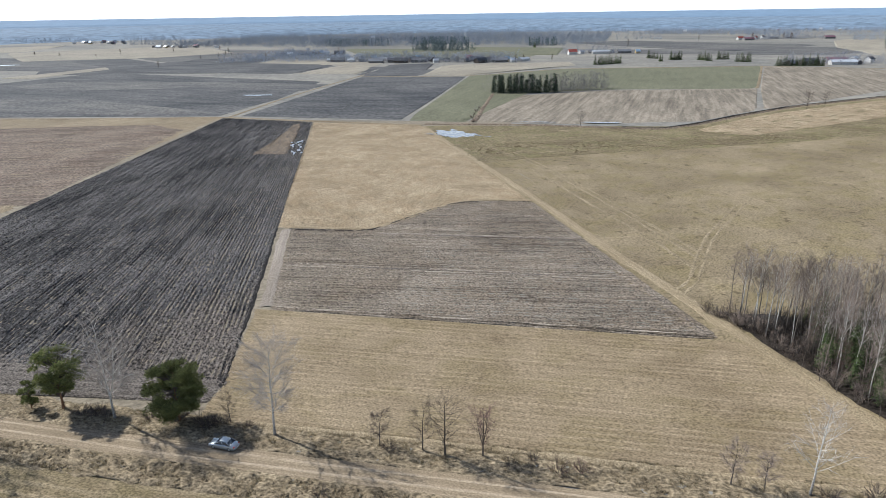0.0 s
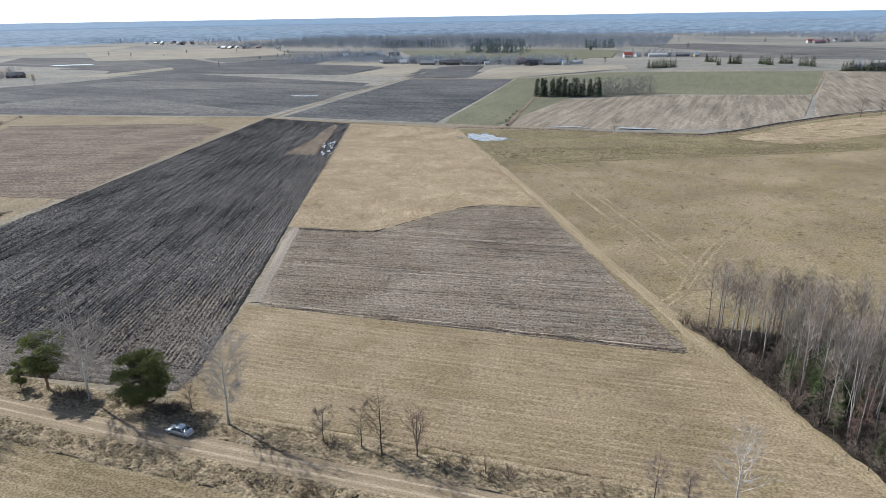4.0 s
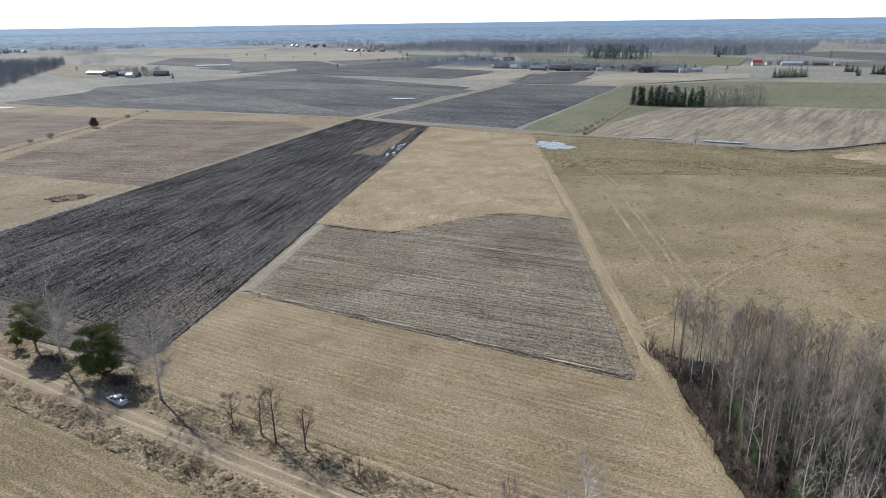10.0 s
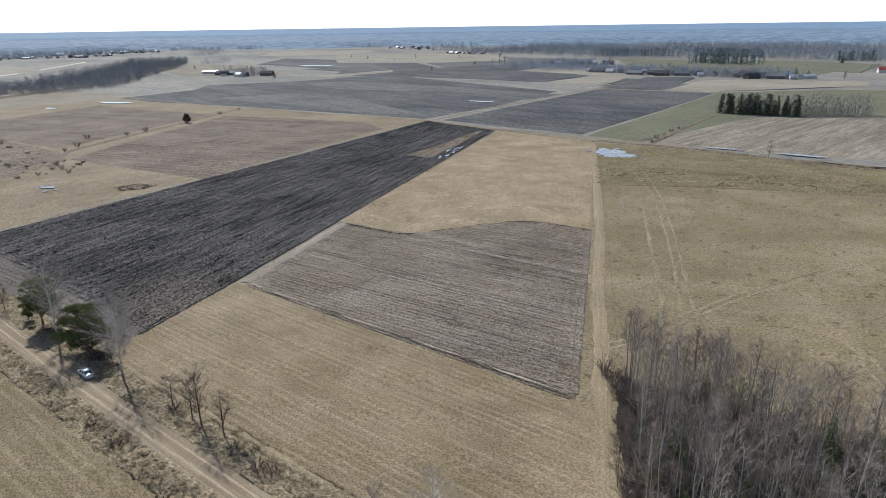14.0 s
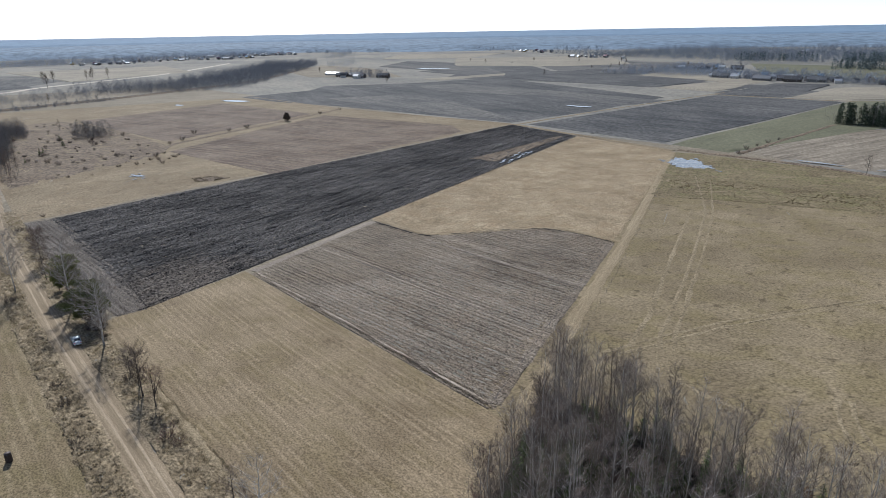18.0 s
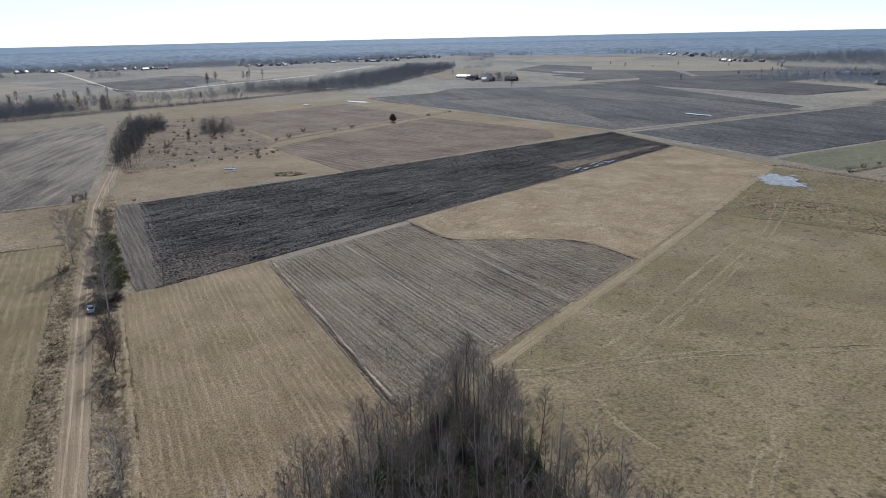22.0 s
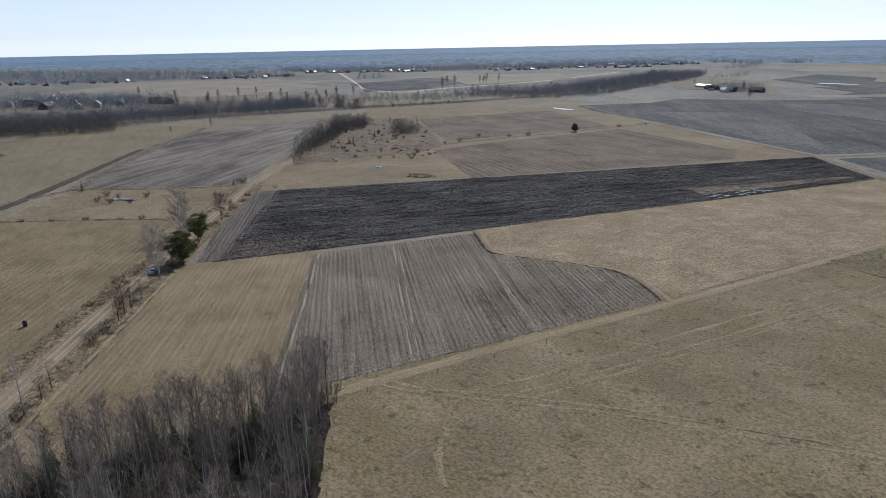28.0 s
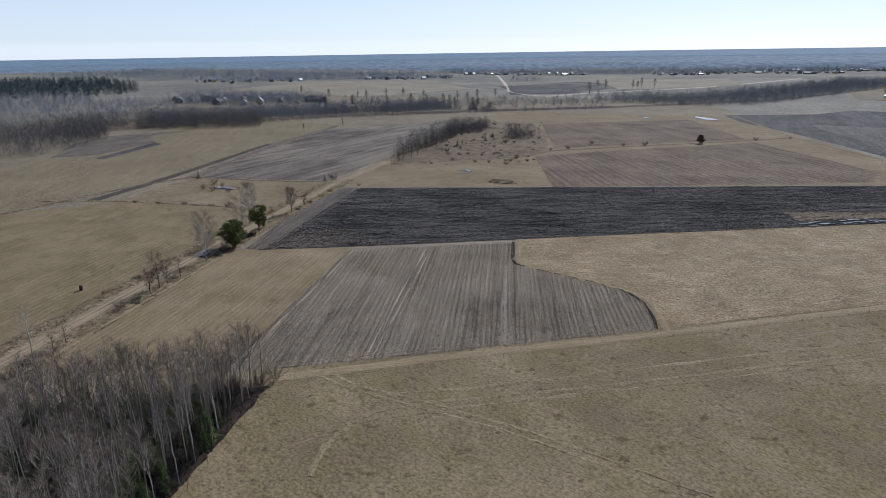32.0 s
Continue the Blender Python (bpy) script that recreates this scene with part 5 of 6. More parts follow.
for (x0, y0), (x1, y1) in zip(EDGE[:-1], EDGE[1:]):
    n = int(math.hypot(x1 - x0, y1 - y0) / 1.25)
    for q in range(n):
        f = (q + RW.random()) / n
        x, y = x0 + (x1 - x0) * f + RW.uniform(0.2, 4.5), y0 + (y1 - y0) * f + RW.uniform(-0.5, 2.5)
        if k < 2:
            stand(MANTLE[k], x, y, 0, 1, 0.05)
            tagged(MANTLE[k], "tangled leafless bush at the edge of the wood", "bush", "bushes at the wood edge")
        else:
            place(MANTLE[k % 2], x, y, RW.uniform(0, 360), RW.uniform(0.6, 1.15), 0.05)
        k += 1
for k, (x, y, q) in enumerate(((43.5, 111, 0.7), (45, 106.5, 0.6), (46.5, 103, 0.75), (48.5, 99.5, 0.55), (50.5, 96.5, 0.7), (51.5, 93, 0.6), (53.5, 90, 0.75), (55.5, 86.5, 0.6), (58, 83, 0.65), (47, 106, 0.85), (50, 101, 0.8), (53, 95.5, 0.85), (56, 90.5, 0.8), (60, 81, 0.6), (64, 79.5, 0.7))):
    place(ALDER[k % 3], x, y, k * 71, q, 0.05, (RW.uniform(-4, 4), RW.uniform(-4, 4)))
oak = stand(bare_tree("young_oak", 97, 4.5, 0.05, M["bark_dark"], M["bark_dark"], M["oak_leaf"], 16, 4, 12, 0.15, 0.03, 0.8, 0.3, 0.0, 0.07, 0.22), 78, 133.6, 0, 1, 0.05)
tagged(oak, "young oak still holding withered orange-brown leaves", "tree")

# conifers and trees out in the fields
for k, (x, y, s) in enumerate(((-193, 64.4, 0.42), (-391.5, 136.4, 0.75), (-358, 117, 0.6), (-365, 120, 0.5), (-182, -8, 0.62), (-330, 105, 0.4), (-420, 140, 0.6))):
    place(SPRUCE[k % 3], x, y, k * 50, s, 0.1)["label"] = "small dark green spruce standing in dry grass"
t = stand(bare_tree("bare_tree", 99, 6.6, 0.16, M["bark_dark"], M["bark_dark"], M["twig_dark"], 60, 7, 24, 0.1, 0.03, 0.45, 0.52, 0.0, 0.05, 0.9), -416, 316.5, 0, 1, 0.1)
tagged(t, "dense dark rounded leafless tree alone in the fields", "tree")
for k, (x, y, s) in enumerate(((-421, 157, 0.9), (-426, 160, 0.8), (-430, 154, 1.0), (-436, 163, 0.9), (-415, 165, 0.7), (-440, 170, 0.9), (-263, 91, 0.7), (-270, 90, 0.8), (-276, 91, 0.9), (-283, 90, 0.9), (-291, 92, 1.0), (-300, 92, 0.8), (-309, 95, 1.0), (-318, 93, 0.9), (-330, 96, 0.9), (-340, 95, 1.0), (-352, 98, 0.9), (-365, 97, 0.8), (-380, 99, 1.0), (-395, 101, 0.9), (-256, 88, 0.6), (-286, 95, 0.8), (-297, 97, 0.9), (-322, 99, 0.9), (-345, 102, 0.8), (-376, 106, 0.9), (-400, 110, 0.8), (-455, 120, 1.0), (-470, 150, 0.9), (-480, 125, 0.8))):
    place(ALDER[k % 3], x, y, k * 63, s * R1.uniform(0.7, 1.0), 0.1)["label"] = "grey leafless tree in rough scrub by the road"
RS = random.Random(8)
for k in range(140):
    x, y = RS.uniform(-560, -262), RS.uniform(102, 182)
    place(SHRUB[(0, 2, 0)[k % 3]], x, y, RS.uniform(0, 360), RS.uniform(0.4, 1.25), 0.08)["label"] = "leafless bush in rough brown scrub"


# ---- woods too far off to tell tree from tree ----
def far_tree_pack(rng, spots, h0, h1, blades, conifer, width):
    """Vertices and triangles of many small trees, each a brush of twigs over a low thicket."""
    V = []
    for x, y in spots:
        h = rng.uniform(h0, h1) * (rng.uniform(0.35, 0.65) if not conifer and rng.random() < 0.55 else 1.0)
        wide = rng.uniform(0.8, 1.5)
        z = land(x, y)
        n = blades
        if conifer:
            zz = rng.uniform(0.05, 1.0, n)
            rr = h * 0.17 * (1.03 - zz) * rng.uniform(0.3, 1.1, n)
        else:
            zz = rng.uniform(0.02, 0.92, n)
            rr = wide * h * 0.3 * np.sin(np.pi * np.clip(0.3 + 0.62 * zz, 0.05, 0.97)) * np.sqrt(rng.uniform(0.0, 1.1, n))
        a = rng.uniform(0, 6.283, n)
        c = np.stack([x + rr * np.cos(a), y + rr * np.sin(a), z + zz * h], 1)
        d = rng.normal(size=(n, 3))
        d[:, 2] = (-abs(d[:, 2]) * 0.7 if conifer else abs(d[:, 2]) * 1.3 + 0.35)
        d /= np.linalg.norm(d, axis=1)[:, None]
        ln = h * rng.uniform(0.1, 0.24, n)[:, None]
        s = np.cross(d, rng.normal(size=(n, 3)))
        s /= np.linalg.norm(s, axis=1)[:, None] + 1e-6
        w = width * h * (1.6 if conifer else 0.85)
        V.append(np.stack([c - s * w, c + s * w, c + d * ln], 1).reshape(-1, 3))
        tw = 0.03 + 0.004 * h
        V.append(np.array([[x - tw, y, z - 0.2], [x + tw, y, z - 0.2], [x, y, z + h], [x, y - tw, z - 0.2], [x, y + tw, z - 0.2], [x, y, z + h]]))
    V = np.concatenate(V)
    return V, np.arange(len(V)).reshape(-1, 3)


def far_wood(name, polys, count, h0, h1, mat, label, conifer=False, blades=56, width=0.009, seed=1):
    rng = np.random.default_rng(seed)
    area = []
    for p in polys:
        q = np.array(p)
        area.append(abs(np.sum(q[:, 0] * np.roll(q[:, 1], -1) - q[:, 1] * np.roll(q[:, 0], -1))) / 2)
    spots = []
    for p, a in zip(polys, area):
        need = int(count * a / sum(area))
        xs, ys = [v[0] for v in p], [v[1] for v in p]
        while need > 0:
            x, y = rng.uniform(min(xs), max(xs)), rng.uniform(min(ys), max(ys))
            if in_poly(x, y, p):
                spots.append((x, y))
                need -= 1
    V, F = far_tree_pack(rng, spots, h0, h1, blades, conifer, width)
    return tagged(new(name, fast_mesh(name, V, F, mat)), label, "woodland", kind="stuff")


def band(line, w0, w1):
    """A long narrow piece of land on one side of a line."""
    a, b = [], []
    for i, (x, y) in enumerate(line):
        x0, y0 = line[max(i - 1, 0)]
        x1, y1 = line[min(i + 1, len(line) - 1)]
        l = math.hypot(x1 - x0, y1 - y0)
        nx, ny = -(y1 - y0) / l, (x1 - x0) / l
        a.append((x + nx * w0, y + ny * w0))
        b.append((x + nx * w1, y + ny * w1))
    return [[a[i], a[i + 1], b[i + 1], b[i]] for i in range(len(line) - 1)]


# canopy colours with the haze of distance painted in
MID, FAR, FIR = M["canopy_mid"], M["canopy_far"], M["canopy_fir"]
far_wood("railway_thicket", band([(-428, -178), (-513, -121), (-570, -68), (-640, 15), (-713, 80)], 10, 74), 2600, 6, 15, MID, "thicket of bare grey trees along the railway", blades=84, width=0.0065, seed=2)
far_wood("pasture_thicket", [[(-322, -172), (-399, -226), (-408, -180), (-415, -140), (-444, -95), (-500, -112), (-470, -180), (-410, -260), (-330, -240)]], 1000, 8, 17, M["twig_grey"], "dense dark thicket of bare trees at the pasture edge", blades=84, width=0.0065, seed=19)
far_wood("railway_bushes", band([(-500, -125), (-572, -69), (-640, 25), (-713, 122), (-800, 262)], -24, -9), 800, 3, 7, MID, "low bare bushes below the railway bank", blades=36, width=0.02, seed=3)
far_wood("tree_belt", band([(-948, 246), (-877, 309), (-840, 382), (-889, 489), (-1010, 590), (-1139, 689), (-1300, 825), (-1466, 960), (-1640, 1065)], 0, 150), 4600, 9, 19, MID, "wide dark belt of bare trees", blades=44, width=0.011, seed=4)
far_wood("birch_block", [[(-228, -160), (-242, -163), (-269, -158), (-322, -175), (-420, -270), (-400, -330), (-300, -340), (-190, -250)]], 900, 10, 17, M["twig_grey"], "block of bare birch wood beyond the pasture", blades=84, width=0.006, seed=5)
far_wood("conifer_wood", [[(-799, -580), (-862, -552), (-982, -588), (-1300, -900), (-1299, -1204), (-700, -900)]], 1500, 14, 21, FIR, "dark conifer forest on the plain", True, blades=30, width=0.016, seed=6)
far_wood("bare_wood", [[(-420, -250), (-560, -200), (-690, -370), (-720, -500), (-800, -560), (-700, -700), (-480, -420)], [(-560, -140), (-640, -90), (-690, -170), (-600, -240)]], 1400, 8, 17, MID, "bare wood behind the pasture", blades=60, width=0.008, seed=7)
far_wood("spruce_stand", [[(-77, 617), (-16, 624), (-18, 642), (-78, 635)]], 80, 8, 18, M["needle_far"], "dark stand of spruces at the field corner", True, blades=130, width=0.008, seed=8)
far_wood("bare_stand", [[(-84, 622), (-76, 617), (-14, 632), (36, 656), (32, 676), (-20, 652)]], 150, 13, 19, M["twig_grey"], "row of bare birches beside the spruces", blades=70, width=0.007, seed=9)
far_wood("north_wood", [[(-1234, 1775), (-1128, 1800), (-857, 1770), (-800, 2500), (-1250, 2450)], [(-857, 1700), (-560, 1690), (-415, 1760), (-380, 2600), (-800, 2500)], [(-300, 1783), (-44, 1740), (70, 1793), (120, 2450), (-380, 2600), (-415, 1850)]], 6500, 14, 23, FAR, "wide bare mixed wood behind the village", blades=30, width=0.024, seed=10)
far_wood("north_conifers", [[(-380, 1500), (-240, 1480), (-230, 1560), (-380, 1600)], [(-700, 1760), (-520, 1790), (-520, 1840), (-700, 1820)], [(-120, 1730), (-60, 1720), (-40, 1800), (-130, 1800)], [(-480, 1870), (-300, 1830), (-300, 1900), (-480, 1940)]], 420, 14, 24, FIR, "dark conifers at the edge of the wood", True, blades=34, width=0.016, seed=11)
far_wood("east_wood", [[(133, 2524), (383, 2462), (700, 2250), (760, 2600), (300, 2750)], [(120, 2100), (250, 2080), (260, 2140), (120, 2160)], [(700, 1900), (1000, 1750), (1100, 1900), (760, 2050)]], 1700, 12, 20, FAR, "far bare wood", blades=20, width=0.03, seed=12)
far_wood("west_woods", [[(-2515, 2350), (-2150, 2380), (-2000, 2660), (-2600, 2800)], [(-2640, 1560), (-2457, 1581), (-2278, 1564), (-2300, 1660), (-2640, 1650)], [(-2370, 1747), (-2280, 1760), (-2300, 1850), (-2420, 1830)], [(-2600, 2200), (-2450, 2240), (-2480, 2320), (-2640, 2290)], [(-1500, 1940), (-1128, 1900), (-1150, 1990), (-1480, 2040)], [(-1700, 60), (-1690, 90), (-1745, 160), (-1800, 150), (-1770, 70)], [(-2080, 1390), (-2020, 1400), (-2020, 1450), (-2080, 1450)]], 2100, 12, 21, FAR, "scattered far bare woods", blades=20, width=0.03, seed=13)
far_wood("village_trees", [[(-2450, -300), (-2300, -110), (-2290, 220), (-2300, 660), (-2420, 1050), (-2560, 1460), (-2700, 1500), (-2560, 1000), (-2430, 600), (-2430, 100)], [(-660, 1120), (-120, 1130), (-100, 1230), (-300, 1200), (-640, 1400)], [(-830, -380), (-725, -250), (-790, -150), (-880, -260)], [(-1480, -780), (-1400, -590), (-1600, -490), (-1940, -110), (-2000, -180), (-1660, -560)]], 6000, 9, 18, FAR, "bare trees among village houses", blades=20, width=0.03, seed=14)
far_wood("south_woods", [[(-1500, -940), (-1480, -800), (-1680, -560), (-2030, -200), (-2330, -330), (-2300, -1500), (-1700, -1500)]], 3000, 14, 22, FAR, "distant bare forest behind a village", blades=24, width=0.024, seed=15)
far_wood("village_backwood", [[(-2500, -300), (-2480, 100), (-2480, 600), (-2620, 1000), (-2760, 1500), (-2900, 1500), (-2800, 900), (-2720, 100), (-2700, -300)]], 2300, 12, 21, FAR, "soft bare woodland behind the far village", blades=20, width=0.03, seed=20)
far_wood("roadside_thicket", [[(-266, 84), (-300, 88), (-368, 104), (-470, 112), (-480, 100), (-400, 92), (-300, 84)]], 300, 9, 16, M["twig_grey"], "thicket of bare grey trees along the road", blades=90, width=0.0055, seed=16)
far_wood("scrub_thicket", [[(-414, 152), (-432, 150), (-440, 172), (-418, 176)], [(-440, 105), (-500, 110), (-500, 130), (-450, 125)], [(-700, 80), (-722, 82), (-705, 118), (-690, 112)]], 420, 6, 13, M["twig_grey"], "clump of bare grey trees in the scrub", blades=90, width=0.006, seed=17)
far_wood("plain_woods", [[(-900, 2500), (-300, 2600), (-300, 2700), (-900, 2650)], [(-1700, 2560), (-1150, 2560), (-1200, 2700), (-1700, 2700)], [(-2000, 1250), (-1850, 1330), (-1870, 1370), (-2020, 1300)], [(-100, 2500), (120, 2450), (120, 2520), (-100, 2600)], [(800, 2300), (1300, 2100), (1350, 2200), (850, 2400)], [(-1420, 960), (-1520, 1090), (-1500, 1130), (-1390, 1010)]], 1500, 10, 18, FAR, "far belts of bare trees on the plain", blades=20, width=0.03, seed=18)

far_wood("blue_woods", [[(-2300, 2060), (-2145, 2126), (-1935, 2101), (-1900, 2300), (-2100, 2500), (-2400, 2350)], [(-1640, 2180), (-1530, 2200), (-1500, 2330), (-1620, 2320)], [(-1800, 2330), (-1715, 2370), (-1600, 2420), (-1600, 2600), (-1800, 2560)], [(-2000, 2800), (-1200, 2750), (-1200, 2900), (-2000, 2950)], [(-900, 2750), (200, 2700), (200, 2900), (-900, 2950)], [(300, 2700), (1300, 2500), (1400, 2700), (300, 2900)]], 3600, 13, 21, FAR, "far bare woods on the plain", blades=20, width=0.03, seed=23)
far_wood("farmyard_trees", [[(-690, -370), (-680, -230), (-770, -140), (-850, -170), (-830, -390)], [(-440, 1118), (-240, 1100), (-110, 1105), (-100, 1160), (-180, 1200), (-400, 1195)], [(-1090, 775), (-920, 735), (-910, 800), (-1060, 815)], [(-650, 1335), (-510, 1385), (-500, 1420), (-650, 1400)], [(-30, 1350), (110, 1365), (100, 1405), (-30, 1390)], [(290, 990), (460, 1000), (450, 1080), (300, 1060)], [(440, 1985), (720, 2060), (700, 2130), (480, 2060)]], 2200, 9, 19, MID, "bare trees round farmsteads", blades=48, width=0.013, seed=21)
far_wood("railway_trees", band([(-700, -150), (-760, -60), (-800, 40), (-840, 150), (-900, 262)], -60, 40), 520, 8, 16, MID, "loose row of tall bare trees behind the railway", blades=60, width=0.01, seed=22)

# single trees and fir hedges far off, each its own thing
BIGBARE = bare_tree("bare_tree", 120, 13, 0.2, M["bark_dark"], M["bark_dark"], TD, 26, 5, 12, 0.25, 0.04, 0.9, 0.32, 0.0, 0.03, 0.9)
stand(BIGBARE, -1126, 260, 0, 1.7, 0.1)
tagged(BIGBARE, "tall leafless tree standing alone", "tree", "field trees")
RT = random.Random(33)
for x, y, s in ((-1299, 1379, 0.8), (-1168, 1311, 0.9), (-1104, 1435, 1.0), (-1086, 1327, 0.6), (-615, 1280, 0.7), (-771, 1349, 0.9), (-764, 1235, 0.7), (-755, 1345, 0.8), (-987, -267, 1.1), (-849, -165, 1.2), (-857, -105, 1.2), (-902, -84, 1.3), (-949, -66, 1.2), (-868, -13, 1.3), (-874, 41, 1.2), (-904, 69, 1.3), (-965, 93, 1.2), (-880, 55, 1.0), (-860, -120, 1.0), (-1312, 287, 1.5), (-1313, 304, 1.6), (-1316, 362, 1.5), (-1382, 388, 1.7), (-1382, 417, 1.6), (-810, 204, 0.8), (-718, 85, 1.2), (-698, 110, 0.9), (-1340, 375, 1.3), (-1181, 802, 0.9), (-860, 30, 0.8), (-930, 50, 0.9), (-760, -10, 1.3), (-740, -40, 1.2), (-775, 10, 1.2), (-720, 60, 1.2), (-735, 90, 1.1), (-705, -80, 1.3), (-680, -110, 1.2), (-745, 40, 1.4),
                (-776, 690, 1.0), (-1040, 830, 1.0), (-985, 800, 1.1), (-950, 780, 1.1), (-700, 1000, 0.9), (-620, 1240, 0.9), (-640, 1420, 1.0), (-760, 1300, 0.8), (-820, 1450, 1.0), (-900, 1550, 1.0), (-560, 1500, 0.9), (-1000, 1500, 0.8), (-470, 1290, 0.9), (120, 1640, 1.3), (340, 2000, 1.1), (470, 1950, 1.5), (560, 1920, 1.6), (-200, 1120, 0.9), (-100, 1110, 1.0), (-40, 1130, 0.9), (-90, 1150, 0.8), (580, 2060, 1.4), (-575, -60, 0.7), (-480, -20, 0.6), (-425, -40, 0.5), (-445, -165, 0.6)):
    place(BIGBARE, x, y, RT.uniform(0, 360), s, 0.1)["label"] = "leafless tree standing among far fields"
HEDGES = [((28, 1040), (71, 1077), 9), ((123, 1210), (140, 1191), 4), ((133, 1115), (136, 1112), 2), ((154, 1157), (172, 1155), 5), ((198, 1152), (213, 1119), 5), ((230, 1160), (249, 1161), 4), ((246, 1101), (265, 1084), 4), ((276, 990), (336, 984), 13), ((-105, 1640), (-100, 1645), 2)]
for (x0, y0), (x1, y1), n in HEDGES:
    n = int(n * 2.2)
    for k in range(n):
        q = (k + 0.5) / n
        place(SPRUCE[k % 3], x0 + (x1 - x0) * q + RT.uniform(-1, 1), y0 + (y1 - y0) * q + RT.uniform(-2, 2), RT.uniform(0, 360), RT.uniform(1.1, 1.9), 0.1)["label"] = "dark conifer in a row sheltering farmsteads"


# ---- houses ----
def gable(L, W, hw, hr, over=0.4):
    """Walls with gables, and the two slopes of a roof with thickness."""
    bm = bmesh.new()
    l, w = L / 2, W / 2
    v = [bm.verts.new(p) for p in ((-l, -w, -0.3), (l, -w, -0.3), (l, w, -0.3), (-l, w, -0.3), (-l, -w, hw), (l, -w, hw), (l, w, hw), (-l, w, hw), (-l, 0, hw + hr), (l, 0, hw + hr))]
    for f in ((0, 1, 5, 4), (2, 3, 7, 6), (1, 2, 6, 9, 5), (3, 0, 4, 8, 7), (3, 2, 1, 0)):
        bm.faces.new([v[i] for i in f])
    rb = bmesh.new()
    k = hr / w
    lo = hw - over * k
    for s in (-1, 1):
        a = [(-l - over, s * (w + over), lo + 0.05), (l + over, s * (w + over), lo + 0.05), (l + over, 0, hw + hr + 0.05), (-l - over, 0, hw + hr + 0.05)]
        lo_v = [rb.verts.new(p) for p in a]
        hi_v = [rb.verts.new((p[0], p[1], p[2] + 0.22)) for p in a]
        rb.faces.new(lo_v[::-1])
        rb.faces.new(hi_v)
        for i in range(4):
            j = (i + 1) % 4
            rb.faces.new((lo_v[i], lo_v[j], hi_v[j], hi_v[i]))
    bmesh.ops.recalc_face_normals(rb, faces=rb.faces[:])
    bmesh.ops.recalc_face_normals(bm, faces=bm.faces[:])
    return bm, rb


def house(kind, L, W, hw, hr, wall, roof, windows=3, chimney=True, door=True):
    root = new(kind)
    bm, rb = gable(L, W, hw, hr)
    part("wall", bm, wall, root)
    rf = part("roof", rb, roof, root)
    if chimney:
        part("chimney", box_bm(L * 0.12, 0.3, hw + hr * 0.5, L * 0.12 + 0.7, 1.0, hw + hr + 0.9, 0.03), M["brick"], rf)
    for s in (-1, 1):
        for k in range(windows):
            x = (k + 0.5) / windows * L - L / 2
            y = s * W / 2
            fr = part("window", box_bm(x - 0.6, min(y, y + s * 0.08), 0.9, x + 0.6, max(y, y + s * 0.08), 2.3), M["trim_white"], root)
            part("pane", box_bm(x - 0.48, min(y + s * 0.07, y + s * 0.1), 1.02, x + 0.48, max(y + s * 0.07, y + s * 0.1), 2.18), M["window_dark"], fr)
    if door:
        y = W / 2
        part("door", box_bm(L / 2 - 0.02, -0.5, 0, L / 2 + 0.08, 0.5, 2.05, 0.02), M["wall_brown"], root)
    return root


HOUSES = {
    "cottage_grey": (house("house", 11, 8, 3.2, 3.2, M["wall_grey"], M["roof_grey"]), "grey wooden farmhouse with a slate-grey roof", "house"),
    "cottage_white": (house("house", 11, 9, 4.2, 3.4, M["wall_white"], M["roof_dark"]), "white rendered house with a dark roof", "house"),
    "cottage_red": (house("house", 17, 11, 5.0, 4.6, M["wall_white"], M["roof_red"], 4), "white house with a bright red tiled roof", "house"),
    "cottage_blue": (house("house", 11, 9, 4.5, 4.2, M["wall_yellow"], M["roof_blue"]), "ochre house with a pale blue sheet roof", "house"),
    "barn_dark": (house("barn", 24, 11, 3.8, 4.2, M["wall_brown"], M["roof_dark"], 2, False), "long dark wooden barn", "barn"),
    "barn_grey": (house("barn", 26, 11, 3.8, 4.0, M["wall_grey"], M["roof_grey"], 3, False), "long grey barn with a pale roof", "barn"),
    "barn_white": (house("barn", 34, 12, 4.0, 2.6, M["wall_white"], M["roof_white"], 4, False), "long farm shed with a pale sheet-metal roof", "barn"),
    "barn_purple": (house("barn", 30, 13, 4.4, 3.8, M["wall_grey"], M["roof_purple"], 3, False), "large barn with a dull maroon roof", "barn"),
    "village_white": (house("house", 12, 9, 4.5, 3.6, M["wall_white"], M["roof_white"], 3), "white village house with a pale metal roof", "house"),
    "village_red": (house("house", 12, 9, 4.5, 3.8, M["wall_grey"], M["roof_purple"], 3), "grey village house with a maroon roof", "house"),
}
for key, size, wall, roof, lab, cat in (("far_white", (12, 9, 4.5, 3.6), "wall_white", "roof_white", "far white village house with a pale metal roof", "house"), ("far_red", (12, 9, 4.5, 3.8), "wall_grey", "roof_purple", "far grey village house with a maroon roof", "house"),
                                        ("far_grey", (11, 8, 3.2, 3.2), "wall_grey", "roof_grey", "far grey wooden house with a slate-grey roof", "house"), ("far_plaster", (11, 9, 4.2, 3.4), "wall_white", "roof_grey", "far white rendered house with a grey roof", "house"),
                                        ("far_ochre", (11, 9, 4.5, 4.2), "wall_yellow", "roof_blue", "far ochre house with a pale blue roof", "house"), ("far_shed", (22, 10, 3.6, 3.0), "wall_grey", "roof_white", "far farm shed with a pale metal roof", "barn")):
    HOUSES[key] = (house(cat, *size, M[wall], M[roof], 1, cat == "house"), lab, cat)
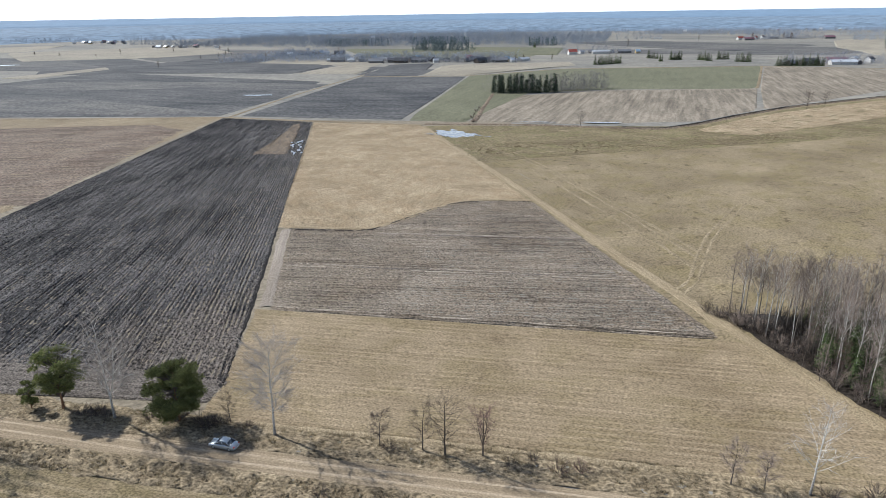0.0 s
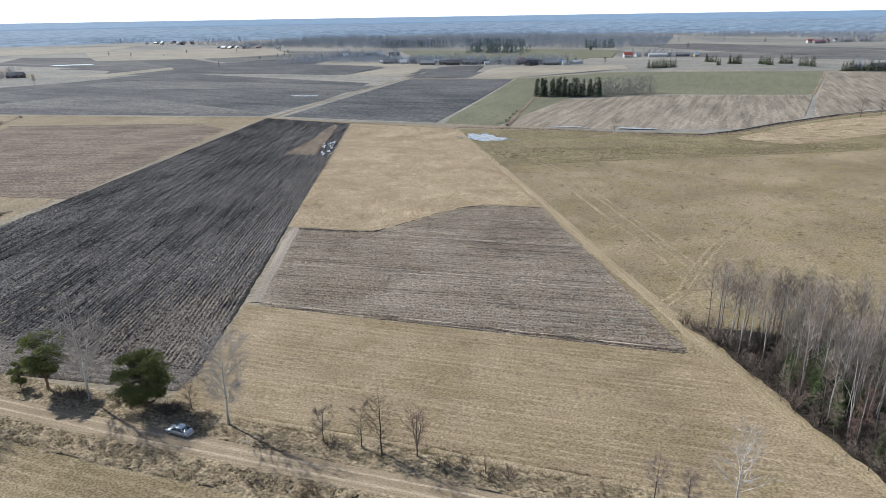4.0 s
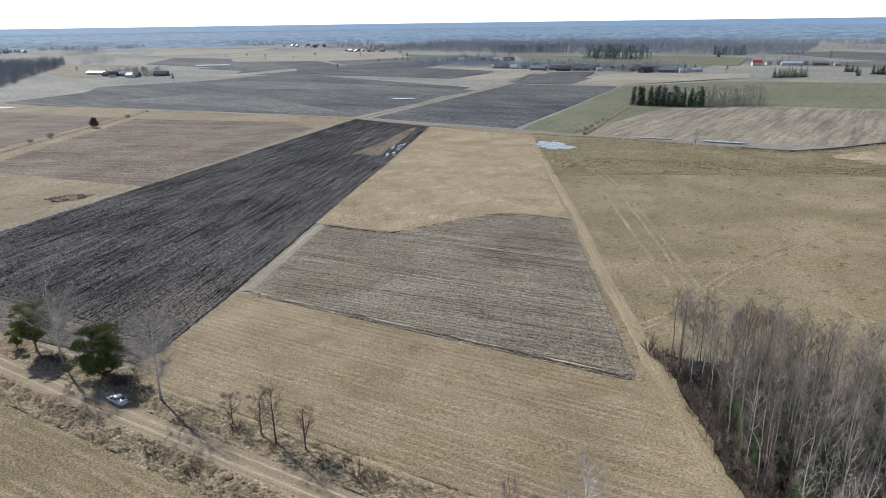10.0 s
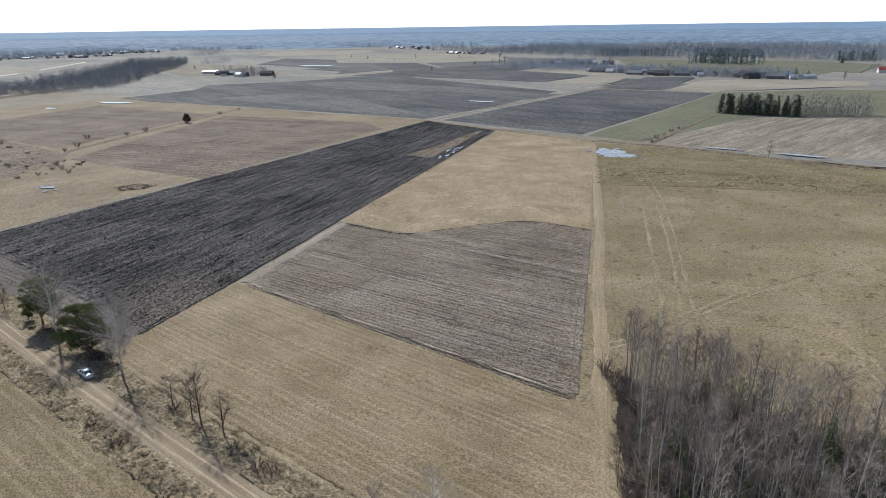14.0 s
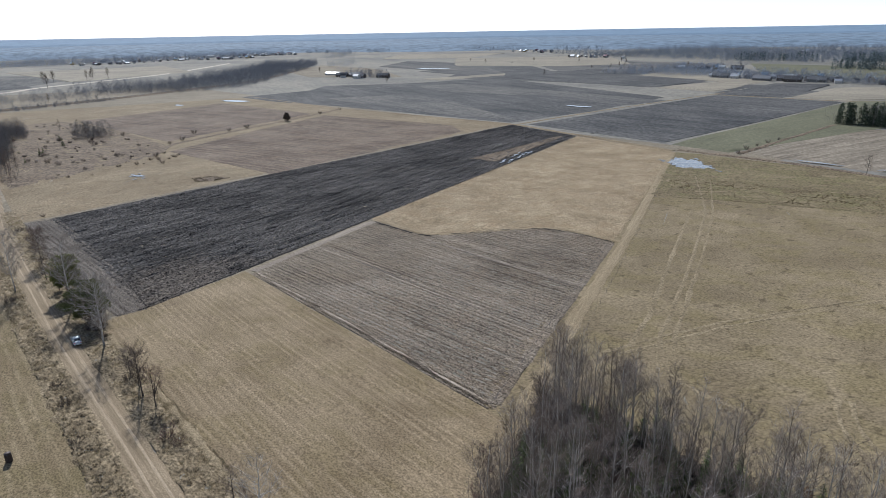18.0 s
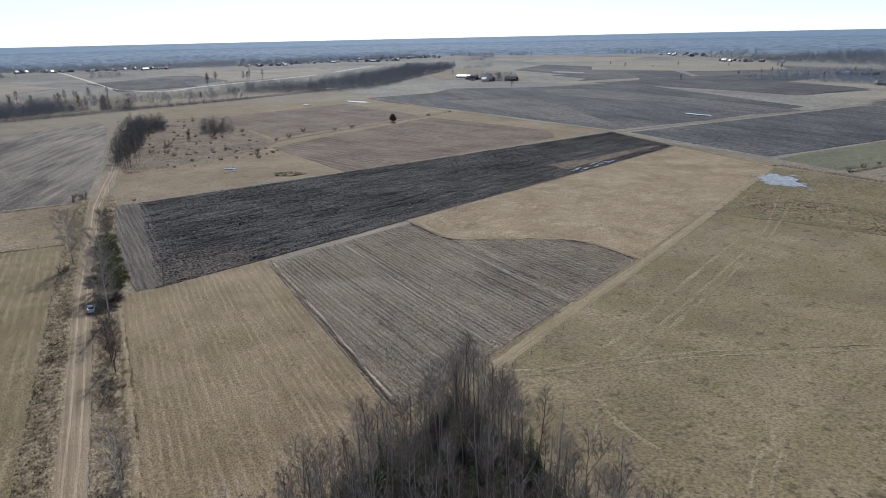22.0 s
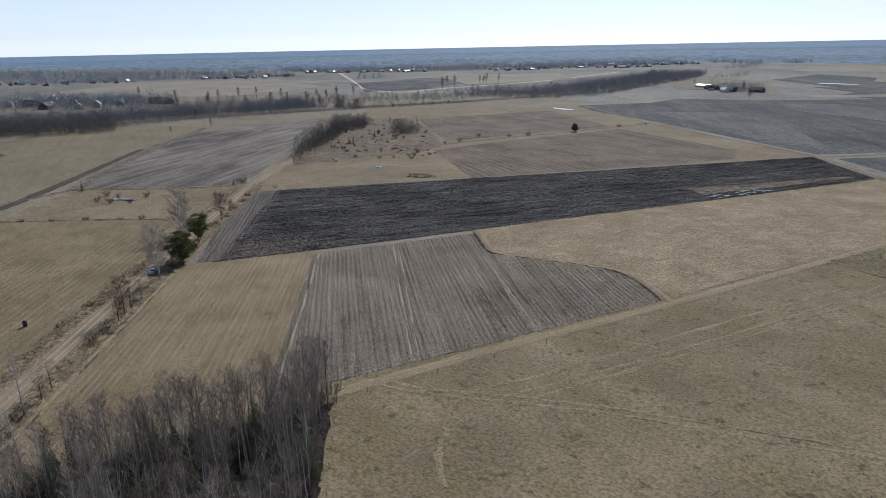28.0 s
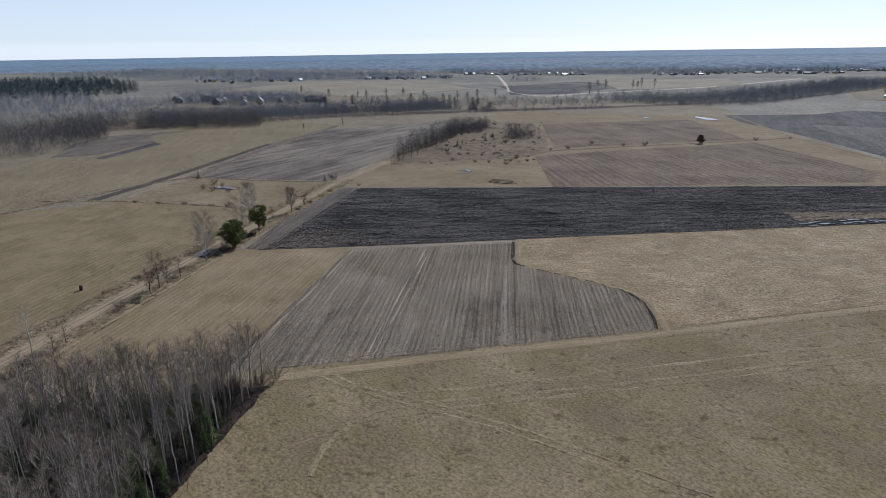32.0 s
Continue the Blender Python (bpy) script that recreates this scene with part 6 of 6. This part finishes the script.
FARKINDS = ("far_white", "far_red", "far_grey", "far_plaster", "far_grey", "far_white", "far_ochre", "far_grey", "far_shed", "far_plaster")
USED = set()


def build(kind, x, y, rz, s=1.0):
    ob, lab, cat = HOUSES[kind]
    if kind not in USED:
        USED.add(kind)
        stand(ob, x, y, rz, s, 0.35)
        return tagged(ob, lab, cat, "village buildings")
    return place(ob, x, y, rz, s, 0.35)


for kind, x, y, rz in (("cottage_red", -8, 1345, 20), ("barn_white", 48, 1372, 10), ("cottage_grey", 30, 1385, 30), ("barn_grey", 95, 1380, 5), ("cottage_white", -150, 1140, 15), ("barn_grey", -128, 1122, 8), ("cottage_blue", -118, 1140, 60),
                       ("barn_grey", -428, 1140, 15), ("cottage_grey", -404, 1150, 100), ("village_white", -398, 1128, 10), ("barn_grey", -345, 1108, 10), ("cottage_blue", -372, 1180, 40), ("barn_dark", -318, 1130, 15), ("barn_dark", -300, 1112, 12), ("cottage_grey", -330, 1150, 80), ("barn_grey", -272, 1130, 8), ("cottage_blue", -290, 1190, 50), ("cottage_grey", -258, 1160, 20), ("barn_dark", -250, 1150, 100), ("cottage_grey", -205, 1250, 20), ("barn_dark", -175, 1160, 30), ("village_red", -190, 1180, 5), ("barn_dark", -160, 1110, 60),
                       ("village_white", -614, 1345, 20), ("barn_grey", -585, 1372, 10), ("cottage_blue", -560, 1390, 60), ("village_white", -545, 1385, 10), ("cottage_grey", -640, 1370, 20), ("barn_dark", -520, 1400, 20),
                       ("barn_purple", 370, 1045, 10), ("barn_white", 366, 1008, 5), ("cottage_grey", 300, 1010, 40), ("barn_dark", 330, 1030, 20), ("cottage_white", 420, 1060, 40), ("barn_dark", 440, 1000, 120),
                       ("cottage_red", 453, 2010, 20), ("cottage_red", 500, 2040, 60), ("barn_grey", 560, 2085, 10), ("barn_grey", 610, 2110, 10), ("barn_purple", 470, 1990, 20), ("cottage_white", 540, 2120, 30), ("barn_purple", 700, 2060, 15),
                       ("barn_white", -1070, 768, 20), ("barn_dark", -1010, 752, 30), ("cottage_white", -985, 738, 60), ("barn_dark", -950, 752, 20), ("village_white", -938, 738, 15), ("barn_dark", -925, 790, 30), ("cottage_grey", -965, 770, 20), ("barn_grey", -990, 770, 20),
                       ("cottage_grey", -765, -384, 30), ("barn_dark", -756, -322, 60), ("village_red", -771, -275, 20), ("cottage_white", -790, -350, 10), ("cottage_white", -805, -254, 45), ("barn_dark", -804, -175, 100), ("cottage_grey", -760, -300, 10), ("barn_purple", -830, -300, 30), ("village_white", -795, -225, 80), ("cottage_red", -850, -340, 20)):
    build(kind, x, y, rz)
RV = random.Random(77)
VILL = ("village_white", "village_red", "cottage_grey", "cottage_white", "barn_dark", "village_white", "cottage_blue", "cottage_grey", "barn_white", "cottage_grey")
LINES = ((34, [(-2290, -130), (-2280, 20), (-2255, 320)]), (46, [(-2290, 560), (-2210, 640), (-2390, 880), (-2260, 1060), (-2380, 1200)]), (22, [(-2480, 1290), (-2510, 1460)]), (30, [(-2450, 700), (-2560, 1100), (-2600, 1400)]),
         (14, [(-1460, -760), (-1400, -590), (-1590, -497)]), (20, [(-1740, -395), (-1920, -115)]), (16, [(-1806, 2142), (-1690, 2130), (-1580, 2030)]), (12, [(-1240, 1760), (-1060, 1740)]), (10, [(-900, 2350), (-500, 2420)]), (14, [(350, 2800), (1050, 2850)]))
k = 0
for count, line in LINES:
    for n in range(count):
        q = (n + RV.random()) / count * (len(line) - 1)
        i = min(int(q), len(line) - 2)
        (x0, y0), (x1, y1) = line[i], line[i + 1]
        x, y = x0 + (x1 - x0) * (q - i) + RV.gauss(0, 32), y0 + (y1 - y0) * (q - i) + RV.gauss(0, 22)
        build(FARKINDS[k % 10], x, y, RV.uniform(0, 180), RV.uniform(0.8, 1.15))
        k += 1
far_wood("garden_trees", [q for n, line in LINES for q in band(line, -60, 60)], 2400, 6, 13, MID, "bare garden trees among far village houses", blades=26, width=0.024, seed=24)
for k, (x, y) in enumerate(((-448, 1150), (-436, 1180), (-415, 1175), (-388, 1150), (-360, 1140), (-352, 1165), (-340, 1185), (-312, 1165), (-285, 1150), (-270, 1180), (-240, 1120), (-226, 1150), (-215, 1190), (-186, 1130), (-140, 1165), (-105, 1120), (-90, 1150), (-600, 1400), (-570, 1360), (-630, 1390), (10, 1375), (70, 1395), (120, 1370), (345, 1060), (390, 1020), (410, 1090))):
    build(VILL[(k * 3) % 10], x, y, 15 + (k * 37) % 90, 0.75 + 0.02 * (k % 9))
for kind, x, y, rz in (("barn_grey", -721, -350, 30), ("cottage_white", -757, -352, 20), ("barn_dark", -711, -282, 10), ("village_white", -704, -240, 25), ("cottage_blue", -735, -230, 15), ("barn_purple", -800, -164, 40), ("cottage_grey", -769, -213, 10)):
    build(kind, x, y, rz)


# ---- fence along the track ----
def post(h, seed):
    r = random.Random(seed)
    bm = bmesh.new()
    bmesh.ops.create_cone(bm, cap_ends=True, segments=7, radius1=0.05, radius2=0.042, depth=h + 0.3, matrix=pose(0, 0, (h + 0.3) / 2 - 0.3, r.uniform(-2, 2), r.uniform(-2, 2), 0))
    for v in bm.verts:
        v.co += vrand(r, 0.008)
    me = bpy.data.meshes.new("post")
    bm.to_mesh(me)
    bm.free()
    me.materials.append(M["wood_post"])
    return me


POSTS = [post(1.2, k) for k in range(3)]


def fence(name, line, gap, label):
    root = tagged(new(name), label, "fence")
    pts = [Vector((x, y, 0)) for x, y in line]
    rf = random.Random(len(line) + 4)
    tops = []
    for a, b in zip(pts[:-1], pts[1:]):
        n = max(1, int((b - a).length / gap))
        for k in range(n):
            p = a.lerp(b, (k + rf.uniform(-0.12, 0.12)) / n)
            ob = new("post", POSTS[k % 3])
            ob.matrix_world = pose(p.x, p.y, land(p.x, p.y), rf.uniform(-6, 6), rf.uniform(-6, 6), rf.uniform(0, 360))
            ob.parent = root
            tops.append(Vector((p.x, p.y, land(p.x, p.y))))
    for h in (0.55, 1.05):
        g = Geo()
        for a, b in zip(tops[:-1], tops[1:]):
            m = a.lerp(b, 0.5) + Vector((0, 0, -0.05))
            g.tube([a + Vector((0, 0, h)), m + Vector((0, 0, h)), b + Vector((0, 0, h))], [0.006] * 3, 3)
        part_mesh("wire", g.mesh("wire", M["wire"]), root)


fence("pasture_fence", [(33.5, 134.5), (14.5, 176), (-8.5, 226), (-52.5, 319), (-94, 406)], 7.4, "weathered wooden post and wire fence along the grass track")
fence("wood_fence", [(35, 134.6), (62, 135), (92, 135.2)], 5.5, "low post and wire fence along the edge of the birch wood")
fence("meadow_fence", [(-119, 62), (-120, 30), (-120, -12)], 6.0, "old post fence along a ditch in the meadow")

# ---- car ----
def lathe_wheel(parent, x, y, r=0.31):
    w = bmesh.new()
    bmesh.ops.create_cone(w, cap_ends=True, segments=24, radius1=r, radius2=r, depth=0.2, matrix=pose(x, y, r, 90, 0, 0))
    bmesh.ops.bevel(w, geom=[e for e in w.edges if e.calc_length() < 0.15], offset=0.03, segments=2, affect="EDGES")
    tyre = part("wheel", w, M["tyre"], parent)
    c = bmesh.new()
    s = 1 if y > 0 else -1
    bmesh.ops.create_cone(c, cap_ends=True, segments=20, radius1=r * 0.66, radius2=r * 0.55, depth=0.05, matrix=pose(x, y + s * 0.105, r, -90 * s, 0, 0))
    part("rim", c, M["alloy"], tyre)


M["tyre"] = plain("black_rubber", (0.02, 0.02, 0.02), 0.8)
M["alloy"] = plain("alloy_rim", (0.5, 0.51, 0.52), 0.35, 0.8, 0.05)
M["glass_dark"] = plain("tinted_car_glass", (0.02, 0.025, 0.03), 0.05, 0, 0.02, spec=1.0)
M["lamp_clear"] = plain("clear_headlight", (0.7, 0.72, 0.74), 0.1, 0, 0.02, spec=0.9)
M["lamp_red"] = plain("red_tail_light", (0.4, 0.03, 0.02), 0.2, 0, 0.02)


def paint():
    m, nt, b = nodes_of("silver_blue_paint")
    b.inputs["Base Color"].default_value = (0.36, 0.395, 0.415, 1)
    b.inputs["Metallic"].default_value, b.inputs["Roughness"].default_value = 0.55, 0.32
    b.inputs["Coat Weight"].default_value, b.inputs["Coat Roughness"].default_value = 0.8, 0.06
    return m


M["paint"] = paint()


def loft(sections):
    """A skin through cross-sections of equal count."""
    bm = bmesh.new()
    rings = [[bm.verts.new(p) for p in s] for s in sections]
    n = len(rings[0])
    for a, b in zip(rings[:-1], rings[1:]):
        for i in range(n):
            j = (i + 1) % n
            bm.faces.new((a[i], a[j], b[j], b[i]))
    bm.faces.new(rings[0][::-1])
    bm.faces.new(rings[-1])
    bmesh.ops.recalc_face_normals(bm, faces=bm.faces[:])
    for f in bm.faces:
        f.smooth = True
    return bm


def sedan():
    root = new("car")
    prof = ((-2.28, 0.62, 0.62, 0.34), (-2.2, 0.76, 0.74, 0.26), (-1.9, 0.83, 0.86, 0.2), (-1.2, 0.86, 0.92, 0.18), (0.0, 0.87, 0.92, 0.18), (0.9, 0.87, 0.9, 0.18), (1.6, 0.85, 0.8, 0.2), (2.1, 0.78, 0.68, 0.25), (2.3, 0.64, 0.54, 0.36))
    secs = []
    for x, w, top, bot in prof:
        mid = (top + bot) / 2
        secs.append([(x, -w, mid), (x, -w * 0.98, top - 0.1), (x, -w * 0.9, top - 0.02), (x, -w * 0.5, top + 0.03), (x, w * 0.5, top + 0.03), (x, w * 0.9, top - 0.02), (x, w * 0.98, top - 0.1), (x, w, mid), (x, w * 0.96, bot), (x, -w * 0.96, bot)])
    body = part("body", loft(secs), M["paint"], root)
    cab = ((-1.62, 0.76, 0.9, 0.9), (-1.05, 0.72, 0.9, 1.3), (-0.75, 0.66, 0.9, 1.42), (0.1, 0.66, 0.9, 1.45), (0.45, 0.68, 0.9, 1.36), (1.15, 0.78, 0.88, 0.89))
    gl = []
    for x, w, z0, z1 in cab:
        gl.append([(x, -w - 0.07, z0), (x, -w + 0.02, z1 - 0.03), (x, w - 0.02, z1 - 0.03), (x, w + 0.07, z0)])
    part("glasshouse", loft(gl), M["glass_dark"], root, "dark tinted glass")
    rf = []
    for x, w, z in ((-1.0, 0.66, 1.3), (-0.75, 0.66, 1.41), (-0.3, 0.66, 1.45), (0.1, 0.66, 1.445), (0.42, 0.67, 1.36)):
        rf.append([(x, -w, z - 0.035), (x, -w * 0.6, z + 0.02), (x, w * 0.6, z + 0.02), (x, w, z - 0.035)])
    part("roof", loft(rf), M["paint"], root)
    for s in (-1, 1):
        for x0, x1, z0, z1 in ((-1.62, -0.98, 0.9, 1.32), (0.42, 1.18, 1.36, 0.88), (-0.28, -0.2, 0.9, 1.42)):
            bm = loft([[(x0 - 0.05, s * 0.8, z0), (x0 + 0.05, s * 0.8, z0), (x0 + 0.05, s * 0.74, z0), (x0 - 0.05, s * 0.74, z0)], [(x1 - 0.05, s * 0.71, z1), (x1 + 0.05, s * 0.71, z1), (x1 + 0.05, s * 0.65, z1), (x1 - 0.05, s * 0.65, z1)]])
            part("pillar", bm, M["paint"], root)
        part("headlight", box_bm(1.95, s * 0.62 - 0.16, 0.58, 2.2, s * 0.62 + 0.16, 0.7, 0.04), M["lamp_clear"], root)
        part("tail_light", box_bm(-2.24, s * 0.62 - 0.13, 0.62, -2.1, s * 0.62 + 0.13, 0.78, 0.03), M["lamp_red"], root)
        mr = part("side_mirror", box_bm(0.72, s * 0.95 - 0.1, 0.92, 0.86, s * 0.95 + 0.1, 1.05, 0.03), M["paint"], root)
        for x in (-0.55, 0.35):
            part("door_handle", box_bm(x - 0.1, s * 0.88 - 0.015, 0.74, x + 0.1, s * 0.88 + 0.015, 0.77, 0.005), M["alloy"], root)
        for x in (-1.36, 1.36):
            lathe_wheel(root, x, s * 0.77)
    part("front_bumper", box_bm(2.12, -0.66, 0.28, 2.36, 0.66, 0.48, 0.05), M["paint"], root)
    part("rear_bumper", box_bm(-2.36, -0.66, 0.3, -2.14, 0.66, 0.52, 0.05), M["paint"], root)
    part("grille", box_bm(2.24, -0.35, 0.5, 2.3, 0.35, 0.6, 0.01), M["tyre"], root)
    part("number_plate", box_bm(-2.37, -0.26, 0.4, -2.355, 0.26, 0.51), M["trim_white"], root)
    return root


car = sedan()
stand(car, -49.6, 71.3, 176, 1.0, 0.16)
tagged(car, "silver-blue sedan parked on the sandy roadside under a pine", "car")

# ---- small things ----
def barrel():
    root = new("barrel")
    secs = []
    for k in range(9):
        z = k / 8 * 0.95
        r = 0.31 + (0.012 if k in (2, 3, 5, 6) else 0)
        secs.append([(r * math.cos(a * math.pi / 8), r * math.sin(a * math.pi / 8), z) for a in range(16)])
    part("drum", loft(secs), M["drum"], root)
    part("lid", loft([[(0.29 * math.cos(a * math.pi / 8), 0.29 * math.sin(a * math.pi / 8), z) for a in range(16)] for z in (0.95, 0.97)]), M["drum"], root)
    return root


M["drum"] = plain("rusty_dark_steel", (0.06, 0.045, 0.04), 0.7, 0.3, 0.4)
b = stand(barrel(), -9.6, 53.2, 0, 1.6, 0.05)
tagged(b, "rusty dark steel drum standing in the mown meadow", "barrel")


# ---- grass, clods and stones ----
def tufts(name, spots, h0, h1, mat, label, blades=7, wide=0.05, category="grass"):
    rng = np.random.default_rng(len(spots) + 3)
    P = np.array(spots)
    n = len(P)
    z = lands(P[:, 0], P[:, 1])
    c = np.repeat(np.stack([P[:, 0], P[:, 1], z], 1), blades, 0)
    m = n * blades
    a = rng.uniform(0, 6.283, m)
    h = np.repeat(rng.uniform(h0, h1, n), blades) * rng.uniform(0.6, 1.1, m)
    off = rng.normal(size=(m, 2)) * (h * 0.25)[:, None]
    c[:, :2] += off
    out = np.stack([np.cos(a), np.sin(a)], 1)
    tip = c.copy()
    tip[:, :2] += out * (h * rng.uniform(0.2, 0.9, m))[:, None]
    tip[:, 2] += h
    s = np.stack([-np.sin(a), np.cos(a), np.zeros(m)], 1) * (wide * rng.uniform(0.6, 1.4, m))[:, None]
    V = np.stack([c - s, c + s, tip], 1).reshape(-1, 3)
    return tagged(new(name, fast_mesh(name, V, np.arange(len(V)).reshape(-1, 3), mat)), label, category, kind="stuff")


def spots_in(poly, n, seed, clump=0.0):
    rng = np.random.default_rng(seed)
    xs, ys = [p[0] for p in poly], [p[1] for p in poly]
    out = []
    while len(out) < n:
        x, y = rng.uniform(min(xs), max(xs)), rng.uniform(min(ys), max(ys))
        if in_poly(x, y, poly) and (not clump or noise.noise(Vector((x * clump, y * clump, seed))) > rng.uniform(-0.5, 0.35)):
            out.append((x, y))
    return out


NV = [(-190, 76.2), (-97, 73.2), (62, 71.8), (58, 77.2), (-40, 77.8), (-97, 78.6), (-190, 81)]
SV = [(-190, 65.5), (-60, 61.8), (62, 60.4), (62, 65), (-60, 66.4), (-190, 70)]
tufts("verge_grass", spots_in(NV, 9000, 1, 0.25), 0.2, 0.5, M["tuft"], "tall bleached dead grass on the verge", 8, 0.035)
tufts("bank_grass", spots_in(SV, 9000, 2, 0.25), 0.2, 0.5, M["tuft"], "tall bleached dead grass on the ditch bank", 8, 0.035)
tufts("verge_sedge", spots_in(NV, 700, 3, 0.18), 0.2, 0.5, M["tuft_dark"], "dark dead weeds on the verge", 8, 0.04)
tufts("bank_sedge", spots_in(SV, 700, 4, 0.18), 0.2, 0.5, M["tuft_dark"], "dark dead weeds on the ditch bank", 8, 0.04)
tufts("verge_edge_grass", spots_in([(-50, 77), (-10, 76.6), (57, 75.8), (57, 78.2), (-10, 78.8), (-50, 78.4)], 2600, 5, 0.2), 0.2, 0.4, M["tuft"], "pale standing grass at the meadow edge", 8, 0.04)
tufts("bog_sedge", spots_in([(-60, 345), (-44, 300), (-3, 316), (68, 344), (140, 378), (150, 395), (60, 372), (0, 350)], 1000, 6, 0.06), 0.25, 0.6, M["tuft_brown"], "brown sedge tussocks in boggy grass", 10, 0.12)
tufts("pasture_tussocks", spots_in([(35, 140), (-90, 400), (90, 400), (130, 250), (140, 130), (92, 137)], 6500, 7, 0.05), 0.08, 0.22, M["tuft_brown"], "short dark grass tussocks in the pasture", 6, 0.08)
tufts("pasture_grass", spots_in([(35, 140), (-90, 400), (90, 400), (130, 250), (140, 130), (92, 137)], 10000, 8, 0.05), 0.1, 0.25, M["tuft"], "short straw-coloured grass tufts in the pasture", 6, 0.06)
tufts("meadow_grass", spots_in(MEADOW, 7000, 9), 0.05, 0.12, M["tuft"], "short straw stubble in the meadow", 6, 0.05)
tufts("south_meadow_grass", spots_in(SOUTH, 5000, 10), 0.05, 0.12, M["tuft"], "short straw stubble in the meadow south of the road", 6, 0.05)
tufts("north_field_grass", spots_in(NORTH, 12000, 11, 0.04), 0.12, 0.35, M["tuft"], "bleached grass tufts in the north field", 6, 0.07)
tufts("hollow_sedge", spots_in([(-219, 159), (-217, 170), (-206, 174), (-203, 164), (-208, 157)], 420, 14, 0.3), 0.2, 0.5, M["tuft_dark"], "dark sedge in a wet hollow", 8, 0.08)
tufts("wood_grass", spots_in(WOOD, 3500, 12), 0.2, 0.6, M["tuft_dark"], "dead stalks on the woodland floor", 7, 0.03)
tufts("track_edge_grass", spots_in([(37, 124), (39, 124), (-92, 404), (-95, 404)], 900, 13), 0.12, 0.28, M["tuft"], "pale grass along the fence", 8, 0.05)


def clods(name, poly, n, s0, s1, mat, label, seed):
    """Lumps of turned soil."""
    rng = np.random.default_rng(seed)
    P = np.array(spots_in(poly, n, seed))
    base = np.array([(1, 0, 0), (-1, 0, 0), (0, 1, 0), (0, -1, 0), (0, 0, 1)], float)
    tri = np.array([(0, 2, 4), (2, 1, 4), (1, 3, 4), (3, 0, 4)])
    s = rng.uniform(s0, s1, n)
    V = base[None] * s[:, None, None] * rng.uniform(0.6, 1.3, (n, 5, 3))
    V[:, :, 0] += P[:, 0:1]
    V[:, :, 1] += P[:, 1:2]
    V[:, :, 2] += lands(P[:, 0], P[:, 1])[:, None] + 0.1
    F = tri[None] + (np.arange(n) * 5)[:, None, None]
    return tagged(new(name, fast_mesh(name, V.reshape(-1, 3), F.reshape(-1, 3), mat)), label, "soil", kind="stuff")


clods("plough_clods", BROWN, 14000, 0.05, 0.13, M["brown"], "dry clods of brown soil", 21)
clods("dark_clods", [(-58.5, 88), (-70, 120), (-92.5, 180), (-135, 300), (-222, 290), (-176, 90)], 14000, 0.08, 0.26, M["dark"], "wet dark clods of soil", 22)
clods("bank_clods", SV, 4500, 0.12, 0.38, M["verge"], "rough tussocks and dug lumps on the ditch bank", 24)
clods("headland_clods", [(-176, 80), (-97, 78.5), (-59, 82), (-58.5, 89), (-97, 92), (-176, 92)], 3000, 0.08, 0.22, M["headland"], "dry grey clods of soil", 23)
